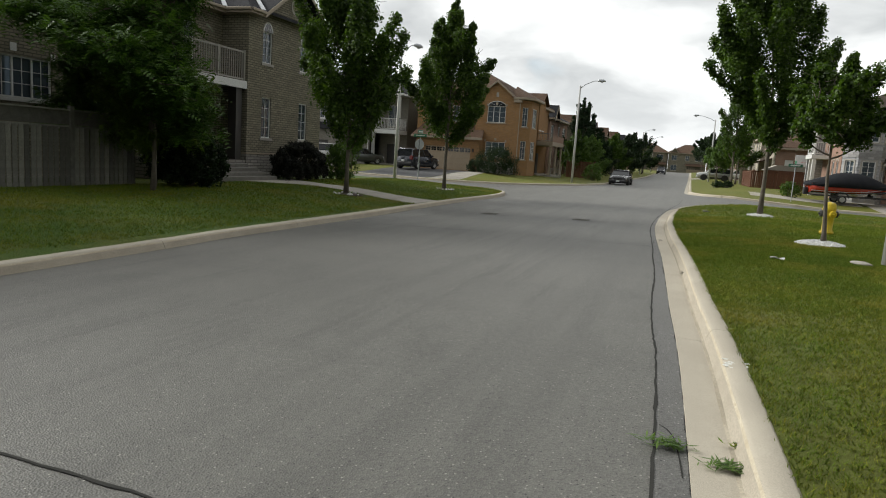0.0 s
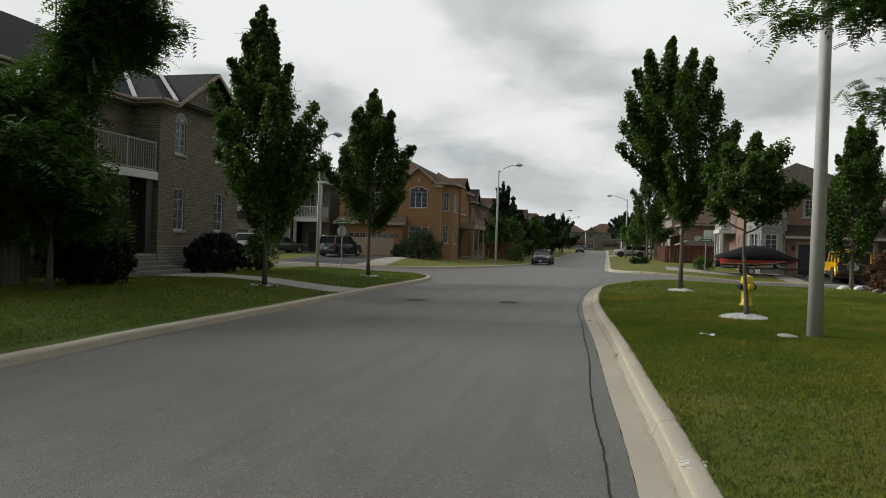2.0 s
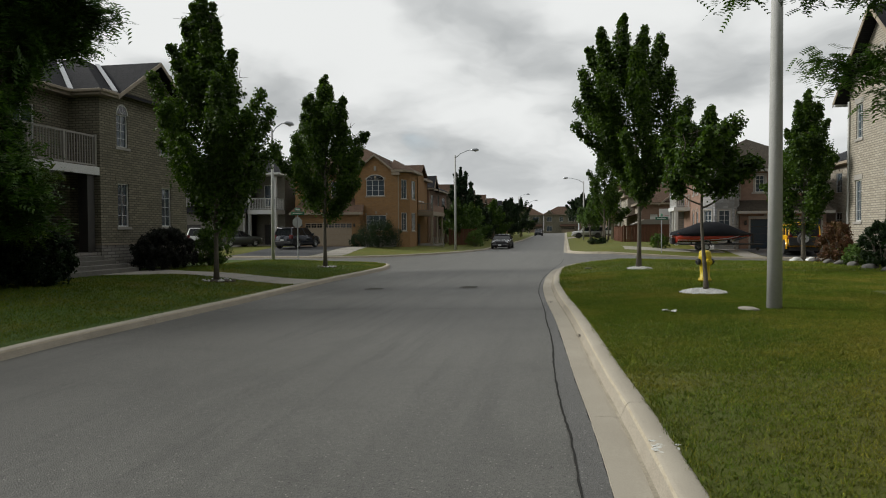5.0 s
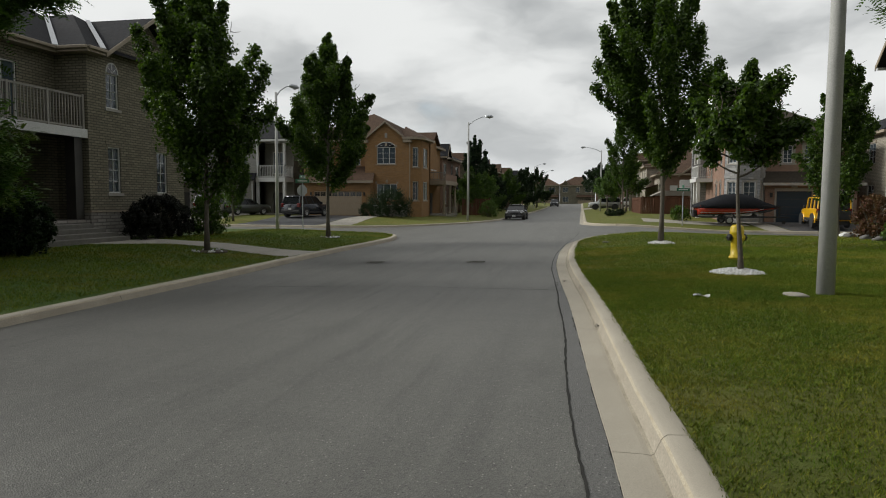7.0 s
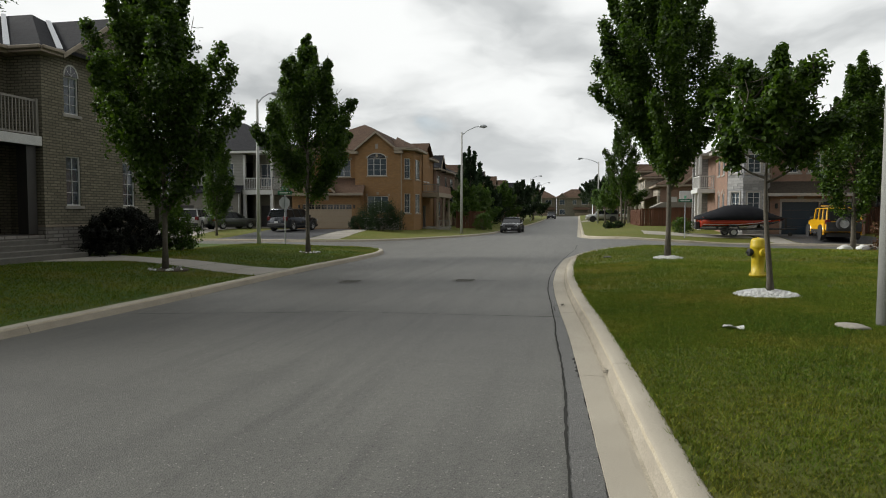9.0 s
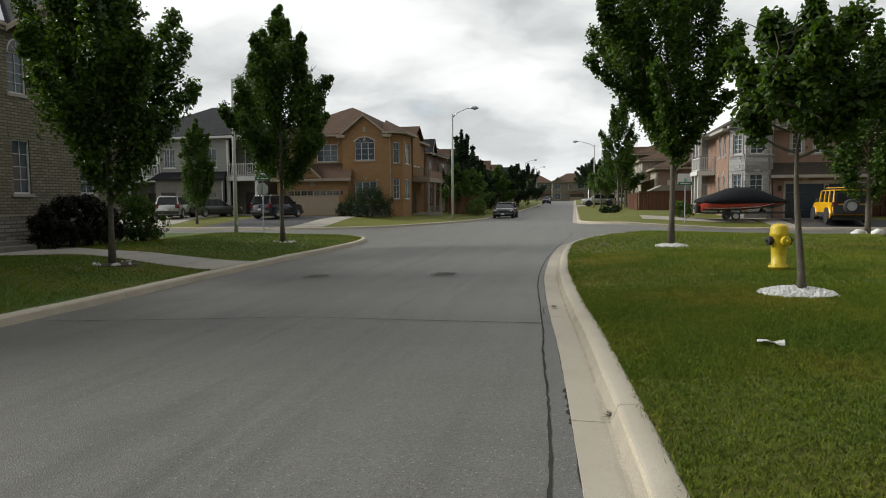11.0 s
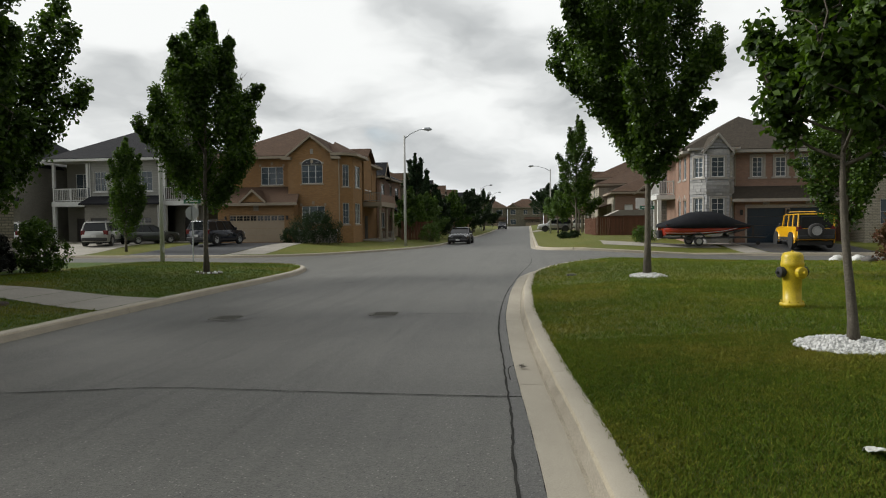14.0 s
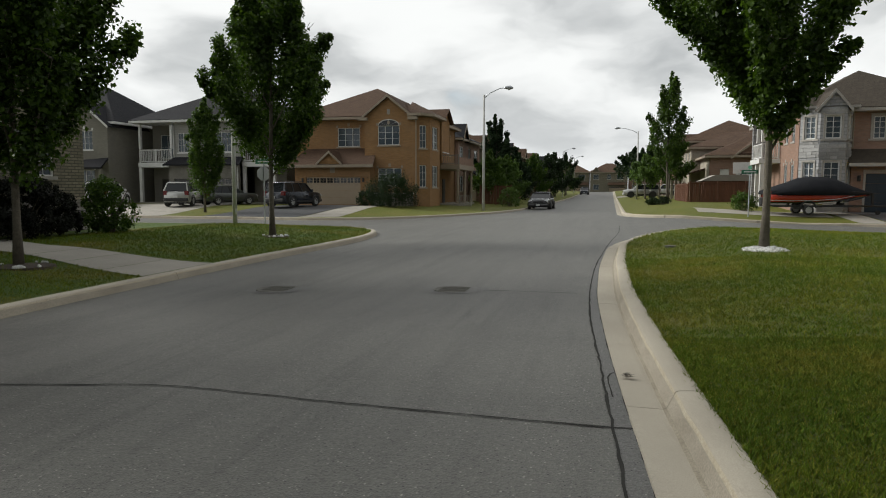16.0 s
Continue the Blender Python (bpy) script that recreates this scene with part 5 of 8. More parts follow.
def cream_house():
    """Gabled street front of the house behind the near right lawn, with a balcony over its door."""
    h = thing("house", "cream brick two-storey house with a dark gabled roof", "house", 12.9, 34.6, 0.3, -90)
    h["trim"] = "beige"
    wins = [(0.7, 1.35, 1.75, 3.55), (3.6, 4.35, 1.75, 3.55), (0.75, 1.4, 5.35, 6.85), (3.6, 4.35, 5.35, 7.05)]
    part("wall", wall_mesh(0, 6.2, -0.5, 7.6, 0, wins, "x", 0.28, [(3.1, 10.3)]), "brick_cream", h)
    for k, w in enumerate(wins):
        window(h, *w, 0, "x", 1, 1, (2, 4), 0, "stone_trim", 0.25, False)
        part("soldier_course", bars([(w[0] - 0.1, w[1] + 0.1, w[3] + 0.01, w[3] + 0.24)], 0, -0.02, 0.02), "stone_trim", h)
    part("round_vent", lathe(bmesh.new(), [(0.34, -0.05), (0.36, 0.02), (0.27, 0.03), (0.26, -0.01)], 24), "stone_trim", h).matrix_basis = pose(3.1, 0.0, 8.6, 90, 0, 0)
    part("wall", wall_mesh(0.282, 9, -0.5, 7.6, 0, [(2.5, 5.0, 3.9, 5.8)], "y", 0.28), "brick_cream", h)
    window(h, 2.5, 5.0, 3.9, 5.8, 0, "y", 1, 2, (2, 3), 0, "beige", 0.5)
    # set-back part with the balcony
    back = [(7.0, 8.4, 4.1, 6.2), (7.2, 8.2, 0.6, 2.7), (10.2, 12.0, 1.9, 3.6), (10.2, 12.0, 5.1, 6.5)]
    part("wall", wall_mesh(6.202, 14, -0.5, 7.2, 1.3, back, "x", 0.28), "brick_cream", h)
    for w in (back[0], back[2], back[3]):
        window(h, *w, 1.3, "x", 1, 2, (2, 3), 0, "stone_trim", 0.3, False)
    part("door", boxed(7.2, 8.2, 1.42, 1.48, 0.6, 2.7), "dark_paint", h)
    part("wall", wall_mesh(0.282, 9, -0.5, 7.6, 6.2, [], "y", -0.28), "brick_cream", h)
    part("balcony_floor", boxed(6.21, 9.6, -0.1, 1.29, 3.7, 3.9), "dark_paint", h)
    part("balcony_beam", boxed(6.21, 9.65, -0.2, -0.105, 3.6, 3.95), "white", h)
    rail(h, [(6.3, -0.05), (9.5, -0.05), (9.5, 1.2)], 3.92, 5.05, 0.14, "taupe")
    for x in (6.6, 9.4):
        part("porch_column", boxed(x - 0.16, x + 0.16, -0.1, 0.22, 0.5, 3.69), "white", h)
    part("porch_floor", boxed(6.21, 9.8, -0.3, 1.29, -0.5, 0.5), "ledge", h)
    part("wall", wall_mesh(1.582, 9, -0.5, 7.2, 14, [], "y", -0.28), "brick_cream", h)
    part("wall", wall_mesh(0.28, 13.7, -0.5, 7.2, 9, [], "x", -0.28), "brick_cream", h)
    roof_hip(h, 6.0, 14, 1.3, 9, 7.3, 9.6, "roof_dark", 0.4)
    roof_gable(h, 0, 6.2, 0, 9, 7.62, 10.5, "roof_dark", 0.5)
    part("gutter", boxed(-0.62, -0.5, -0.4, 8.9, 7.0, 7.12), "white", h)
    part("downpipe", tube(bmesh.new(), [(0.1, -0.06, 0), (0.1, -0.06, 7.1)], [0.045, 0.045], 8), "white", h)
    return h


def plain_house(x, y, z, turn, label, w=10.0, d=11.0, brick="brick_brown", roof="roof_brown", group="far houses"):
    """A farther two-storey house: garage, gabled bay, hipped roof."""
    h = thing("house", label, "house", x, y, z, turn, group)
    h["trim"] = "beige"
    ups = [(0.9, 2.5, 4.2, 5.7), (w - 3.2, w - 1.2, 4.2, 5.7), (w / 2 - 0.5, w / 2 + 0.6, 4.2, 5.7)]
    low = [(0.9, 2.6, 1.1, 2.7)]
    g = (w - 5.4, w - 0.6, 0, 2.15)
    part("wall", wall_mesh(0, w, -1.5, 6.3, 0, ups + low + [g], "x", 0.28), brick, h)
    for q in ups + low:
        window(h, *q, 0, "x", 1, 2, (1, 2), 0, "beige", 0.8)
    garage_door(h, *g, 0, "door_beige")
    sides = [(2.0, 3.2, 4.2, 5.7), (6.5, 7.7, 4.2, 5.7), (2.0, 3.2, 1.1, 2.7), (6.5, 7.7, 1.1, 2.7)]
    part("wall", wall_mesh(0.282, d, -1.5, 6.3, 0, sides, "y", 0.28), brick, h)
    part("wall", wall_mesh(0.282, d, -1.5, 6.3, w, sides, "y", -0.28), brick, h)
    for q in sides:
        window(h, *q, 0, "y", 1, 1, (2, 3), 0, "beige", 0.6)
        window(h, *q, w, "y", -1, 1, (2, 3), 0, "beige", 0.6)
    part("wall", wall_mesh(0.28, w - 0.28, -1.5, 6.3, d, [], "x", -0.28), brick, h)
    roof_hip(h, 0, w, 0, d, 6.5, 9.2, roof, 0.5)
    part("wall", prism(bmesh.new(), [(0.4, 6.52), (3.0, 6.52), (1.7, 7.9)], -0.25, 0.0), brick, h)
    roof_gable(h, 0.4, 3.0, -0.25, 3.5, 6.55, 8.0, roof, 0.3)
    part("garage_roof", slab(bmesh.new(), [(w - 5.9, -1.2, 2.7), (w - 0.1, -1.2, 2.7), (w - 0.3, -0.004, 3.4), (w - 5.7, -0.004, 3.4)], 0.14), roof, h)
    for cx in (w - 5.7, w - 0.4):
        part("porch_column", boxed(cx - 0.15, cx + 0.15, -1.1, -0.8, -1.0, 2.55), brick, h)
    return h


tan_house()
brick_house()
grey_house(-36.6, 62.0, 0.3, "pale grey house with white balconies over its porches")
gable_house(-45.7, 60.5, 0.45, "grey brick house with a dark roof and porch")
stone_house()
garden_house()
cream_house()
# ---- plants ----
def leaf_mesh(name, centres, axes, sides, lengths, width=0.75, fold=0.22):
    """Folded leaves from arrays: middle, long axis, side axis and length of each."""
    c, a, s, n = (np.asarray(v, float) for v in (centres, axes, sides, lengths))
    up = np.cross(a, s)
    L = n[:, None]
    pts = np.stack([c - a * L * 0.5, c + s * L * width * 0.5 + up * L * fold - a * L * 0.06, c + a * L * 0.5, c - s * L * width * 0.5 + up * L * fold - a * L * 0.06], 1).reshape(-1, 3)
    k = np.arange(len(c)) * 4
    tri = np.concatenate([np.stack([k, k + 1, k + 2], 1), np.stack([k, k + 2, k + 3], 1)], 0)
    return tri_mesh(name, pts, tri)


def unit(v):
    return v / np.maximum(np.linalg.norm(v, axis=-1, keepdims=True), 1e-9)


def clumped(rng, clumps, per, size, droop=0.25):
    """Leaf arrays for clumps (x, y, z, radius): mostly on the outside of each clump, facing up and out."""
    cl = np.repeat(np.asarray(clumps, float), per, axis=0)
    d = unit(rng.normal(size=(len(cl), 3)))
    r = cl[:, 3:] * np.clip(rng.normal(0.66, 0.27, (len(cl), 1)), 0.05, 1.12)
    c = cl[:, :3] + d * r * [1, 1, 1.25]
    nrm = unit(d * 0.6 + rng.normal(size=d.shape) * 0.55 + [0, 0, 0.55])
    a = unit(np.cross(nrm, rng.normal(size=d.shape)) + [0, 0, -droop])
    s = unit(np.cross(nrm, a))
    return c, a, s, size * rng.uniform(0.65, 1.25, len(cl))


def grow_tree(name, label, x, y, z, height, first, profile, seed, leaf="leaf", bark="bark", size=0.13, clumps=110, per=85, trunk=0.1, limbs=16, lean=(0, 0), group="", spread=0.42, gappy=0.0, rclump=(0.34, 0.62)):
    """A tree: trunk, rising limbs, twigs, and leaves in clumps held inside an outline.
    profile: half widths at even steps from the crown's foot (height first) to its top."""
    rng = np.random.default_rng(seed)
    t = thing(name, label, "tree", x, y, z, 0, group)
    top = height - 1.0
    line = [np.array([lean[0] * k * k + 0.05 * math.sin(seed + 5 * k), lean[1] * k * k + 0.05 * math.cos(seed * 2 + 4 * k), top * k]) for k in np.linspace(0, 1, 12)]
    rad = [trunk * (1.35 if k == 0 else 1.0) * (1 - 0.86 * k / 11) for k in range(12)]
    part("trunk", tube(bmesh.new(), line, rad, 10), bark, t, "", True)
    half = lambda h: float(np.interp((h - first) / (height - first), np.linspace(0, 1, len(profile)), profile))  # noqa: E731
    axis = lambda h: np.array([np.interp(h, [p[2] for p in line], [p[i] for p in line]) for i in (0, 1)])  # noqa: E731
    spots, twigs = [], bmesh.new()
    for k in range(limbs):
        h0 = first * 0.85 + (height * 0.8 - first * 0.85) * (k / limbs) ** 1.1
        turn = k * 2.4 + rng.uniform(-0.4, 0.4)
        h1 = min(h0 + rng.uniform(0.22, 0.36) * (height - first), height * 0.9)
        reach = half(h1) * rng.uniform(0.65, 0.95)
        p0 = np.r_[axis(h0), h0]
        p3 = np.r_[axis(h1) + reach * np.array([math.cos(turn), math.sin(turn)]), h1]
        p1 = p0 + [math.cos(turn) * reach * spread, math.sin(turn) * reach * spread, (h1 - h0) * 0.3]
        pts = [(1 - u) ** 2 * p0 + 2 * u * (1 - u) * p1 + u * u * p3 for u in np.linspace(0, 1, 7)]
        r0 = trunk * 0.42 * (1 - 0.6 * k / limbs)
        part("limb", tube(bmesh.new(), pts, [r0 * (1 - 0.82 * i / 6) for i in range(7)], 6, False), bark, t, "", True)
        for i in (3, 4, 5, 6):
            for _ in range(2):
                e = pts[i] + rng.normal(size=3) * [0.2, 0.2, 0.15] + [0, 0, 0.12]
                tube(twigs, [pts[i], (pts[i] + e) / 2 + rng.normal(size=3) * 0.05, e], [0.014, 0.009, 0.004], 4, False)
            spots.append(pts[i])
    tagged(part("twig_mass", twigs, bark, t), kind="stuff")
    cl = []
    # upright plumes that make the outline
    plumes = max(6, clumps // 7)
    for k in range(plumes):
        he = first + (height - first) * (0.22 + 0.78 * ((k + 0.5) / plumes) ** 0.85)
        ang = k * 2.4 + rng.uniform(-0.5, 0.5)
        re = half(he) * rng.uniform(0.75, 1.25) if he < height * 0.96 else 0.1
        hs = max(first, he - rng.uniform(0.2, 0.34) * (height - first))
        rs = min(half(hs), re) * rng.uniform(0.35, 0.75)
        for u in np.linspace(0.1, 1.0, 7):
            r, h = rs + (re - rs) * u ** 1.3, hs + (he - hs) * u
            p = np.r_[axis(h) + r * np.array([math.cos(ang), math.sin(ang)]), h]
            cl.append((*p, rclump[1] * (0.95 - 0.55 * u) * (0.4 + 0.6 * min(1, half(h) / max(profile)))))
    tries = 0
    while len(cl) < clumps and tries < 6000:
        tries += 1
        h = first + (height - first) * 0.92 * rng.random()
        w = half(h) * 0.74
        if rng.random() > (w / max(profile)) ** 1.3 + 0.12:
            continue
        ang, r = rng.uniform(0, 2 * math.pi), w * rng.random() ** 0.5
        p = np.r_[axis(h) + r * np.array([math.cos(ang), math.sin(ang)]), h]
        if gappy and noise.noise((p[0] * 0.8 + seed, p[1] * 0.8, p[2] * 0.8)) < gappy - 0.5:
            continue
        cl.append((*p, rng.uniform(*rclump) * (0.4 + 0.6 * w / max(profile))))
    cl += [(*s, rng.uniform(*rclump) * 0.8 * (0.4 + 0.6 * min(1, half(s[2]) / max(profile)))) for s in spots if rng.random() < 0.7 and s[2] > first]
    # loose shoots at the outside
    for c in list(cl):
        if rng.random() < 0.25:
            out = np.array(c[:3]) - np.r_[axis(c[2]), c[2] - 0.6]
            p = np.array(c[:3]) + unit(out) * c[3] * 1.05
            cl.append((*p, c[3] * 0.38))
    me = leaf_mesh("leaves", *clumped(rng, cl, per, size))
    tagged(mesh_part("crown", me, leaf, t), kind="stuff")
    return t


def bush(name, label, x, y, z, rx, ry, h, seed, leaf="leaf_dark", size=0.08, n=5200, category="bush", shape=0.75, count=90):
    """A rounded shrub: stems from the ground and leaves in clumps over a lumpy dome."""
    rng = np.random.default_rng(seed)
    t = thing(name, label, category, x, y, z)
    bm = bmesh.new()
    for k in range(9):
        a = k * 2.4
        e = (0.6 * rx * math.cos(a), 0.6 * ry * math.sin(a), h * rng.uniform(0.5, 0.85))
        tube(bm, [(0.1 * math.cos(a), 0.1 * math.sin(a), -0.1), (e[0] * 0.5, e[1] * 0.5, e[2] * 0.6), e], [0.03, 0.02, 0.008], 5, False)
    part("stem_mass", bm, "bark", t)
    cl = []
    for k in range(count):
        u = rng.random()
        a = rng.uniform(0, 2 * math.pi)
        zz = h * (0.08 + 0.86 * u)
        w = math.sqrt(max(0.0, 1 - (max(0, u - 0.25) / 0.78) ** 2)) * (shape + (1 - shape) * min(1, u * 3))
        r = w * rng.random() ** 0.35 * 0.86
        cl.append((rx * r * math.cos(a), ry * r * math.sin(a), zz, rng.uniform(0.13, 0.24) * min(rx, h) * (0.9 + 0.3 * rng.random()) * (90 / count) ** 0.4))
    me = leaf_mesh("leaves", *clumped(rng, cl, max(10, n // count), size))
    tagged(mesh_part("foliage", me, leaf, t), kind="stuff")
    return t


def locust_leaves(rng, tips, per, length=0.24, pairs=6):
    """Feathery leaves: small leaflets in pairs along hanging stalks, round given points."""
    q = np.repeat(np.asarray(tips, float), per, 0)
    m = len(q)
    q = q + rng.normal(size=(m, 3)) * [0.16, 0.16, 0.10]
    d = unit(np.stack([rng.normal(size=m), rng.normal(size=m), rng.uniform(-0.9, 0.25, m)], 1))
    side = unit(np.cross(d, [0, 0, 1.0]) + rng.normal(size=(m, 3)) * 0.25)
    L = (length * rng.uniform(0.7, 1.3, m))[:, None]
    c, a, s, n = [], [], [], []
    for k in range(pairs):
        w = (k + 0.5) / pairs
        mid = q + d * L * w - np.array([0, 0, 0.25]) * L * w * w
        for sg in (-1, 1):
            c.append(mid + side * sg * 0.026)
            a.append(unit(side * sg + d * 0.35))
            s.append(unit(np.cross(np.cross(d, side), side * sg)))
            n.append(np.full(m, 0.49 / pairs * (1.15 - 0.5 * abs(w - 0.45))))
    return tuple(np.concatenate(v) for v in (c, a, s, n))


def locust(label, x, y, z, height, tips, seed, trunk=0.11, per=7, length=0.26, fork=1.6, leaf="leaf_locust", pairs=6):
    """A honey locust: forked trunk, long thin limbs to given ends, feathery leaves along them."""
    rng = np.random.default_rng(seed)
    t = thing("locust_tree", label, "tree", x, y, z)
    part("trunk", tube(bmesh.new(), [(0, 0, -0.1), (0.03, 0.02, fork * 0.5), (0.0, 0.05, fork), (0.05, 0, height * 0.7), (0, 0, height)], [trunk * 1.3, trunk, trunk * 0.85, trunk * 0.4, 0.01], 10), "bark", t, "", True)
    pts_all = []
    for k, e in enumerate(tips):
        e = np.array(e, float)
        h0 = fork * 0.85 + (height * 0.6 - fork * 0.85) * rng.random()
        p0 = np.array([0, 0.02, h0])
        p1 = np.array([e[0] * 0.35, e[1] * 0.35, max(h0, e[2]) + 0.3 + 0.15 * rng.random()])
        line = [(1 - u) ** 2 * p0 + 2 * u * (1 - u) * p1 + u * u * e for u in np.linspace(0, 1, 9)]
        part("limb", tube(bmesh.new(), line, [trunk * 0.4 * (1 - 0.9 * i / 8) + 0.004 for i in range(9)], 6, False), "bark", t, "", True)
        tw = bmesh.new()
        for i in range(3, 9):
            for _ in range(3):
                q = line[i] + rng.normal(size=3) * [0.30, 0.30, 0.16] + [0, 0, 0.03]
                tube(tw, [line[i], (line[i] + q) / 2 + [0, 0, 0.04], q], [0.012, 0.008, 0.003], 4, False)
                pts_all += [q, (line[i] + q) / 2]
            pts_all.append(line[i])
        tagged(part("twig_mass", tw, "bark", t), kind="stuff")
    me = leaf_mesh("leaves", *locust_leaves(rng, pts_all, per, length, pairs), width=0.42, fold=0.06)
    tagged(mesh_part("crown", me, leaf, t), kind="stuff")
    return t


def on(side, x, y):
    return lawn_z(side, x, y)


MAPLE = "street maple with a dense dark green crown on a slim trunk"
grow_tree("maple_tree", MAPLE, -11.07, 22.3, on("near_left", -11.07, 22.3), 9.7, 1.7, [0.6, 1.25, 1.65, 1.85, 1.9, 1.7, 1.3, 0.85, 0.5, 0.15], 11, clumps=190, per=250, size=0.115, trunk=0.078, lean=(-0.5, 0), group="street maples")
grow_tree("maple_tree", "smaller street maple with an egg-shaped green crown", -10.6, 31.4, on("near_left", -10.6, 31.4), 8.9, 2.2, [0.55, 1.35, 1.8, 1.9, 1.75, 1.45, 1.1, 0.7, 0.2], 23, clumps=160, per=230, size=0.115, trunk=0.088, lean=(-0.1, 0), group="street maples")
grow_tree("maple_tree", "street maple with two leaders and white stones at its foot", 3.07, 27.25, on("near_right", 3.07, 27.25), 9.25, 2.4, [0.2, 0.6, 1.2, 1.75, 2.1, 2.15, 1.85, 1.4, 0.95, 0.25], 37, clumps=170, per=240, size=0.112, trunk=0.085, lean=(-0.6, 0), group="street maples", gappy=0.18)
grow_tree("maple_tree", "slender dark green street tree before the stone house", 11.4, 35.6, on("near_right", 11.4, 35.6), 8.1, 1.4, [0.5, 1.05, 1.3, 1.35, 1.25, 1.05, 0.8, 0.5, 0.15], 41, clumps=120, per=130, size=0.13, trunk=0.1, group="street maples", leaf="leaf")
grow_tree("maple_tree", "slim upright street tree beside the wooden fence", 4.0, 66.0, on("far_right", 4.0, 66.0), 9.9, 2.3, [0.4, 1.0, 1.5, 1.65, 1.55, 1.3, 0.95, 0.7, 0.2], 53, clumps=90, per=95, size=0.15, trunk=0.1, group="street maples", gappy=0.3)
grow_tree("maple_tree", "narrow columnar green tree before the pale grey house", -26.3, 51.6, on("far_left", -26.3, 51.6), 7.6, 1.0, [0.6, 1.05, 1.1, 1.05, 1.0, 0.8, 0.5, 0.1], 61, clumps=90, per=110, size=0.14, trunk=0.08, group="street maples")

# the small open tree by the hydrant: bare rising limbs under a loose crown of big leaves
grow_tree("young_tree", "young open-crowned tree with bare forked limbs and large leaves", 3.45, 17.5, on("near_right", 3.45, 17.5), 4.2, 2.25, [0.45, 0.9, 1.0, 0.9, 0.65, 0.25], 71, leaf="leaf", bark="bark", size=0.095, clumps=44, per=170, trunk=0.055, limbs=15, spread=0.75, gappy=0.35, rclump=(0.22, 0.38))

locust("feathery honey locust hanging over the corner lawn", 7.3, 11.2, on("near_right", 7.3, 11.2), 7.5,
       [(-4.1, 0.8, 5.0), (-3.3, 1.4, 5.4), (-2.6, 0.4, 5.2), (-2.4, 1.6, 6.0), (-3.0, 0.2, 6.3), (-1.6, 1.2, 5.2), (-3.0, 1.1, 3.75), (-2.2, 0.9, 3.3), (-1.8, 0.2, 3.9), (-1.5, -1.5, 6), (0.5, 1.5, 6.6), (1.5, -0.5, 6.2), (-0.5, -2.2, 5.6), (2.0, 1.4, 5.5), (-1.4, 0.9, 4.3), (-3.7, 1.2, 5.6), (-2.9, 0.9, 5.9), (-2.0, 1.0, 5.6), (-3.5, 0.5, 5.6), (-2.2, 1.5, 5.0), (-1.2, 0.6, 4.8), (-1.2, 0.4, 3.4)], 83, 0.1, 17, 0.27)
rng = np.random.default_rng(12)
sprays = []
for k in range(120):
    hz = 1.7 + 6.5 * ((k * 0.618) % 1.0) ** 0.8
    reach = float(np.interp(hz, [1.7, 3.0, 4.6, 6.0, 7.2, 8.1], [1.9, 2.7, 3.4, 3.6, 3.2, 2.0])) * rng.uniform(0.5, 1.05)
    sprays.append((reach * math.cos(2.4 * k), reach * math.sin(2.4 * k), hz))
locust("dark feathery honey locust before the grey fence", -14.0, 15.9, on("near_left", -14.0, 15.9), 8.6, sprays, 97, 0.07, 8, 0.34, 1.5, "leaf_locust", 4)
def loose_shrub(label, x, y, z, r, ry, h, n, seed, per=8, length=0.26, leaf="leaf_locust"):
    """A loose many-limbed shrub with feathery leaves, in the manner of a young locust."""
    rng = np.random.default_rng(seed)
    tips = [(r * math.cos(2.4 * k) * (0.35 + 0.65 * ((k + 0.5) / n) ** 0.5), ry * math.sin(2.4 * k) * (0.35 + 0.65 * ((k + 0.5) / n) ** 0.5), h * rng.uniform(0.42, 1.0)) for k in range(n)]
    locust(label, x, y, z, h * 0.95, tips, seed, 0.045, per, length, 0.5, leaf)


loose_shrub("loose green shrub growing over the grey fence", -17.3, 16.7, on("near_left", -17.3, 16.7), 0.9, 1.3, 3.6, 14, 4)
loose_shrub("yellow-green leafy shrub under the locust", -14.6, 16.6, on("near_left", -14.6, 16.6), 1.4, 1.5, 3.5, 26, 6, 9, 0.28, "leaf_young")
bush("bush", "dark rounded evergreen bush by the grey fence", -14.9, 18.4, on("near_left", -14.9, 18.4), 1.3, 1.8, 1.9, 5, "leaf_dark", 0.085, 30000, count=260)
bush("hedge", "clipped dark purple-leaved hedge before the tan house", -16.25, 27.35, on("near_left", -16.25, 27.35), 1.1, 2.25, 1.72, 7, "leaf_purple", 0.065, 42000, "hedge", 1.0, 380)
bush("bush", "small green shrub beside the dark hedge", -15.7, 30.1, on("near_left", -15.7, 30.1), 0.95, 1.0, 1.75, 8, "leaf", 0.08, 7000)
bush("bush", "wide rounded green bush at the brick house corner", -15.8, 59.2, on("far_left", -15.8, 59.2), 2.6, 1.5, 2.3, 9, "leaf_dark", 0.1, 9000)
bush("bush", "low green bush beside the driveway", -18.1, 59.9, on("far_left", -18.1, 59.9), 0.85, 0.8, 1.1, 10, "leaf_dark", 0.09, 2500)
bush("bush", "reddish shrub in the bed by the cream house", 11.6, 32.4, on("near_right", 11.6, 32.4), 0.75, 1.5, 1.75, 12, "leaf_red", 0.1, 4500)
bush("bush", "dark green shrub in the bed by the cream house", 11.65, 28.3, on("near_right", 11.65, 28.3), 0.7, 1.6, 1.7, 13, "leaf_dark", 0.1, 5500)
bush("bush", "low green plants in the bed by the cream house", 11.6, 30.4, on("near_right", 11.6, 30.4), 0.5, 0.8, 0.8, 14, "leaf_light", 0.09, 1800)
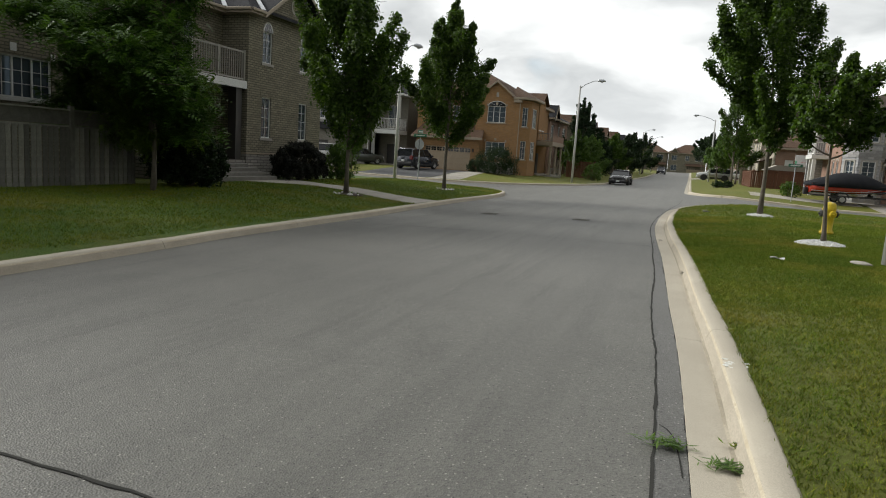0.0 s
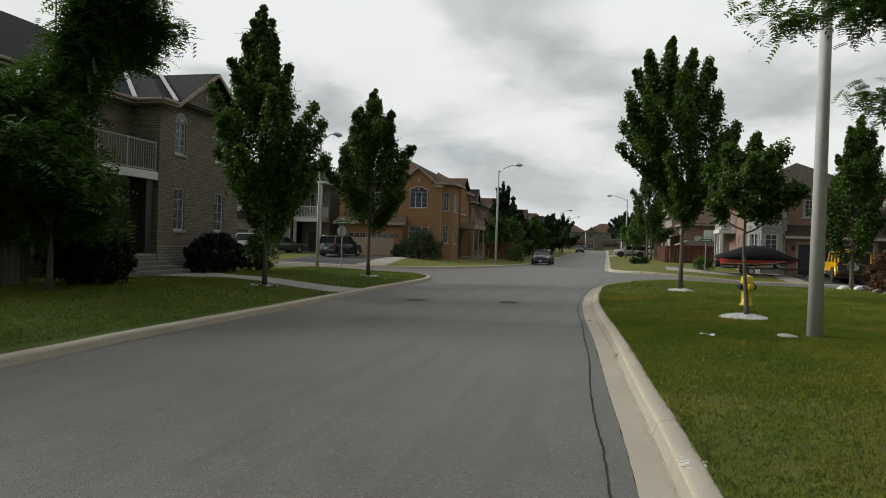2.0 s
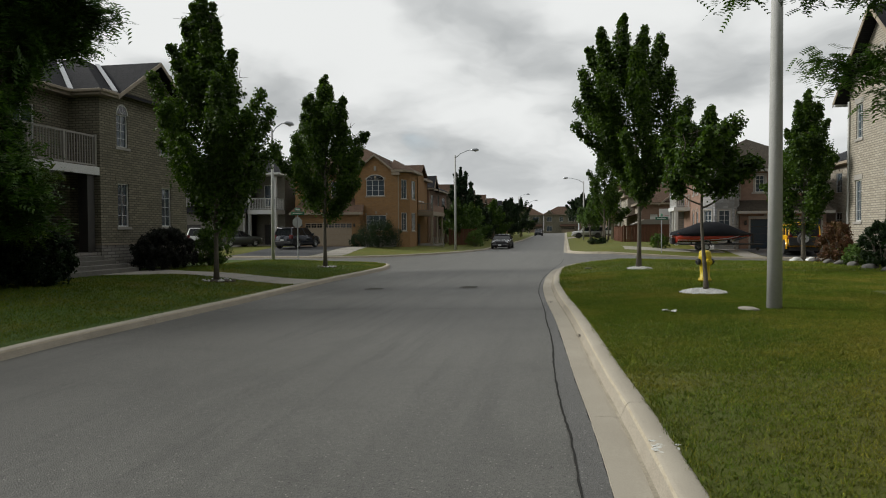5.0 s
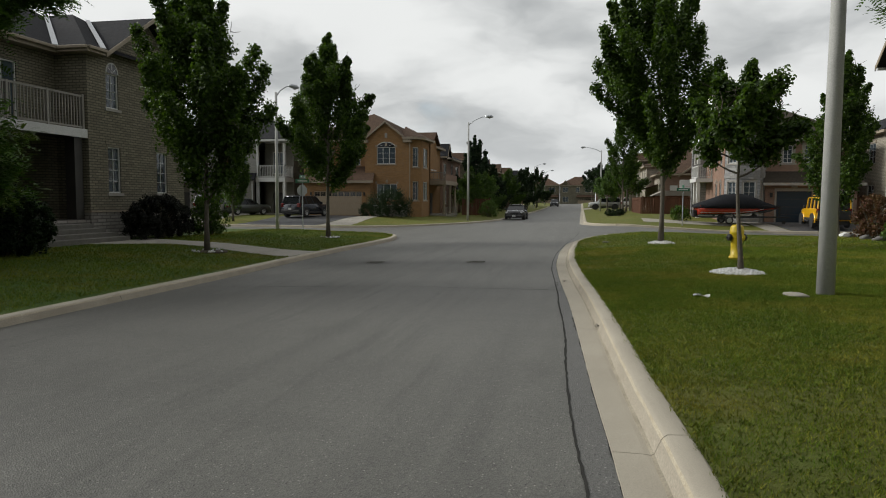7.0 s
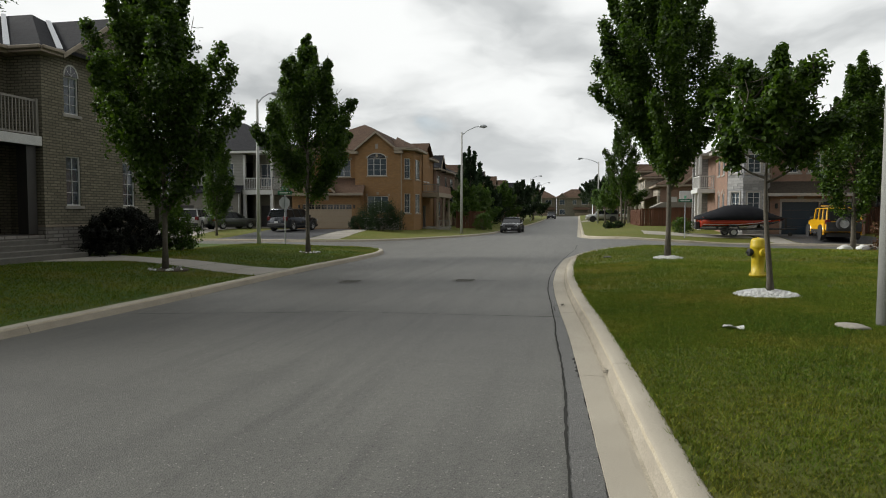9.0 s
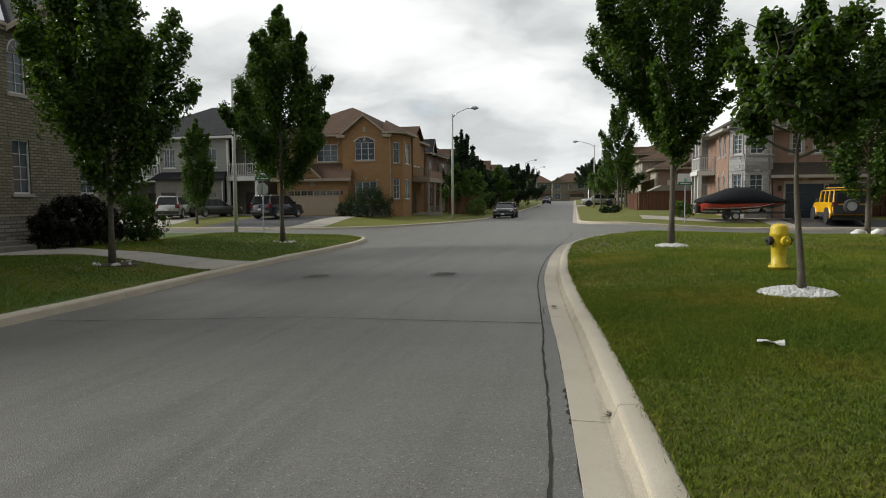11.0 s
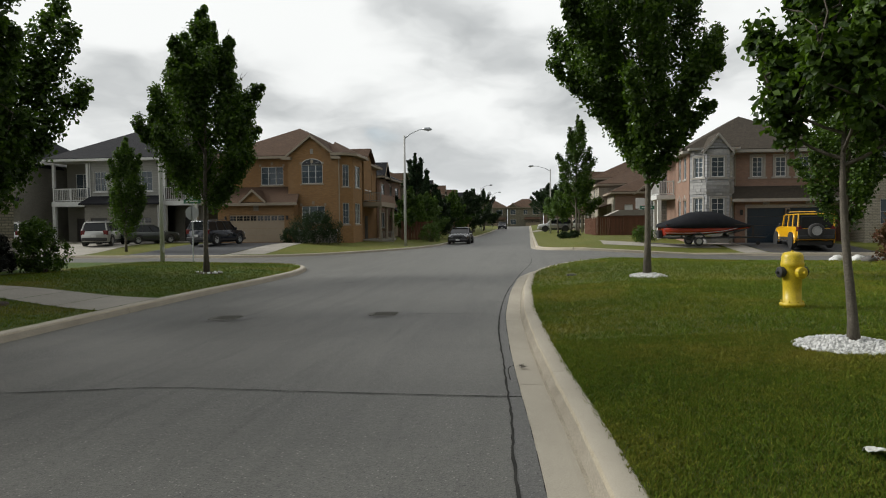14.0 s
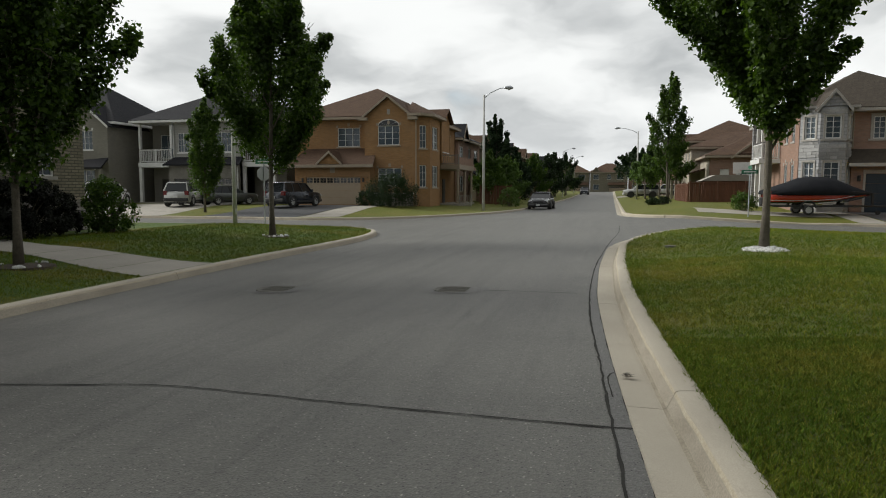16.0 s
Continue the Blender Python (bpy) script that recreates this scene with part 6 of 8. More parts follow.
bush("bush", "green garden shrub beside the boat", 7.3, 53.6, on("far_right", 7.3, 53.6), 0.9, 0.9, 1.0, 15, "leaf", 0.1, 1800)
for k, (bx, by) in enumerate(((2.9, 65.2), (3.6, 63.8))):
    bush("bush", "low clipped round shrub on the far verge", bx, by, on("far_right", bx, by), 0.6, 0.5, 0.55, 16 + k, "leaf_dark", 0.09, 1200)

# trees along the far street
rng = np.random.default_rng(5)
FAR_TREES = [(-9.6, 116, 7.0, 2.9, "leaf_dark"), (-9.4, 124, 7.6, 3.0, "leaf_dark"), (-10.0, 135, 8.0, 3.2, "leaf_dark"), (5.2, 111, 7.4, 2.6, "leaf_dark"), (3.4, 128, 8.0, 2.9, "leaf_dark"), (3.9, 140, 8.4, 3.0, "leaf_dark"), (-11.6, 76.5, 5.2, 1.9, "leaf"), (-10.6, 80.5, 5.0, 2.0, "leaf_light"), (-10.2, 86, 4.6, 2.0, "leaf_dark"), (-11.0, 93, 5.8, 2.2, "leaf_dark"), (-10.2, 101, 6.2, 2.3, "leaf"), (-11.4, 112, 6.6, 2.4, "leaf_dark"),
             (-12.5, 128, 7.4, 2.8, "leaf"), (-8.9, 146, 8.6, 3.4, "leaf_dark"), (-9.5, 158, 8.4, 3.0, "leaf"), (5.6, 99.5, 5.6, 2.3, "leaf"), (3.6, 92, 5.0, 1.9, "leaf_light"), (4.2, 118, 7.2, 2.4, "leaf_dark"), (2.6, 152, 8.2, 2.9, "leaf_dark"), (5.2, 80, 6.2, 1.9, "leaf")]
for k, (tx, ty, th, tw, tl) in enumerate(FAR_TREES):
    grow_tree("garden_tree", "rounded leafy tree beside the far street", tx, ty, on("far_left" if tx < 0 else "far_right", tx, ty), th, th * (0.16 if tx < 0 else 0.36), [tw * 0.7, tw, tw, tw * 0.8, tw * 0.5, 0.2], 200 + k, tl, size=0.22, clumps=64, per=80, trunk=0.11, limbs=7, group="far trees", rclump=(0.5, 0.85))
grow_tree("conifer_tree", "dark pointed conifer behind the brick house", -12.2, 84.0, on("far_left", -12.2, 84.0), 9.4, 0.6, [2.5, 2.7, 2.5, 2.1, 1.6, 1.0, 0.3], 301, "conifer", size=0.2, clumps=150, per=90, trunk=0.14, limbs=14, rclump=(0.4, 0.7))
bush("bush", "loose pale green shrub behind the parked sedan", -9.1, 73.0, on("far_left", -9.1, 73.0), 1.2, 1.1, 1.7, 31, "leaf_light", 0.13, 1800)

# ---- street furniture and small things ----
def lamp(label, x, y, z, height, reach, turn, thick=0.11, group="street lamps"):
    t = thing("street_lamp", label, "street lamp", x, y, z, turn, group)
    part("pole", tube(bmesh.new(), [(0, 0, -0.2), (0, 0, height * 0.5), (0, 0, height)], [thick, thick * 0.82, thick * 0.62], 16), "pole", t, "", True)
    part("hand_hole_cover", boxed(-0.05, 0.05, -thick - 0.006, -thick * 0.9, 0.5, 0.75, 0.004), "pole", t)
    part("bracket", tube(bmesh.new(), [(0, 0, height - 0.25), (reach * 0.3, 0, height + 0.12), (reach * 0.75, 0, height + 0.42), (reach, 0, height + 0.46)], [0.04, 0.035, 0.032, 0.03], 8), "galv", t, "", True)
    bm = bmesh.new()
    tube(bm, [(reach - 0.08, 0, height + 0.47), (reach + 0.1, 0, height + 0.48), (reach + 0.42, 0, height + 0.47), (reach + 0.62, 0, height + 0.44)], [0.06, 0.12, 0.14, 0.05], 10)
    head = part("lamp_head", bm, "galv", t, "", True)
    part("lens", lathe(bmesh.new(), [(0.05, -0.05), (0.11, -0.02), (0.12, 0.0)], 12, (reach + 0.32, 0, height + 0.35)), "clear_lamp", head, "clear lamp lens")
    return t


lamp("thick pale concrete street lamp pole on the corner lawn", 4.06, 14.4, on("near_right", 4.06, 14.4), 8.3, 2.2, 180, 0.13)
lamp("pale concrete street lamp at the brick house corner", -9.3, 61.0, on("far_left", -9.3, 61.0), 8.45, 1.5, 4)
lamp("pale concrete street lamp by the side street", -17.05, 39.8, on("near_left", -17.05, 39.8), 8.0, 1.0, 60)
lamp("distant pale concrete street lamp", -8.9, 139, on("far_left", -8.9, 139), 8.4, 1.6, 0)
lamp("distant pale concrete street lamp", -8.9, 178, on("far_left", -8.9, 178), 8.4, 1.6, 0)
lamp("distant pale concrete street lamp", 2.9, 98, on("far_right", 2.9, 98), 8.2, 2.2, 175)


def hydrant(x, y, z):
    t = thing("fire_hydrant", "bright yellow fire hydrant with a black side nozzle", "hydrant", x, y, z, 12)
    part("barrel", lathe(bmesh.new(), [(0.15, -0.14), (0.15, -0.002), (0.175, 0.0), (0.175, 0.045), (0.13, 0.06), (0.132, 0.3), (0.145, 0.55), (0.158, 0.60), (0.168, 0.62), (0.168, 0.66), (0.16, 0.68), (0.155, 0.76), (0.14, 0.80), (0.10, 0.825), (0.03, 0.835)], 28), "hydrant", t, "", True)
    part("bonnet_nut", lathe(bmesh.new(), [(0.025, 0.82), (0.022, 0.85)], 5), "hydrant", t)
    for k in range(8):
        a = k * math.pi / 4
        part("bolt", lathe(bmesh.new(), [(0.013, 0.06), (0.013, 0.085)], 6, (0.158 * math.cos(a), 0.158 * math.sin(a), 0)), "hydrant", t)
    for turn, mat, r in ((180, "black", 0.07), (0, "black", 0.07), (-80, "hydrant", 0.075)):
        nz = part("nozzle_cap", lathe(bmesh.new(), [(r * 0.95, 0.12), (r * 0.95, 0.15), (r * 1.2, 0.15), (r * 1.2, 0.215), (r * 0.9, 0.225), (r * 0.32, 0.23), (r * 0.32, 0.265)], 14), mat, t, "black nozzle cap" if mat == "black" else "")
        nz.matrix_basis = pose(0, 0, 0.52, 0, 90, turn)
    return t


hydrant(4.12, 20.85, on("near_right", 4.12, 20.85) + 0.03)


def stone_ring(x, y, z, r, n, label, seed):
    rng = random.Random(seed)
    t = thing("stone_ring", label, "stones", x, y, z, group="white stone rings")
    bm = bmesh.new()
    for _ in range(n):
        a, d = rng.uniform(0, 6.283), r * math.sqrt(rng.random()) * (1 + 0.08 * math.sin(7 * rng.random()))
        s = rng.uniform(0.011, 0.024)
        m = pose(d * math.cos(a), d * math.sin(a), 0.075 * (1 - (d / r) ** 2) + s * 0.3, rng.uniform(0, 180), rng.uniform(0, 180), rng.uniform(0, 360)) @ Matrix.Diagonal((s * 1.5, s, s * 0.75, 1))
        bmesh.ops.create_icosphere(bm, subdivisions=1, radius=1, matrix=m)
    tagged(part("gravel", bm, "pebble", t), kind="stuff")
    part("mound", lathe(bmesh.new(), [(r * 1.06, -0.06), (r * 0.97, 0.012), (r * 0.5, 0.055), (0.05, 0.075)], 24), "pebble", t)
    return t


stone_ring(3.45, 17.5, on("near_right", 3.45, 17.5), 0.5, 900, "ring of white marble chips round the young tree", 1)
stone_ring(3.07, 27.25, on("near_right", 3.07, 27.25), 0.45, 200, "flat ring of white stones round the maple", 2)


def mulch_ring(x, y, z, r, seed):
    rng = random.Random(seed)
    t = thing("mulch_ring", "dark mulch ring with a few pale stones round a tree", "mulch", x, y, z, group="mulch rings")
    part("soil", lathe(bmesh.new(), [(r * 1.05, -0.05), (r, 0.012), (r * 0.5, 0.04), (0.05, 0.05)], 26), "earth", t)
    for _ in range(16):
        a = rng.uniform(0, 6.283)
        s = rng.uniform(0.03, 0.06)
        bm = bmesh.new()
        bmesh.ops.create_icosphere(bm, subdivisions=1, radius=1, matrix=pose(r * 0.9 * math.cos(a), r * 0.9 * math.sin(a), 0.03, rng.uniform(0, 90), 0, rng.uniform(0, 360)) @ Matrix.Diagonal((s * 1.4, s, s * 0.7, 1)))
        part("stone", bm, "pebble", t)


mulch_ring(-11.07, 22.3, on("near_left", -11.07, 22.3), 0.55, 3)
mulch_ring(-10.6, 31.4, on("near_left", -10.6, 31.4), 0.45, 4)


def rock(x, y, z, sx, sy, sz, seed, label="rounded grey border rock", group="border rocks", mat="rock"):
    bm = bmesh.new()
    bmesh.ops.create_icosphere(bm, subdivisions=3, radius=1)
    for v in bm.verts:
        k = 1 + 0.22 * noise.noise(v.co * 1.3 + Vector((seed * 3.1, 0, 0))) + 0.08 * noise.noise(v.co * 4 + Vector((seed, 5, 0)))
        v.co = Vector((v.co.x * sx * k, v.co.y * sy * k, v.co.z * sz * k))
    ob = part("rock", bm, mat, None, "", True)
    ob.matrix_basis = pose(x, y, z, 0, 0, seed * 37)
    return tagged(ob, label, "rock", group)


rock(3.55, 14.1, on("near_right", 3.55, 14.1) + 0.02, 0.2, 0.12, 0.045, 3.3, "flat pale stone lying in the lawn", "lawn stones", "concrete")
for k, (x, y) in enumerate(((11.2, 33.6), (11.15, 31.9), (11.3, 29.9), (11.2, 28.2), (11.1, 26.3), (11.25, 30.9))):
    rock(x, y, on("near_right", x, y) + 0.03, 0.26, 0.2, 0.15, 5 + k)
for k, (x, y) in enumerate(((11.0, 35.4), (11.6, 35.3), (11.9, 35.8))):
    rock(x, y, on("near_right", x, y) + 0.06, 0.3, 0.22, 0.18, 15 + k, "whitewashed rock at the foot of a tree", "white rocks", "pebble")

# litter on the lawn
bm = bmesh.new()
bmesh.ops.create_grid(bm, x_segments=14, y_segments=8, size=0.5)
for v in bm.verts:
    x, y = v.co.x * 0.25, v.co.y * 0.12
    v.co = Vector((x, y, 0.04 + 0.04 * noise.noise((x * 9, y * 9, 2.2)) + 0.02 * noise.noise((x * 26, y * 26, 1.0))))
bmesh.ops.solidify(bm, geom=bm.faces[:], thickness=0.004)
tagged(part("litter", bm, "paper"), "crumpled piece of white paper litter on the lawn", "litter").matrix_basis = pose(2.21, 14.15, on("near_right", 2.21, 14.15) - 0.012, 0, 0, -8)


# fences
def fence(label, x, y, z, turn, length, height, mat, post_gap=2.3, board=0.14, top_panel=0.0, group=""):
    """Posts, rails and upright boards along local x."""
    t = thing("fence", label, "fence", x, y, z, turn, group)
    n = max(1, round(length / post_gap))
    low = new_board(board - (0.03 if top_panel else 0.012), height - top_panel - 0.12, mat)
    for k in range(n + 1):
        px = length * k / n
        p = part("post", boxed(px - 0.065, px + 0.065, -0.065, 0.065, -0.2, height + 0.08, 0.008), mat, t)
        part("post_cap", boxed(px - 0.08, px + 0.08, -0.08, 0.08, height + 0.082, height + 0.115, 0.008), mat, p)
    for k in range(n):
        a, b = length * k / n + 0.066, length * (k + 1) / n - 0.066
        for zz in (0.12, height - top_panel - 0.06):
            part("rail", boxed(a, b, -0.02, 0.02, zz - 0.045, zz + 0.045), mat, t)
        part("cap_rail", boxed(a, b, -0.075, 0.075, height - 0.03, height + 0.012, 0.004), mat, t)
        if top_panel:
            part("top_panel", boxed(a, b, -0.012, 0.012, height - top_panel, height - 0.032), mat, t)
        m = int((b - a) / board)
        for i in range(m):
            o = new("board", low)
            o.parent = t
            side = -0.034 if i % 2 else 0.034
            o.matrix_basis = pose(a + (i + 0.5) * (b - a) / m, side if not top_panel else -0.034, 0.06, 0, 0.5 * math.sin(i * 3.7 + k), 0)
    return t


def new_board(w, h, mat):
    bm = boxed(-w / 2, w / 2, -0.011, 0.011, 0, h)
    me = bpy.data.meshes.new("board")
    bm.to_mesh(me)
    bm.free()
    me.materials.append(MAT[mat])
    return me


fence("weathered grey wooden board fence with a flat top panel", -16.0, 8.17, on("near_left", -16, 12) - 0.05, 90, 9.0, 2.18, "fence_grey", 2.25, 0.17, 0.42)
fence("weathered grey wooden board fence beside the corner lawn", 7.25, 17.15, on("near_right", 7.2, 15) - 0.03, -90, 14.0, 1.95, "fence_grey", 2.33, 0.14, 0.25)
fence("weathered grey wooden board fence towards the cream house", 7.42, 17.15, on("near_right", 9, 17) - 0.03, 0, 4.6, 1.95, "fence_grey", 2.0, 0.14, 0.25)
fence("red-brown stained wooden garden fence", 6.0, 69.0, on("far_right", 6, 69) - 0.3, 0, 6.2, 1.85, "fence_red", 2.1, 0.14)
fence("red-brown stained wooden garden fence", 5.85, 69.1, on("far_right", 6.5, 72) - 0.3, 90, 11.0, 1.75, "fence_red", 2.2, 0.14)
fence("dark brown wooden fence between the stone house and its neighbour", 19.1, 57.4, on("far_right", 19.8, 57.4) - 0.05, 0, 1.85, 1.9, "fence_red", 0.92, 0.14)
fence("red-brown wooden fence behind the brick house", -12.4, 76.0, on("far_left", -12, 76) - 0.05, 0, 3.0, 1.8, "fence_red", 1.5, 0.14)


def shed(x, y, z):
    t = thing("garden_shed", "low garden shed with a pale roof behind the wooden fence", "shed", x, y, z)
    part("body", boxed(-2.0, 2.0, -1.3, 1.3, 0, 1.75), "fence_red", t)
    part("roof", prism(bmesh.new(), [(-2.3, 1.7), (2.3, 1.7), (1.2, 2.2), (-1.2, 2.2)], -1.5, 1.5), "concrete", t)
    return t


shed(9.3, 72.5, on("far_right", 9.3, 72.5))


# signs
def sign_post(label, x, y, z, turn, height, kind, stop=False):
    t = thing("street_sign", label, "street sign", x, y, z, turn)
    part("post", tube(bmesh.new(), [(0, 0, -0.2), (0, 0, height)], [0.03, 0.03], 8), "galv", t)
    if kind == "name":
        for k, a in enumerate((0, 90)):
            s = part("name_plate", boxed(-0.42, 0.42, -0.006, 0.006, 0, 0.2, 0.004), "sign_green", t, "green street name plate")
            s.matrix_basis = pose(0, 0, height + 0.02 + 0.23 * k, 0, 0, a)
            part("lettering_bar", boxed(-0.3, 0.3, -0.009, -0.0065, 0.07, 0.13), "white", s)
    if stop:
        rim = [(0.33 * math.cos(math.pi * (k + 0.5) / 4), 0.33 * math.sin(math.pi * (k + 0.5) / 4)) for k in range(8)]
        part("stop_plate", prism(bmesh.new(), rim, 0.034, 0.04), "galv", t, "bare grey back of an octagonal plate").matrix_basis = pose(0, 0, height - 0.42, 0, 0, 50)
    return t


sign_post("green street name signs above a stop sign post", -15.3, 39.4, on("near_left", -15.3, 39.4), 0, 2.75, "name", True)


sign_post("green street name signs on a thin steel post", 7.05, 51.0, on("far_right", 7.05, 51.0), 0, 2.3, "name")

t = thing("basketball_hoop", "white basketball board on a dark pole behind the fence", "basketball hoop", 10.6, 73.6, on("far_right", 10.6, 73.6), 0)
part("pole", tube(bmesh.new(), [(0, 0.5, -0.1), (0, 0.5, 2.6), (0, 0.1, 3.0)], [0.06, 0.06, 0.05], 8), "black", t)
part("backboard", boxed(-0.75, 0.75, 0.0, 0.05, 2.35, 3.3, 0.01), "white", t, "white backboard")
part("hoop", tube(bmesh.new(), [(0.23 * math.cos(a), -0.28 + 0.23 * math.sin(a), 2.6) for a in np.linspace(0, 6.2832, 17)], [0.012] * 17, 6), "sign_red", t, "red hoop")

# ---- paths and driveways ----
def paved(name, label, side, corners, mat, lift=0.012, category="driveway", bays=1):
    """A paved quad between two edges (a to b, d to c), laid in bays with joints."""
    t = tagged(thing(name, label, category), kind="structure")
    a, b, c, d = (np.array(p, float) for p in corners)
    for k in range(bays):
        bm = bmesh.new()
        u0, u1 = k / bays + (0.004 if k else 0), (k + 1) / bays
        n = 6
        rows = []
        for i in range(n + 1):
            u = u0 + (u1 - u0) * i / n
            p, q = a + (b - a) * u, d + (c - d) * u
            rows.append([bm.verts.new((*(p + (q - p) * j / 4), max(lawn_z(side, *(p + (q - p) * j / 4)) + lift, -9))) for j in range(5)])
        for r, s in zip(rows, rows[1:]):
            for j in range(4):
                bm.faces.new((r[j], r[j + 1], s[j + 1], s[j]))
        part("slab", bm, mat, t)
    return t


paved("path", "pale concrete garden path with cast joints", "near_left", [(-8.36, 22.25), (-13.6, 24.05), (-13.6, 25.55), (-8.4, 24.5)], "concrete", 0.014, "path", 4)
paved("path", "pale concrete path before the porch steps", "near_left", [(-13.6, 24.05), (-16.3, 23.0), (-16.3, 26.8), (-13.6, 25.55)], "concrete", 0.014, "path", 2)
paved("path", "pale concrete pavement beside the side street", "near_left", [(-75, 38.6), (-19.2, 38.6), (-19.2, 40.1), (-75, 40.1)], "concrete", 0.012, "path", 20)
paved("driveway", "dark asphalt driveway of the brick house", "far_left", [(-24.6, 48.45), (-24.6, 61.1), (-18.4, 61.1), (-18.4, 48.55)], "drive", 0.014)
paved("path", "pale concrete walk beside the dark driveway", "far_left", [(-18.3, 48.7), (-18.3, 61.2), (-17.0, 60.6), (-16.0, 49.6)], "concrete", 0.013, "path", 6)
paved("driveway", "grey concrete driveway of the grey house", "far_left", [(-38.5, 48.42), (-36.8, 62), (-29.6, 62), (-27.6, 48.42)], "concrete", 0.014, "driveway", 4)
paved("driveway", "grey concrete driveway of the grey brick house", "far_left", [(-55.5, 48.42), (-53, 62), (-47.5, 62), (-45.5, 48.42)], "concrete", 0.014, "driveway", 4)
paved("driveway", "dark asphalt driveway of the stone house", "far_right", [(13.7, 49.65), (12.6, 55.7), (18.4, 55.7), (19.4, 49.65)], "drive", 0.014)
paved("path", "pale concrete walk along the dark driveway", "far_right", [(12.2, 49.7), (11.2, 55.5), (12.5, 55.5), (13.6, 49.7)], "concrete", 0.014, "path", 4)
paved("path", "pale concrete pad under the boat trailer", "far_right", [(4.6, 51.8), (4.6, 54.6), (11.1, 54.6), (11.5, 51.8)], "concrete", 0.012, "path", 3)
paved("driveway", "grey driveway of a far house", "far_right", [(0.8, 122), (12, 122), (12, 134), (0.8, 134)], "concrete", 0.014)

# ---- road details ----
def crack(label, pts, half, mat="tar", seed=0, lift=0.008):
    rng = random.Random(seed)
    line = spline(pts, 0.12)
    line = [p + np.array([rng.uniform(-1, 1), rng.uniform(-1, 1)]) * half * 0.5 for p in line]
    wid = [half * (0.55 + 1.3 * abs(noise.noise((i * 0.21, seed, 0))) + 0.25 * rng.random()) for i in range(len(line))]
    return tagged(part("crack", strip(bmesh.new(), line, lambda i: wid[i], road_z, lift), mat), label, "crack", kind="structure")


SEAM = [(0.62, 0), (0.52, 4.0), (0.46, 5.8), (0.405, 7.0), (0.34, 7.8), (0.275, 8.8), (0.215, 10.1), (0.165, 11.8), (0.09, 13.1), (0.0, 14.4), (-0.045, 15.5), (-0.15, 17.1), (-0.21, 18), (-0.34, 19.9), (-0.42, 22), (-0.43, 24.5), (-0.4, 26.5), (-0.33, 28.2), (-0.25, 30.2), (-0.1, 33), (0.15, 37), (0.26, 42)]
seam_line = np.array(spline(SEAM, 0.3))
gutter = np.array([p for p in np.array(spline(KERB["near_right"], 0.3)) if 0 < p[1] < 33])[::-1] - [0.515, 0]
mid, half = [], []
for y in np.arange(0.3, 32.5, 0.3):
    a, b = np.interp(y, seam_line[:, 1], seam_line[:, 0]), np.interp(y, gutter[:, 1], gutter[:, 0])
    mid.append(np.array([(a + b) / 2, y]))
    half.append(max(0.01, abs(b - a) / 2))
tagged(part("asphalt_strip", strip(bmesh.new(), mid, lambda i: half[i], road_z, 0.004), "crackedge"), "darker patched asphalt strip beside the gutter", "road strip", kind="structure")
crack("dark sealed seam along the edge of the asphalt", SEAM, 0.012, seed=1)
edge = [p for p in np.array(spline(KERB["near_right"], 0.3)) if -3 < p[1] < 36 and p[0] < 2.5]
edge2 = [p + np.array([-0.512, 0.0]) for p in edge]
crack("ragged dark gap between asphalt and gutter", edge2, 0.011, seed=2)
crack("dark sealed crack across the street", [(-7.7, 16.05), (-6.6, 16.12), (-5.4, 16.27), (-4.6, 16.4), (-3.7, 16.54), (-2.2, 16.39), (-1.45, 16.32), (-0.1, 16.23), (0.1, 16.24)], 0.011, seed=3)
crack("dark sealed crack across the street", [(-7.6, 3.0), (-5, 2.95), (-2.9, 2.92), (-1.8, 2.89), (0.3, 2.8)], 0.013, seed=4)
crack("thin dark crack across half the street", [(-2.2, 22.25), (-1.2, 22.2), (-0.6, 22.1)], 0.011, seed=5)
crack("short dark crack beside the seam", [(0.0, 17.5), (-0.08, 17.6), (-0.13, 17.45), (-0.11, 17.1), (-0.09, 16.9)], 0.008, seed=6)
crack("thin dark crack by the gutter", [(0.68, 4.3), (0.62, 4.9), (0.52, 5.1)], 0.006, seed=7)
for k, dy in enumerate((0.0, 0.22, 0.4, 0.62, 0.8)):
    crack("broken dark asphalt edge by the gutter", [(0.335 - 0.06 * dy, 12.1 + dy), (0.30 - 0.06 * dy, 12.18 + dy), (0.325 - 0.06 * dy, 12.28 + dy)], 0.02, "tar", 40 + k, 0.007)
for k, (x, y, w) in enumerate(((-2.6, 30.0, 0.1), (-5.4, 29.6, 0.1))):
    crack("short dark scar in the asphalt", [(x, y), (x + 0.15, y + 0.03), (x + 0.3, y - 0.02)], w * 0.28, "tar", 20 + k, 0.007)
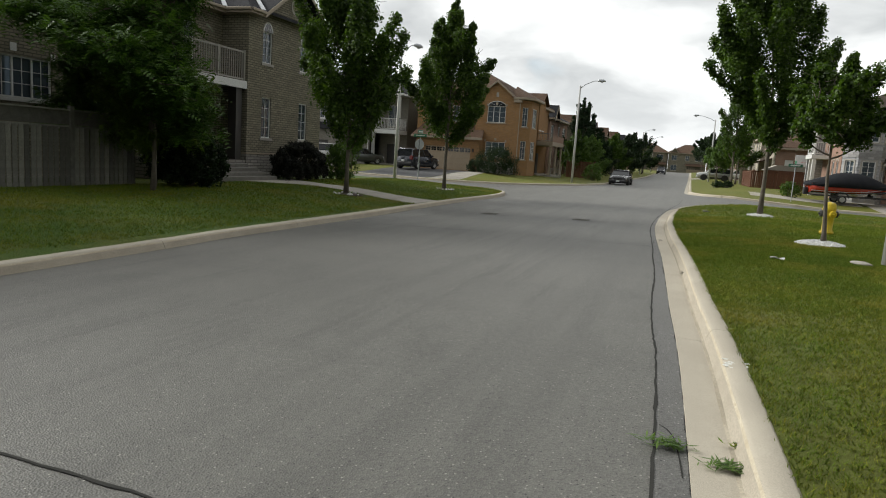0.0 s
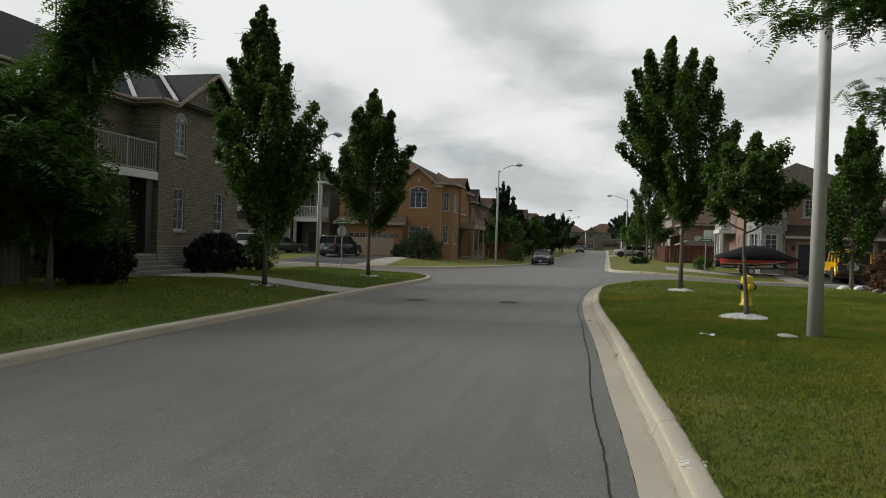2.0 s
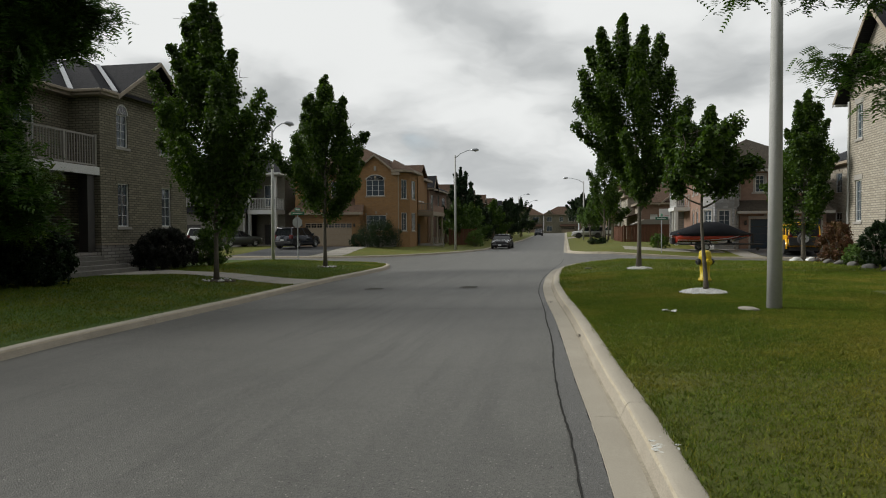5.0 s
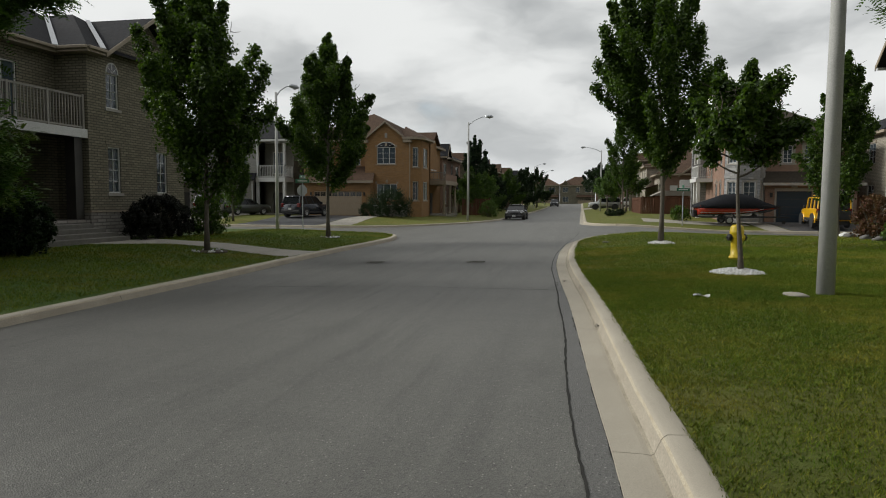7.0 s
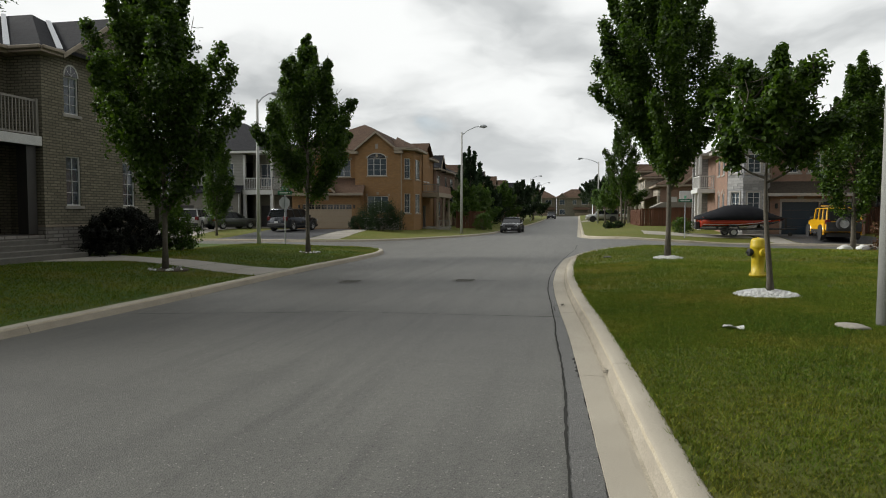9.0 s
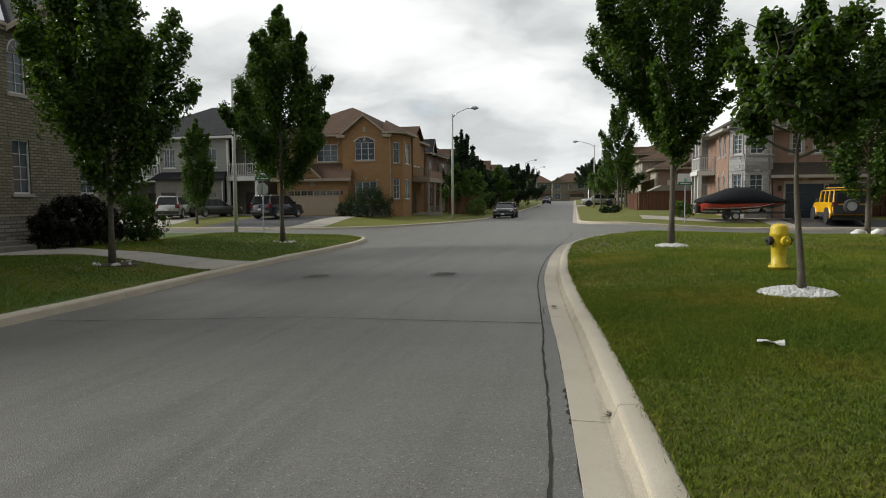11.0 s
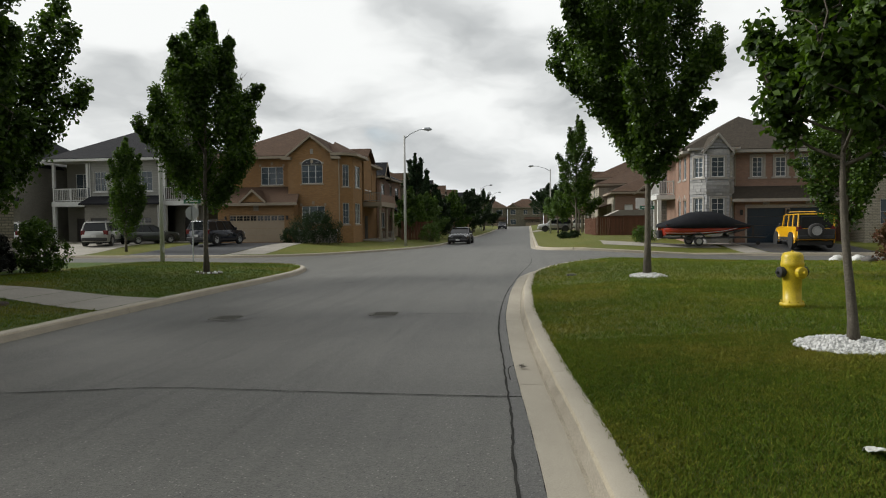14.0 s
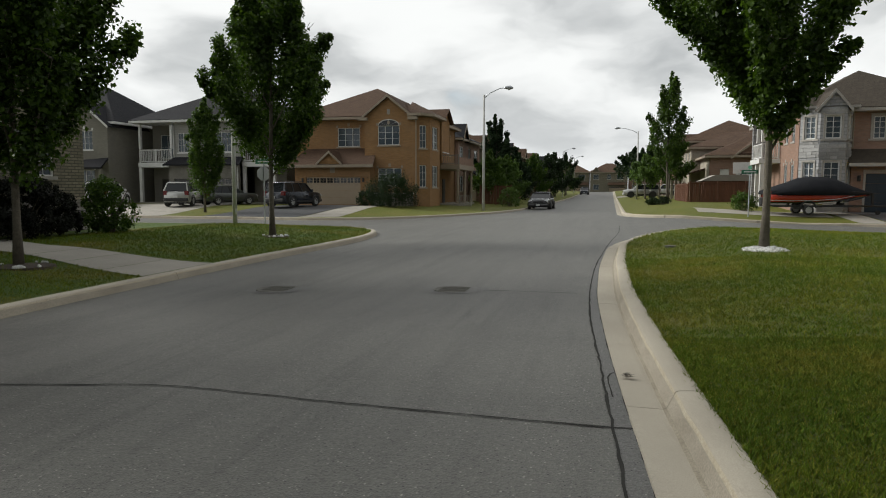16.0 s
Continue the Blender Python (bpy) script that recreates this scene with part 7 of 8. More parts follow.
for x, y, r in ((-5.52, 21.95, 0.36), (-2.56, 22.27, 0.34)):
    z = road_z(x, y)
    t = thing("manhole", "round cast-iron manhole cover set in patched asphalt", "manhole", x, y, z, group="manhole covers")
    bm = bmesh.new()
    outer = [(0.52 * (1 + 0.1 * math.sin(5 * a)) * math.cos(a), 0.46 * (1 + 0.08 * math.cos(3 * a)) * math.sin(a)) for a in np.linspace(0, 2 * math.pi, 25)[:-1]]
    bm.faces.new([bm.verts.new((px, py, 0.008 + 0.02 * px)) for px, py in outer])
    part("asphalt_patch", bm, "crackedge", t)
    part("frame", lathe(bmesh.new(), [(r, -0.05), (r, 0.014), (r - 0.04, 0.014), (r - 0.045, -0.02)], 28), "iron", t)
    part("cover", lathe(bmesh.new(), [(r - 0.05, -0.05), (r - 0.05, 0.012), (0.02, 0.013)], 28), "iron", t)
    for i in range(-3, 4):
        part("cover_rib", boxed(-0.22, 0.22, i * 0.07 - 0.012, i * 0.07 + 0.012, 0.013, 0.02), "iron", t)


rng = random.Random(8)
bm = bmesh.new()
for k in range(46):
    m = pose(1.06 + rng.gauss(0, 0.045), 6.45 + rng.gauss(0, 0.06), gz(1, 6.4) + 0.146, 0, 0, rng.uniform(0, 180)) @ Matrix.Diagonal((rng.uniform(0.015, 0.04), rng.uniform(0.01, 0.025), 0.005, 1))
    bmesh.ops.create_icosphere(bm, subdivisions=1, radius=1, matrix=m)
tagged(part("kerb_scuff", bm, "paper"), "pale spalled patch on the worn kerb top", "scuff", kind="structure")


tagged(part("valve_cover", lathe(bmesh.new(), [(0.13, -0.06), (0.13, 0.03), (0.10, 0.035), (0.02, 0.035)], 18, (1.27, 28.7, on("near_right", 1.27, 28.7) + 0.01)), "iron"), "small dark iron valve cover in the lawn", "valve cover")


# dry weeds rooted in the gutter
def weeds(x, y, r, n, seed, mat="blade"):
    rng = np.random.default_rng(seed)
    c = np.c_[rng.normal(x, r, n), rng.normal(y, r * 0.45, n), np.full(n, gz(x, y) + 0.03) + rng.random(n) * 0.03]
    a = unit(rng.normal(size=(n, 3)) * [1, 1, 0.25] + [0, 0, 0.15])
    s = unit(np.cross(a, [0, 0, 1.0]))
    ob = mesh_part("weeds", leaf_mesh("weeds", c, a, s, rng.uniform(0.05, 0.12, n), 0.16, 0.02), mat)
    tagged(ob, "flat tuft of dry weeds rooted in the gutter", "weeds", kind="stuff")


weeds(0.58, 4.72, 0.08, 110, 1, "leaf_light")
weeds(0.93, 4.52, 0.07, 110, 2, "leaf_light")
weeds(1.0, 4.85, 0.04, 20, 3)
weeds(0.62, 12.28, 0.03, 40, 4, "bark")
weeds(0.03, 17.4, 0.02, 24, 5, "bark")
# ---- vehicles ----
def loft(bm, rings, close=True):
    rows = [[bm.verts.new(p) for p in r] for r in rings]
    for a, b in zip(rows, rows[1:]):
        for k in range(len(a) if close else len(a) - 1):
            j = (k + 1) % len(a)
            bm.faces.new((a[k], a[j], b[j], b[k]))
    bm.faces.new(rows[0][::-1])
    bm.faces.new(rows[-1])
    return bm


def wheel(parent, x, y, r, w, side):
    h = new("wheel")
    h.parent = parent
    h.matrix_basis = pose(x, y, r, 90 if side < 0 else -90, 0, 0)
    part("tyre", lathe(bmesh.new(), [(r * 0.62, -w / 2), (r * 0.93, -w / 2), (r, -w * 0.32), (r, w * 0.32), (r * 0.93, w / 2), (r * 0.62, w / 2)], 26, (0, 0, 0), False), "tyre", h, "", True)
    bm = lathe(bmesh.new(), [(r * 0.63, -w * 0.3), (r * 0.64, w * 0.46), (r * 0.57, w * 0.48), (r * 0.55, w * 0.22), (r * 0.1, w * 0.3), (r * 0.08, w * 0.42), (0.01, w * 0.43)], 20)
    for k in range(5):
        a = k * 2 * math.pi / 5
        v = box(bm, r * 0.08, r * 0.58, -r * 0.07, r * 0.07, w * 0.3, w * 0.4)
        bmesh.ops.rotate(bm, cent=(0, 0, 0), matrix=Matrix.Rotation(a, 3, "Z"), verts=bm.verts[-8:])
    part("rim", bm, "alloy", h, "bright alloy rim")
    return h


def vehicle(name, label, category, x, y, z, turn, paint, L, W, H, belt, bonnet, glass, wheels, r, tail=0.0, rack=False, box_rear=False, spare=False, group="", low=0.28):
    """glass: windscreen foot, roof front, roof rear, rear glass foot, as shares of the length from the nose."""
    t = thing(name, label, category, x, y, z, turn, group)
    hw = W / 2
    nose = L / 2
    gx = [nose - L * g for g in glass]

    def ring(px, zl, zt, w, crown=0.04):
        return [(px, -w * 0.9, zl), (px, -w, zl + 0.12), (px, -w, (zl + zt) / 2 + 0.05), (px, -w * 0.965, zt - 0.07), (px, -w * 0.86, zt), (px, 0, zt + crown), (px, w * 0.86, zt), (px, w * 0.965, zt - 0.07), (px, w, (zl + zt) / 2 + 0.05), (px, w, zl + 0.12), (px, w * 0.9, zl)]

    rear_top = belt if not tail else tail
    st = [(nose, low + 0.12, bonnet - 0.2, hw * 0.8), (nose - 0.12, low, bonnet - 0.1, hw * 0.92), (nose - 0.45, low - 0.02, bonnet - 0.03, hw * 0.985), (gx[0] + 0.1, low - 0.04, bonnet + 0.02, hw), (gx[0] - 0.25, low - 0.04, belt, hw),
          (gx[3] + 0.1, low - 0.02, belt, hw), (-nose + 0.35, low, rear_top, hw * 0.985), (-nose + 0.1, low + 0.03, rear_top - 0.03, hw * 0.95), (-nose, low + 0.14, rear_top - 0.14, hw * 0.88)]
    body = part("body", loft(bmesh.new(), [ring(*s) for s in st]), paint, t, "", not box_rear)
    # glasshouse
    ztop = H - 0.06
    wb, wt = hw * 0.9, hw * (0.86 if box_rear else 0.74)
    bm = bmesh.new()
    A = [bm.verts.new(p) for p in ((gx[0], -wb, belt - 0.03), (gx[3], -wb, belt - 0.03), (gx[3], wb, belt - 0.03), (gx[0], wb, belt - 0.03))]
    B = [bm.verts.new(p) for p in ((gx[1], -wt, ztop), (gx[2], -wt, ztop), (gx[2], wt, ztop), (gx[1], wt, ztop))]
    for k in range(4):
        bm.faces.new((A[k], A[(k + 1) % 4], B[(k + 1) % 4], B[k]))
    bm.faces.new(B)
    bm.faces.new(A[::-1])
    part("glasshouse", bm, "car_glass", t, "dark tinted car windows")
    mid = (gx[1] + gx[2]) / 2
    rf = [[(px, -w, ztop - 0.02), (px, -w * 0.97, ztop + 0.03), (px, -w * 0.6, ztop + up), (px, w * 0.6, ztop + up), (px, w * 0.97, ztop + 0.03), (px, w, ztop - 0.02)] for px, w, up in ((gx[1] + 0.1, wt * 0.98, 0.035), (gx[1] - 0.2, wt + 0.02, 0.06), (mid, wt + 0.025, 0.075), (gx[2] + 0.2, wt + 0.02, 0.06), (gx[2] - 0.06, wt * 0.98, 0.03))]
    part("roof", loft(bmesh.new(), rf), paint, t, "", not box_rear)
    n_pillars = [0, 0.34, 0.66, 1] if L > 4.4 else [0, 0.45, 1]
    for s in (-1, 1):
        for u in n_pillars:
            pa = Vector((gx[0] + (gx[3] - gx[0]) * u, s * (wb + 0.006), belt - 0.03))
            pb = Vector((gx[1] + (gx[2] - gx[1]) * u, s * (wt + 0.006), ztop))
            part("pillar", tube(bmesh.new(), [pa, pb], [0.05 if 0 < u < 1 else 0.06, 0.04], 6), paint if u in (0, 1) or box_rear else "black", t)
        part("mirror", boxed(gx[0] - 0.35, gx[0] - 0.22, s * (hw + 0.02), s * (hw + 0.2), belt, belt + 0.16, 0.03), paint if not box_rear else "black", t)
        part("side_trim", boxed(wheels[1] * -1 + r + 0.12, wheels[0] - r - 0.12, s * (hw + 0.002), s * (hw + 0.022), low + 0.02, low + 0.16, 0.01), "black", t)
        for px in (wheels[0], -wheels[1]):
            bm = bmesh.new()
            pts = [(px + (r + 0.07) * math.cos(a), s * (hw - 0.005), r + (r + 0.07) * math.sin(a)) for a in np.linspace(-0.25, math.pi + 0.25, 13)]
            tube(bm, pts, [0.045] * 13, 6)
            part("wheel_arch", bm, "black" if not box_rear else paint, t)
            part("arch_shadow", lathe(bmesh.new(), [(r + 0.05, -0.1), (r + 0.05, 0.0)], 24), "black", t).matrix_basis = pose(px, s * (hw + 0.006 if s > 0 else hw * -1 - 0.006), r, -90 if s > 0 else 90, 0, 0)
            wheel(t, px, s * (hw - 0.085), r, 0.22, s)
        part("headlight", boxed(nose - 0.32, nose - 0.03, s * hw * 0.55, s * hw * 0.9, bonnet - 0.3, bonnet - 0.14, 0.03), "clear_lamp", t, "clear headlight")
        zt = rear_top - 0.3
        part("tail_light", boxed(-nose - 0.004, -nose + 0.3, s * hw * 0.66, s * hw * 0.965, zt, zt + (0.32 if L < 5 and H > 1.6 else 0.17), 0.025), "red_lamp", t, "red tail light")
    part("grille", boxed(nose - 0.06, nose + 0.012, -hw * 0.45, hw * 0.45, bonnet - 0.36, bonnet - 0.2, 0.01), "black", t)
    part("front_bumper", boxed(nose - 0.2, nose + 0.05, -hw * 0.9, hw * 0.9, low + 0.02, low + 0.24, 0.05), paint if not box_rear else "black", t)
    part("rear_bumper", boxed(-nose - 0.06, -nose + 0.2, -hw * 0.93, hw * 0.93, low + 0.06, low + 0.3, 0.05), "black" if H > 1.6 else paint, t)
    part("number_plate", boxed(-nose - 0.075 if not spare else -nose - 0.075, -nose - 0.05, -0.16, 0.16, low + 0.32, low + 0.47), "clear_lamp", t)
    part("number_plate", boxed(nose + 0.03, nose + 0.056, -0.16, 0.16, low + 0.08, low + 0.22), "clear_lamp", t)
    part("underbody", boxed(-nose + 0.3, nose - 0.3, -hw * 0.85, hw * 0.85, 0.18, low + 0.1), "black", t)
    if rack:
        for s in (-1, 1):
            part("roof_rail", tube(bmesh.new(), [(gx[1] - 0.15, s * wt * 0.92, ztop + 0.02), (gx[1] - 0.3, s * wt * 0.92, H + 0.06), (gx[2] + 0.3, s * wt * 0.92, H + 0.06), (gx[2] + 0.12, s * wt * 0.92, ztop + 0.02)], [0.02] * 4, 6), "chrome" if not box_rear else "black", t)
        if box_rear:
            for u in (0.15, 0.4, 0.65, 0.9):
                px = gx[1] + (gx[2] - gx[1]) * u
                part("rack_bar", boxed(px - 0.03, px + 0.03, -wt * 0.9, wt * 0.9, H + 0.045, H + 0.08), "black", t)
    if spare:
        sp = wheel(t, -nose - 0.16, 0.1, 0.42, 0.28, 1)
        sp.name = "spare_wheel"
        sp.matrix_basis = pose(-nose - 0.17, 0.05, 1.0, 0, -90, 0)
        part("rear_panel", boxed(-nose - 0.03, -nose + 0.01, -hw * 0.93, hw * 0.93, low + 0.1, belt - 0.16, 0.02), "black", t, "black lower tailgate")
        part("rear_window", boxed(gx[3] - 0.03, gx[3] + 0.04, -wt * 0.9, wt * 0.9, belt - 0.12, H - 0.16, 0.02), "car_glass", t, "dark rear window")
        part("light_bar", boxed(gx[1] - 0.5, gx[1] - 0.25, -wt * 0.8, wt * 0.8, H + 0.05, H + 0.14, 0.03), paint, t)
        part("step_bar", tube(bmesh.new(), [(wheels[0] - r - 0.1, hw + 0.12, 0.42), (-wheels[1] + r + 0.1, hw + 0.12, 0.42)], [0.05, 0.05], 8), "chrome", t)
    part("rear_wiper", boxed(-nose + 0.02, -nose + 0.05, -0.02, 0.4, belt + 0.1, belt + 0.12), "black", t)
    return t


SUV = dict(L=4.65, W=1.85, H=1.72, belt=1.08, bonnet=1.03, glass=(0.27, 0.40, 0.93, 0.985), wheels=(1.42, 1.36), r=0.36, rack=True)
vehicle("suv", "dark slate SUV parked on the asphalt driveway", "car", -22.4, 56.6, on("far_left", -22.4, 56.6) + 0.02, 80, "paint_slate", **SUV)
vehicle("sedan", "dark grey-green car parked before the grey house", "car", -29.6, 59.6, on("far_left", -29.6, 59.6) + 0.02, 62, "paint_olive", L=4.55, W=1.8, H=1.5, belt=0.95, bonnet=0.92, glass=(0.30, 0.47, 0.78, 0.92), wheels=(1.38, 1.32), r=0.32, tail=0.98, low=0.24)
vehicle("suv", "silver SUV parked before the grey house", "car", -31.2, 56.6, on("far_left", -31.2, 56.6) + 0.02, 106, "paint_silver", **SUV)
vehicle("suv", "pale silver SUV before the grey brick house", "car", -38.2, 56.6, on("far_left", -38.2, 56.6) + 0.02, 108, "paint_white", **SUV)
vehicle("sedan", "black sedan parked at the kerb", "car", -5.95, 70.2, gz(-6, 70) + 0.005, -91, "paint_black", L=4.55, W=1.8, H=1.45, belt=0.93, bonnet=0.9, glass=(0.30, 0.47, 0.74, 0.88), wheels=(1.38, 1.32), r=0.32, tail=0.98, low=0.24)
vehicle("hummer", "boxy bright yellow off-road SUV with a spare wheel", "car", 16.25, 52.3, on("far_right", 15.7, 52.0) - 0.02, 85, "paint_yellow", L=4.8, W=2.06, H=1.98, belt=1.26, bonnet=1.24, glass=(0.36, 0.40, 0.985, 0.995), wheels=(1.55, 1.56), r=0.44, rack=True, box_rear=True, spare=True, low=0.46)
vehicle("minivan", "grey minivan parked before a far house", "car", 3.7, 104.4, on("far_right", 3.7, 104.4) + 0.02, 184, "paint_silver", **SUV)
vehicle("suv", "white SUV parked in a far driveway", "car", 7.9, 120.0, on("far_right", 7.9, 120) + 0.02, 178, "paint_white", **SUV)
vehicle("suv", "dark vehicle parked at the far end of the street", "car", -6.0, 168.0, gz(-6, 168), -90, "paint_slate", **SUV)


def boat():
    t = thing("boat", "red motor boat under a black canvas cover on a trailer", "boat", 10.75, 52.8, on("far_right", 10, 52.8) + 0.01, 4)
    # local x towards the bow, which points right; hull from stations (x, half width, keel, chine, sheer)
    st = [(-2.55, 0.95, 0.52, 0.64, 1.28), (-1.6, 1.02, 0.48, 0.62, 1.26), (-0.4, 1.05, 0.48, 0.64, 1.26), (0.8, 1.0, 0.54, 0.74, 1.25), (1.7, 0.78, 0.72, 0.92, 1.25), (2.35, 0.4, 0.88, 1.02, 1.2), (2.75, 0.05, 1.05, 1.1, 1.16)]
    rings = [[(x, 0, k), (x, -w * 0.85, c), (x, -w, (c + s) / 2), (x, -w * 0.97, s), (x, w * 0.97, s), (x, w, (c + s) / 2), (x, w * 0.85, c)] for x, w, k, c, s in st]
    part("hull", loft(bmesh.new(), rings), "boat_red", t, "glossy red hull", True)
    part("rub_rail", loft(bmesh.new(), [[(x, -w * 1.01, s - 0.03), (x, -w * 1.01, s + 0.03), (x, w * 1.01, s + 0.03), (x, w * 1.01, s - 0.03)] for x, w, k, c, s in st]), "black", t)
    low = [[(x, 0, k - 0.01), (x, -w * 0.87, c - 0.005), (x, -w * 0.9, c + 0.07), (x, w * 0.9, c + 0.07), (x, w * 0.87, c - 0.005)] for x, w, k, c, s in st[:-1]]
    for zs, mat in ((0.22, "alloy"),):
        bm = bmesh.new()
        for sgn in (-1, 1):
            tube(bm, [(x, sgn * w * 1.004, c + (s2 - c) * zs + 0.05 * max(0, x - 0.5)) for x, w, k, c, s2 in st[:-1]], [0.018] * (len(st) - 1), 5)
        part("stripe", bm, mat, t)
    part("keel_band", loft(bmesh.new(), low), "paint_black", t)
    cov = [(-2.7, 0.9, 1.10, 1.36), (-2.2, 1.04, 1.08, 1.52), (-1.5, 1.08, 1.06, 1.76), (-0.9, 1.09, 1.06, 2.0), (-0.4, 1.09, 1.06, 2.06), (0.4, 1.07, 1.06, 2.06), (1.0, 0.98, 1.06, 1.9), (1.8, 0.76, 1.04, 1.55), (2.5, 0.34, 1.1, 1.3), (2.85, 0.06, 1.12, 1.2)]
    rings = [[(x, -w * 1.02, b), (x, -w * 1.0, b + (h - b) * 0.35), (x, -w * 0.72, b + (h - b) * 0.8), (x, -w * 0.2, h), (x, w * 0.2, h), (x, w * 0.72, b + (h - b) * 0.8), (x, w * 1.0, b + (h - b) * 0.35), (x, w * 1.02, b)] for x, w, b, h in cov]
    part("canvas_cover", loft(bmesh.new(), rings), "boat_cover", t, "black canvas boat cover", True)
    bm = bmesh.new()
    for y in (-0.75, 0.75):
        box(bm, -2.4, 1.6, y - 0.04, y + 0.04, 0.42, 0.52)
    tube(bm, [(1.6, -0.75, 0.47), (2.9, 0, 0.47)], [0.05, 0.05], 6)
    tube(bm, [(1.6, 0.75, 0.47), (2.9, 0, 0.47), (3.6, 0, 0.45)], [0.05, 0.05, 0.05], 6)
    box(bm, -0.9, -0.8, -0.9, 0.9, 0.3, 0.42)
    part("trailer_frame", bm, "black", t)
    for x in (-1.55, -0.95, 1.2):
        part("bunk_support", boxed(x - 0.04, x + 0.04, -0.7, 0.7, 0.52, 0.66), "black", t)
    for s in (-1, 1):
        wheel(t, -0.65, s * 1.0, 0.27, 0.19, s)
        part("mudguard", tube(bmesh.new(), [(-0.65 + 0.4 * math.cos(a), s * 0.98, 0.34 + 0.4 * math.sin(a)) for a in np.linspace(0.1, 3.04, 9)], [0.05] * 9, 6), "black", t)
    part("jockey_wheel", lathe(bmesh.new(), [(0.12, -0.04), (0.12, 0.04)], 14), "tyre", t).matrix_basis = pose(3.2, 0, 0.12, 90, 0, 0)
    part("winch_post", boxed(2.85, 2.95, -0.05, 0.05, 0.5, 1.2), "black", t)
    part("outdrive", boxed(-2.85, -2.56, -0.18, 0.18, 0.45, 0.95, 0.05), "black", t)
    return t


boat()

# ---- far houses ----
ROW = "brown-roofed brick house along the far street"
for k, (y, br, rf) in enumerate(((78.5, "brick_brown", "roof_dark"), (93.5, "brick_tan", "roof_brown"), (108.5, "brick_orange", "roof_dark"), (124.0, "brick_brown", "roof_brown"), (141.0, "brick_tan", "roof_brown"), (157.0, "brick_brown", "roof_dark"))):
    plain_house(-14.6 - (0.0 if k else 0.6), y, lawn_z("far_left", -14, y + 5), 90, ROW, 11.5, 10.5, br, rf)
for k, (y, br, rf) in enumerate(((105.0, "brick_tan", "roof_brown"), (121.0, "brick_tan", "roof_brown"), (136.5, "brick_brown", "roof_brown"), (152.0, "brick_tan", "roof_dark"))):
    plain_house(8.0 + 0.5 * (k % 2) + (2.2 if k == 1 else 0), y, lawn_z("far_right", 8, y - 5), -90, ROW, 11.5, 10.5, br, rf)
for k, (x, br) in enumerate(((-29.2, "brick_brown"), (-17.8, "brick_tan"), (-6.4, "brick_tan"), (5.0, "brick_brown"), (16.4, "brick_tan"))):
    plain_house(x, 222 + 1.5 * (k % 2), 0.3, 0, "brick house closing the end of the street", 11.0, 9.0, br, "roof_brown")
# neighbours added mostly out of view to close the street and block light
for k, (x, y, turn) in enumerate(((-17.6, 0.5, 90), (-17.6, -13.0, 90), (-17.6, -26.5, 90), (14.5, 10.0, -90), (14.5, -4.0, -90))):
    plain_house(x, y, 0.3, turn, "added brown-roofed brick house that shades the near street", 11.5, 10.5, "brick_tan" if k % 2 == 0 else "brick_brown", "roof_dark", "near houses")
plain_house(21.0, 55.2, 0.3, 0, "pale brick house next to the stone house", 10.5, 10.0, "brick_cream", "roof_dark", "near houses")
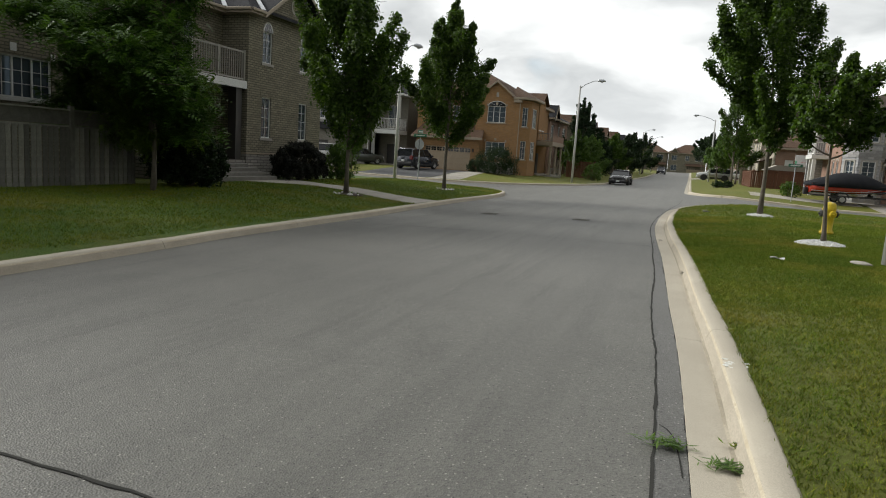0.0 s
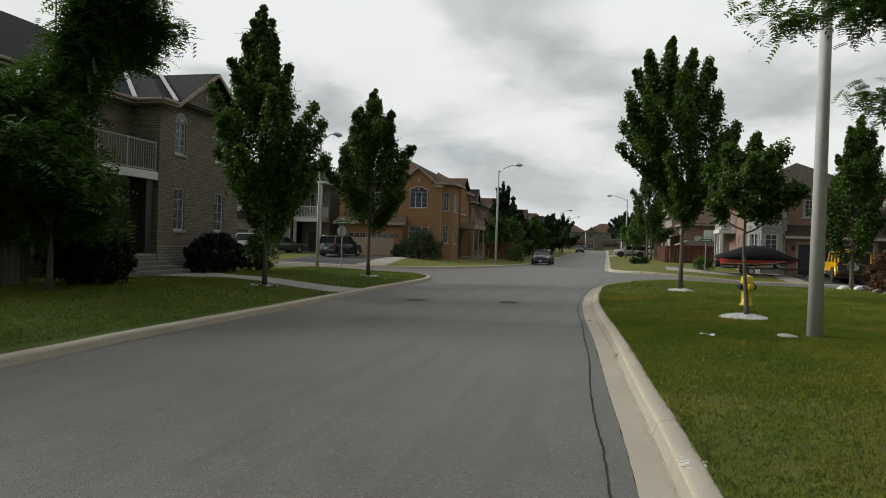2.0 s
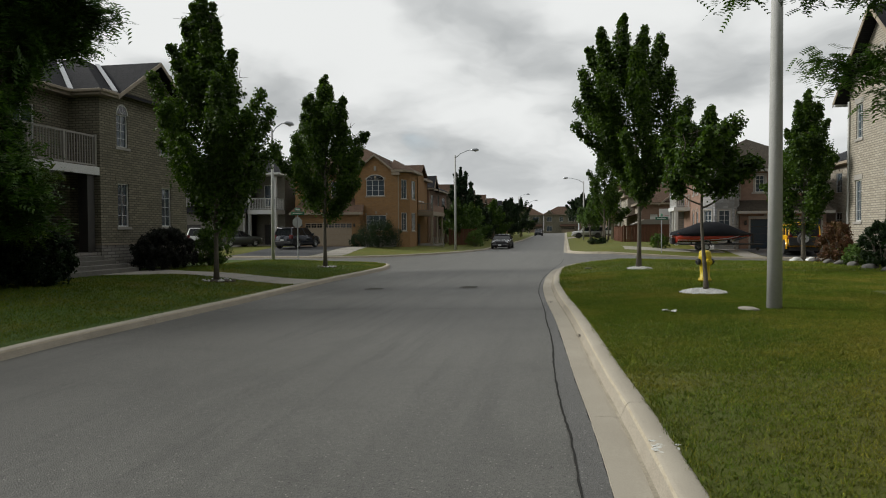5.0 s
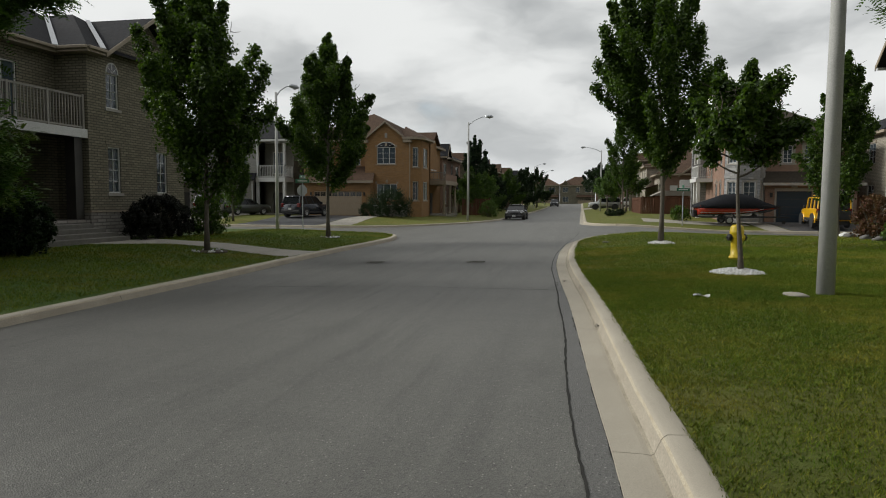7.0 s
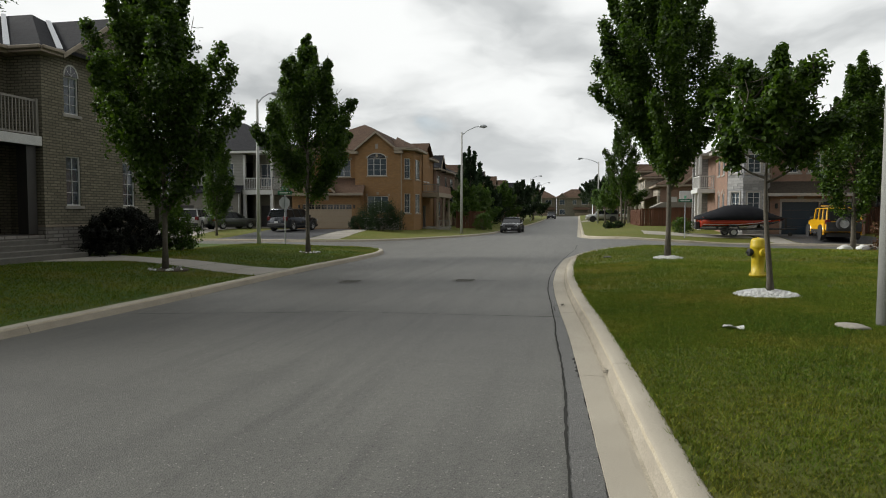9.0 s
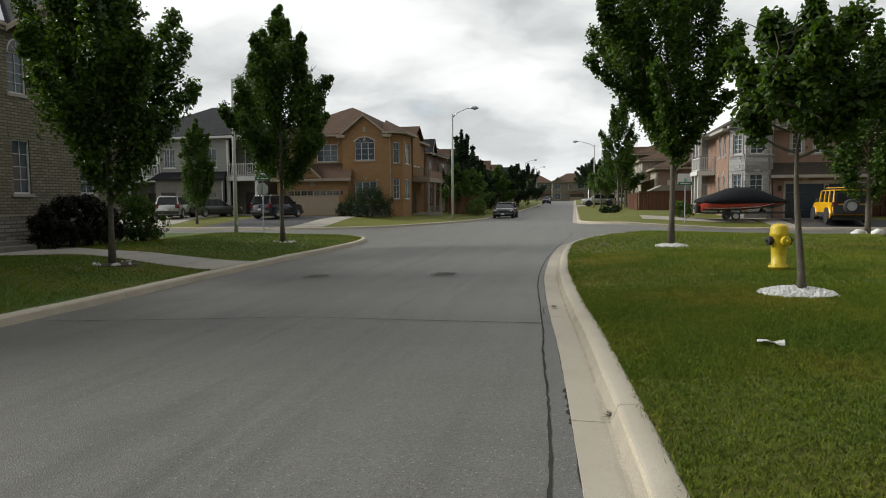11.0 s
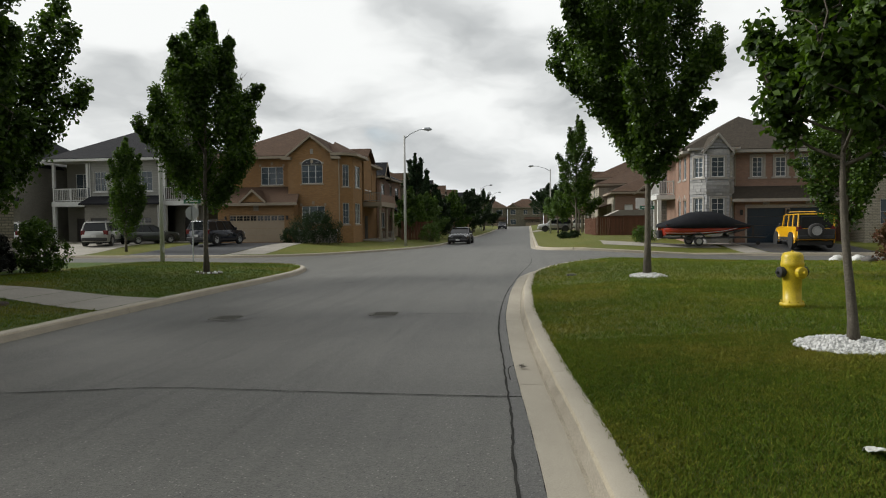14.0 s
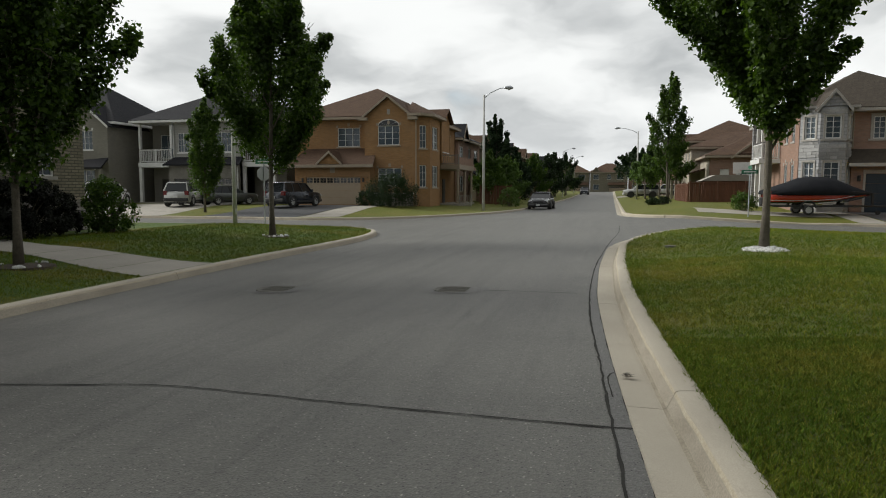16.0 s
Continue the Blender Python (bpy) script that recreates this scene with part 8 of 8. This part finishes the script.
# ---- grass blades, near lawns ----
def turf(side, x0, x1, y0, y1, count, seed, tall, thin=None):
    rng = np.random.default_rng(seed)
    line = LINE[side]
    xs, ys = rng.uniform(x0, x1, count), rng.uniform(y0, y1, count)
    if thin:
        keep = rng.random(count) < thin(xs, ys)
        xs, ys = xs[keep], ys[keep]
    near = line[(line[:, 1] > y0 - 3) & (line[:, 1] < y1 + 3) & (abs(line[:, 0]) < 22)]
    a, b = near[:-1], near[1:]
    d = b - a
    p = np.stack([xs, ys], 1)
    far = np.full(len(p), 1e9)
    cross = np.zeros(len(p))
    for i in range(len(a)):
        w = p - a[i]
        t = np.clip((w @ d[i]) / max(d[i] @ d[i], 1e-9), 0, 1)
        g = np.linalg.norm(w - t[:, None] * d[i], axis=1)
        better = g < far
        far[better] = g[better]
        cross[better] = (d[i][0] * w[:, 1] - d[i][1] * w[:, 0])[better]
    ok = (cross > 0) & (far > 0.01) | (far < 0.012)
    if side == "near_left":
        for poly in ([(-8.3, 22.2), (-13.6, 24.0), (-13.6, 25.6), (-8.3, 24.55)], [(-13.6, 24.0), (-16.4, 23.0), (-16.4, 26.85), (-13.6, 25.6)]):
            ok &= np.array([not inside(x, y, poly) for x, y in zip(xs, ys)])
    xs, ys, far = xs[ok], ys[ok], far[ok]
    rise, run = RISE[side]
    u = np.clip(far / run, 0, 1)
    zs = np.array([gz(x, y) for x, y in zip(xs, ys)]) + 0.138 + rise * u * u * (3 - 2 * u)
    n = len(xs)
    blades = 4
    base = np.repeat(np.stack([xs, ys, zs], 1), blades, 0) + rng.normal(size=(n * blades, 3)) * [0.022, 0.022, 0]
    ang = rng.uniform(0, 2 * math.pi, n * blades)
    side_v = np.stack([np.cos(ang), np.sin(ang), 0 * ang], 1)
    h = tall * rng.uniform(0.5, 1.35, n * blades) * np.repeat(1 + 0.25 * (far < 0.12), blades)
    tip = base + np.stack([rng.normal(size=n * blades) * h * 0.55, rng.normal(size=n * blades) * h * 0.55, h], 1)
    w = 0.0045
    pts = np.stack([base - side_v * w, base + side_v * w, tip], 1).reshape(-1, 3)
    k = np.arange(n * blades) * 3
    ob = mesh_part("grass", tri_mesh("grass", pts, np.stack([k, k + 1, k + 2], 1)), "blade")
    tagged(ob, "short mown grass blades with drier tips", "grass", kind="stuff")


turf("near_right", 0.1, 7.2, 0.5, 9.0, 44800, 1, 0.028)
turf("near_right", 0.1, 7.2, 9.0, 13.0, 36800, 6, 0.028)
turf("near_right", 0.2, 4.6, 13.0, 18.5, 62400, 7, 0.028)
turf("near_right", 4.6, 7.2, 13.0, 18.5, 24000, 8, 0.028)
turf("near_right", 0.0, 11.0, 18.5, 26.0, 44800, 2, 0.04)
turf("near_right", 0.0, 14.0, 26.0, 40.5, 30400, 3, 0.055)
turf("near_left", -16.0, -8.35, 5.0, 40.6, 48000, 4, 0.055)
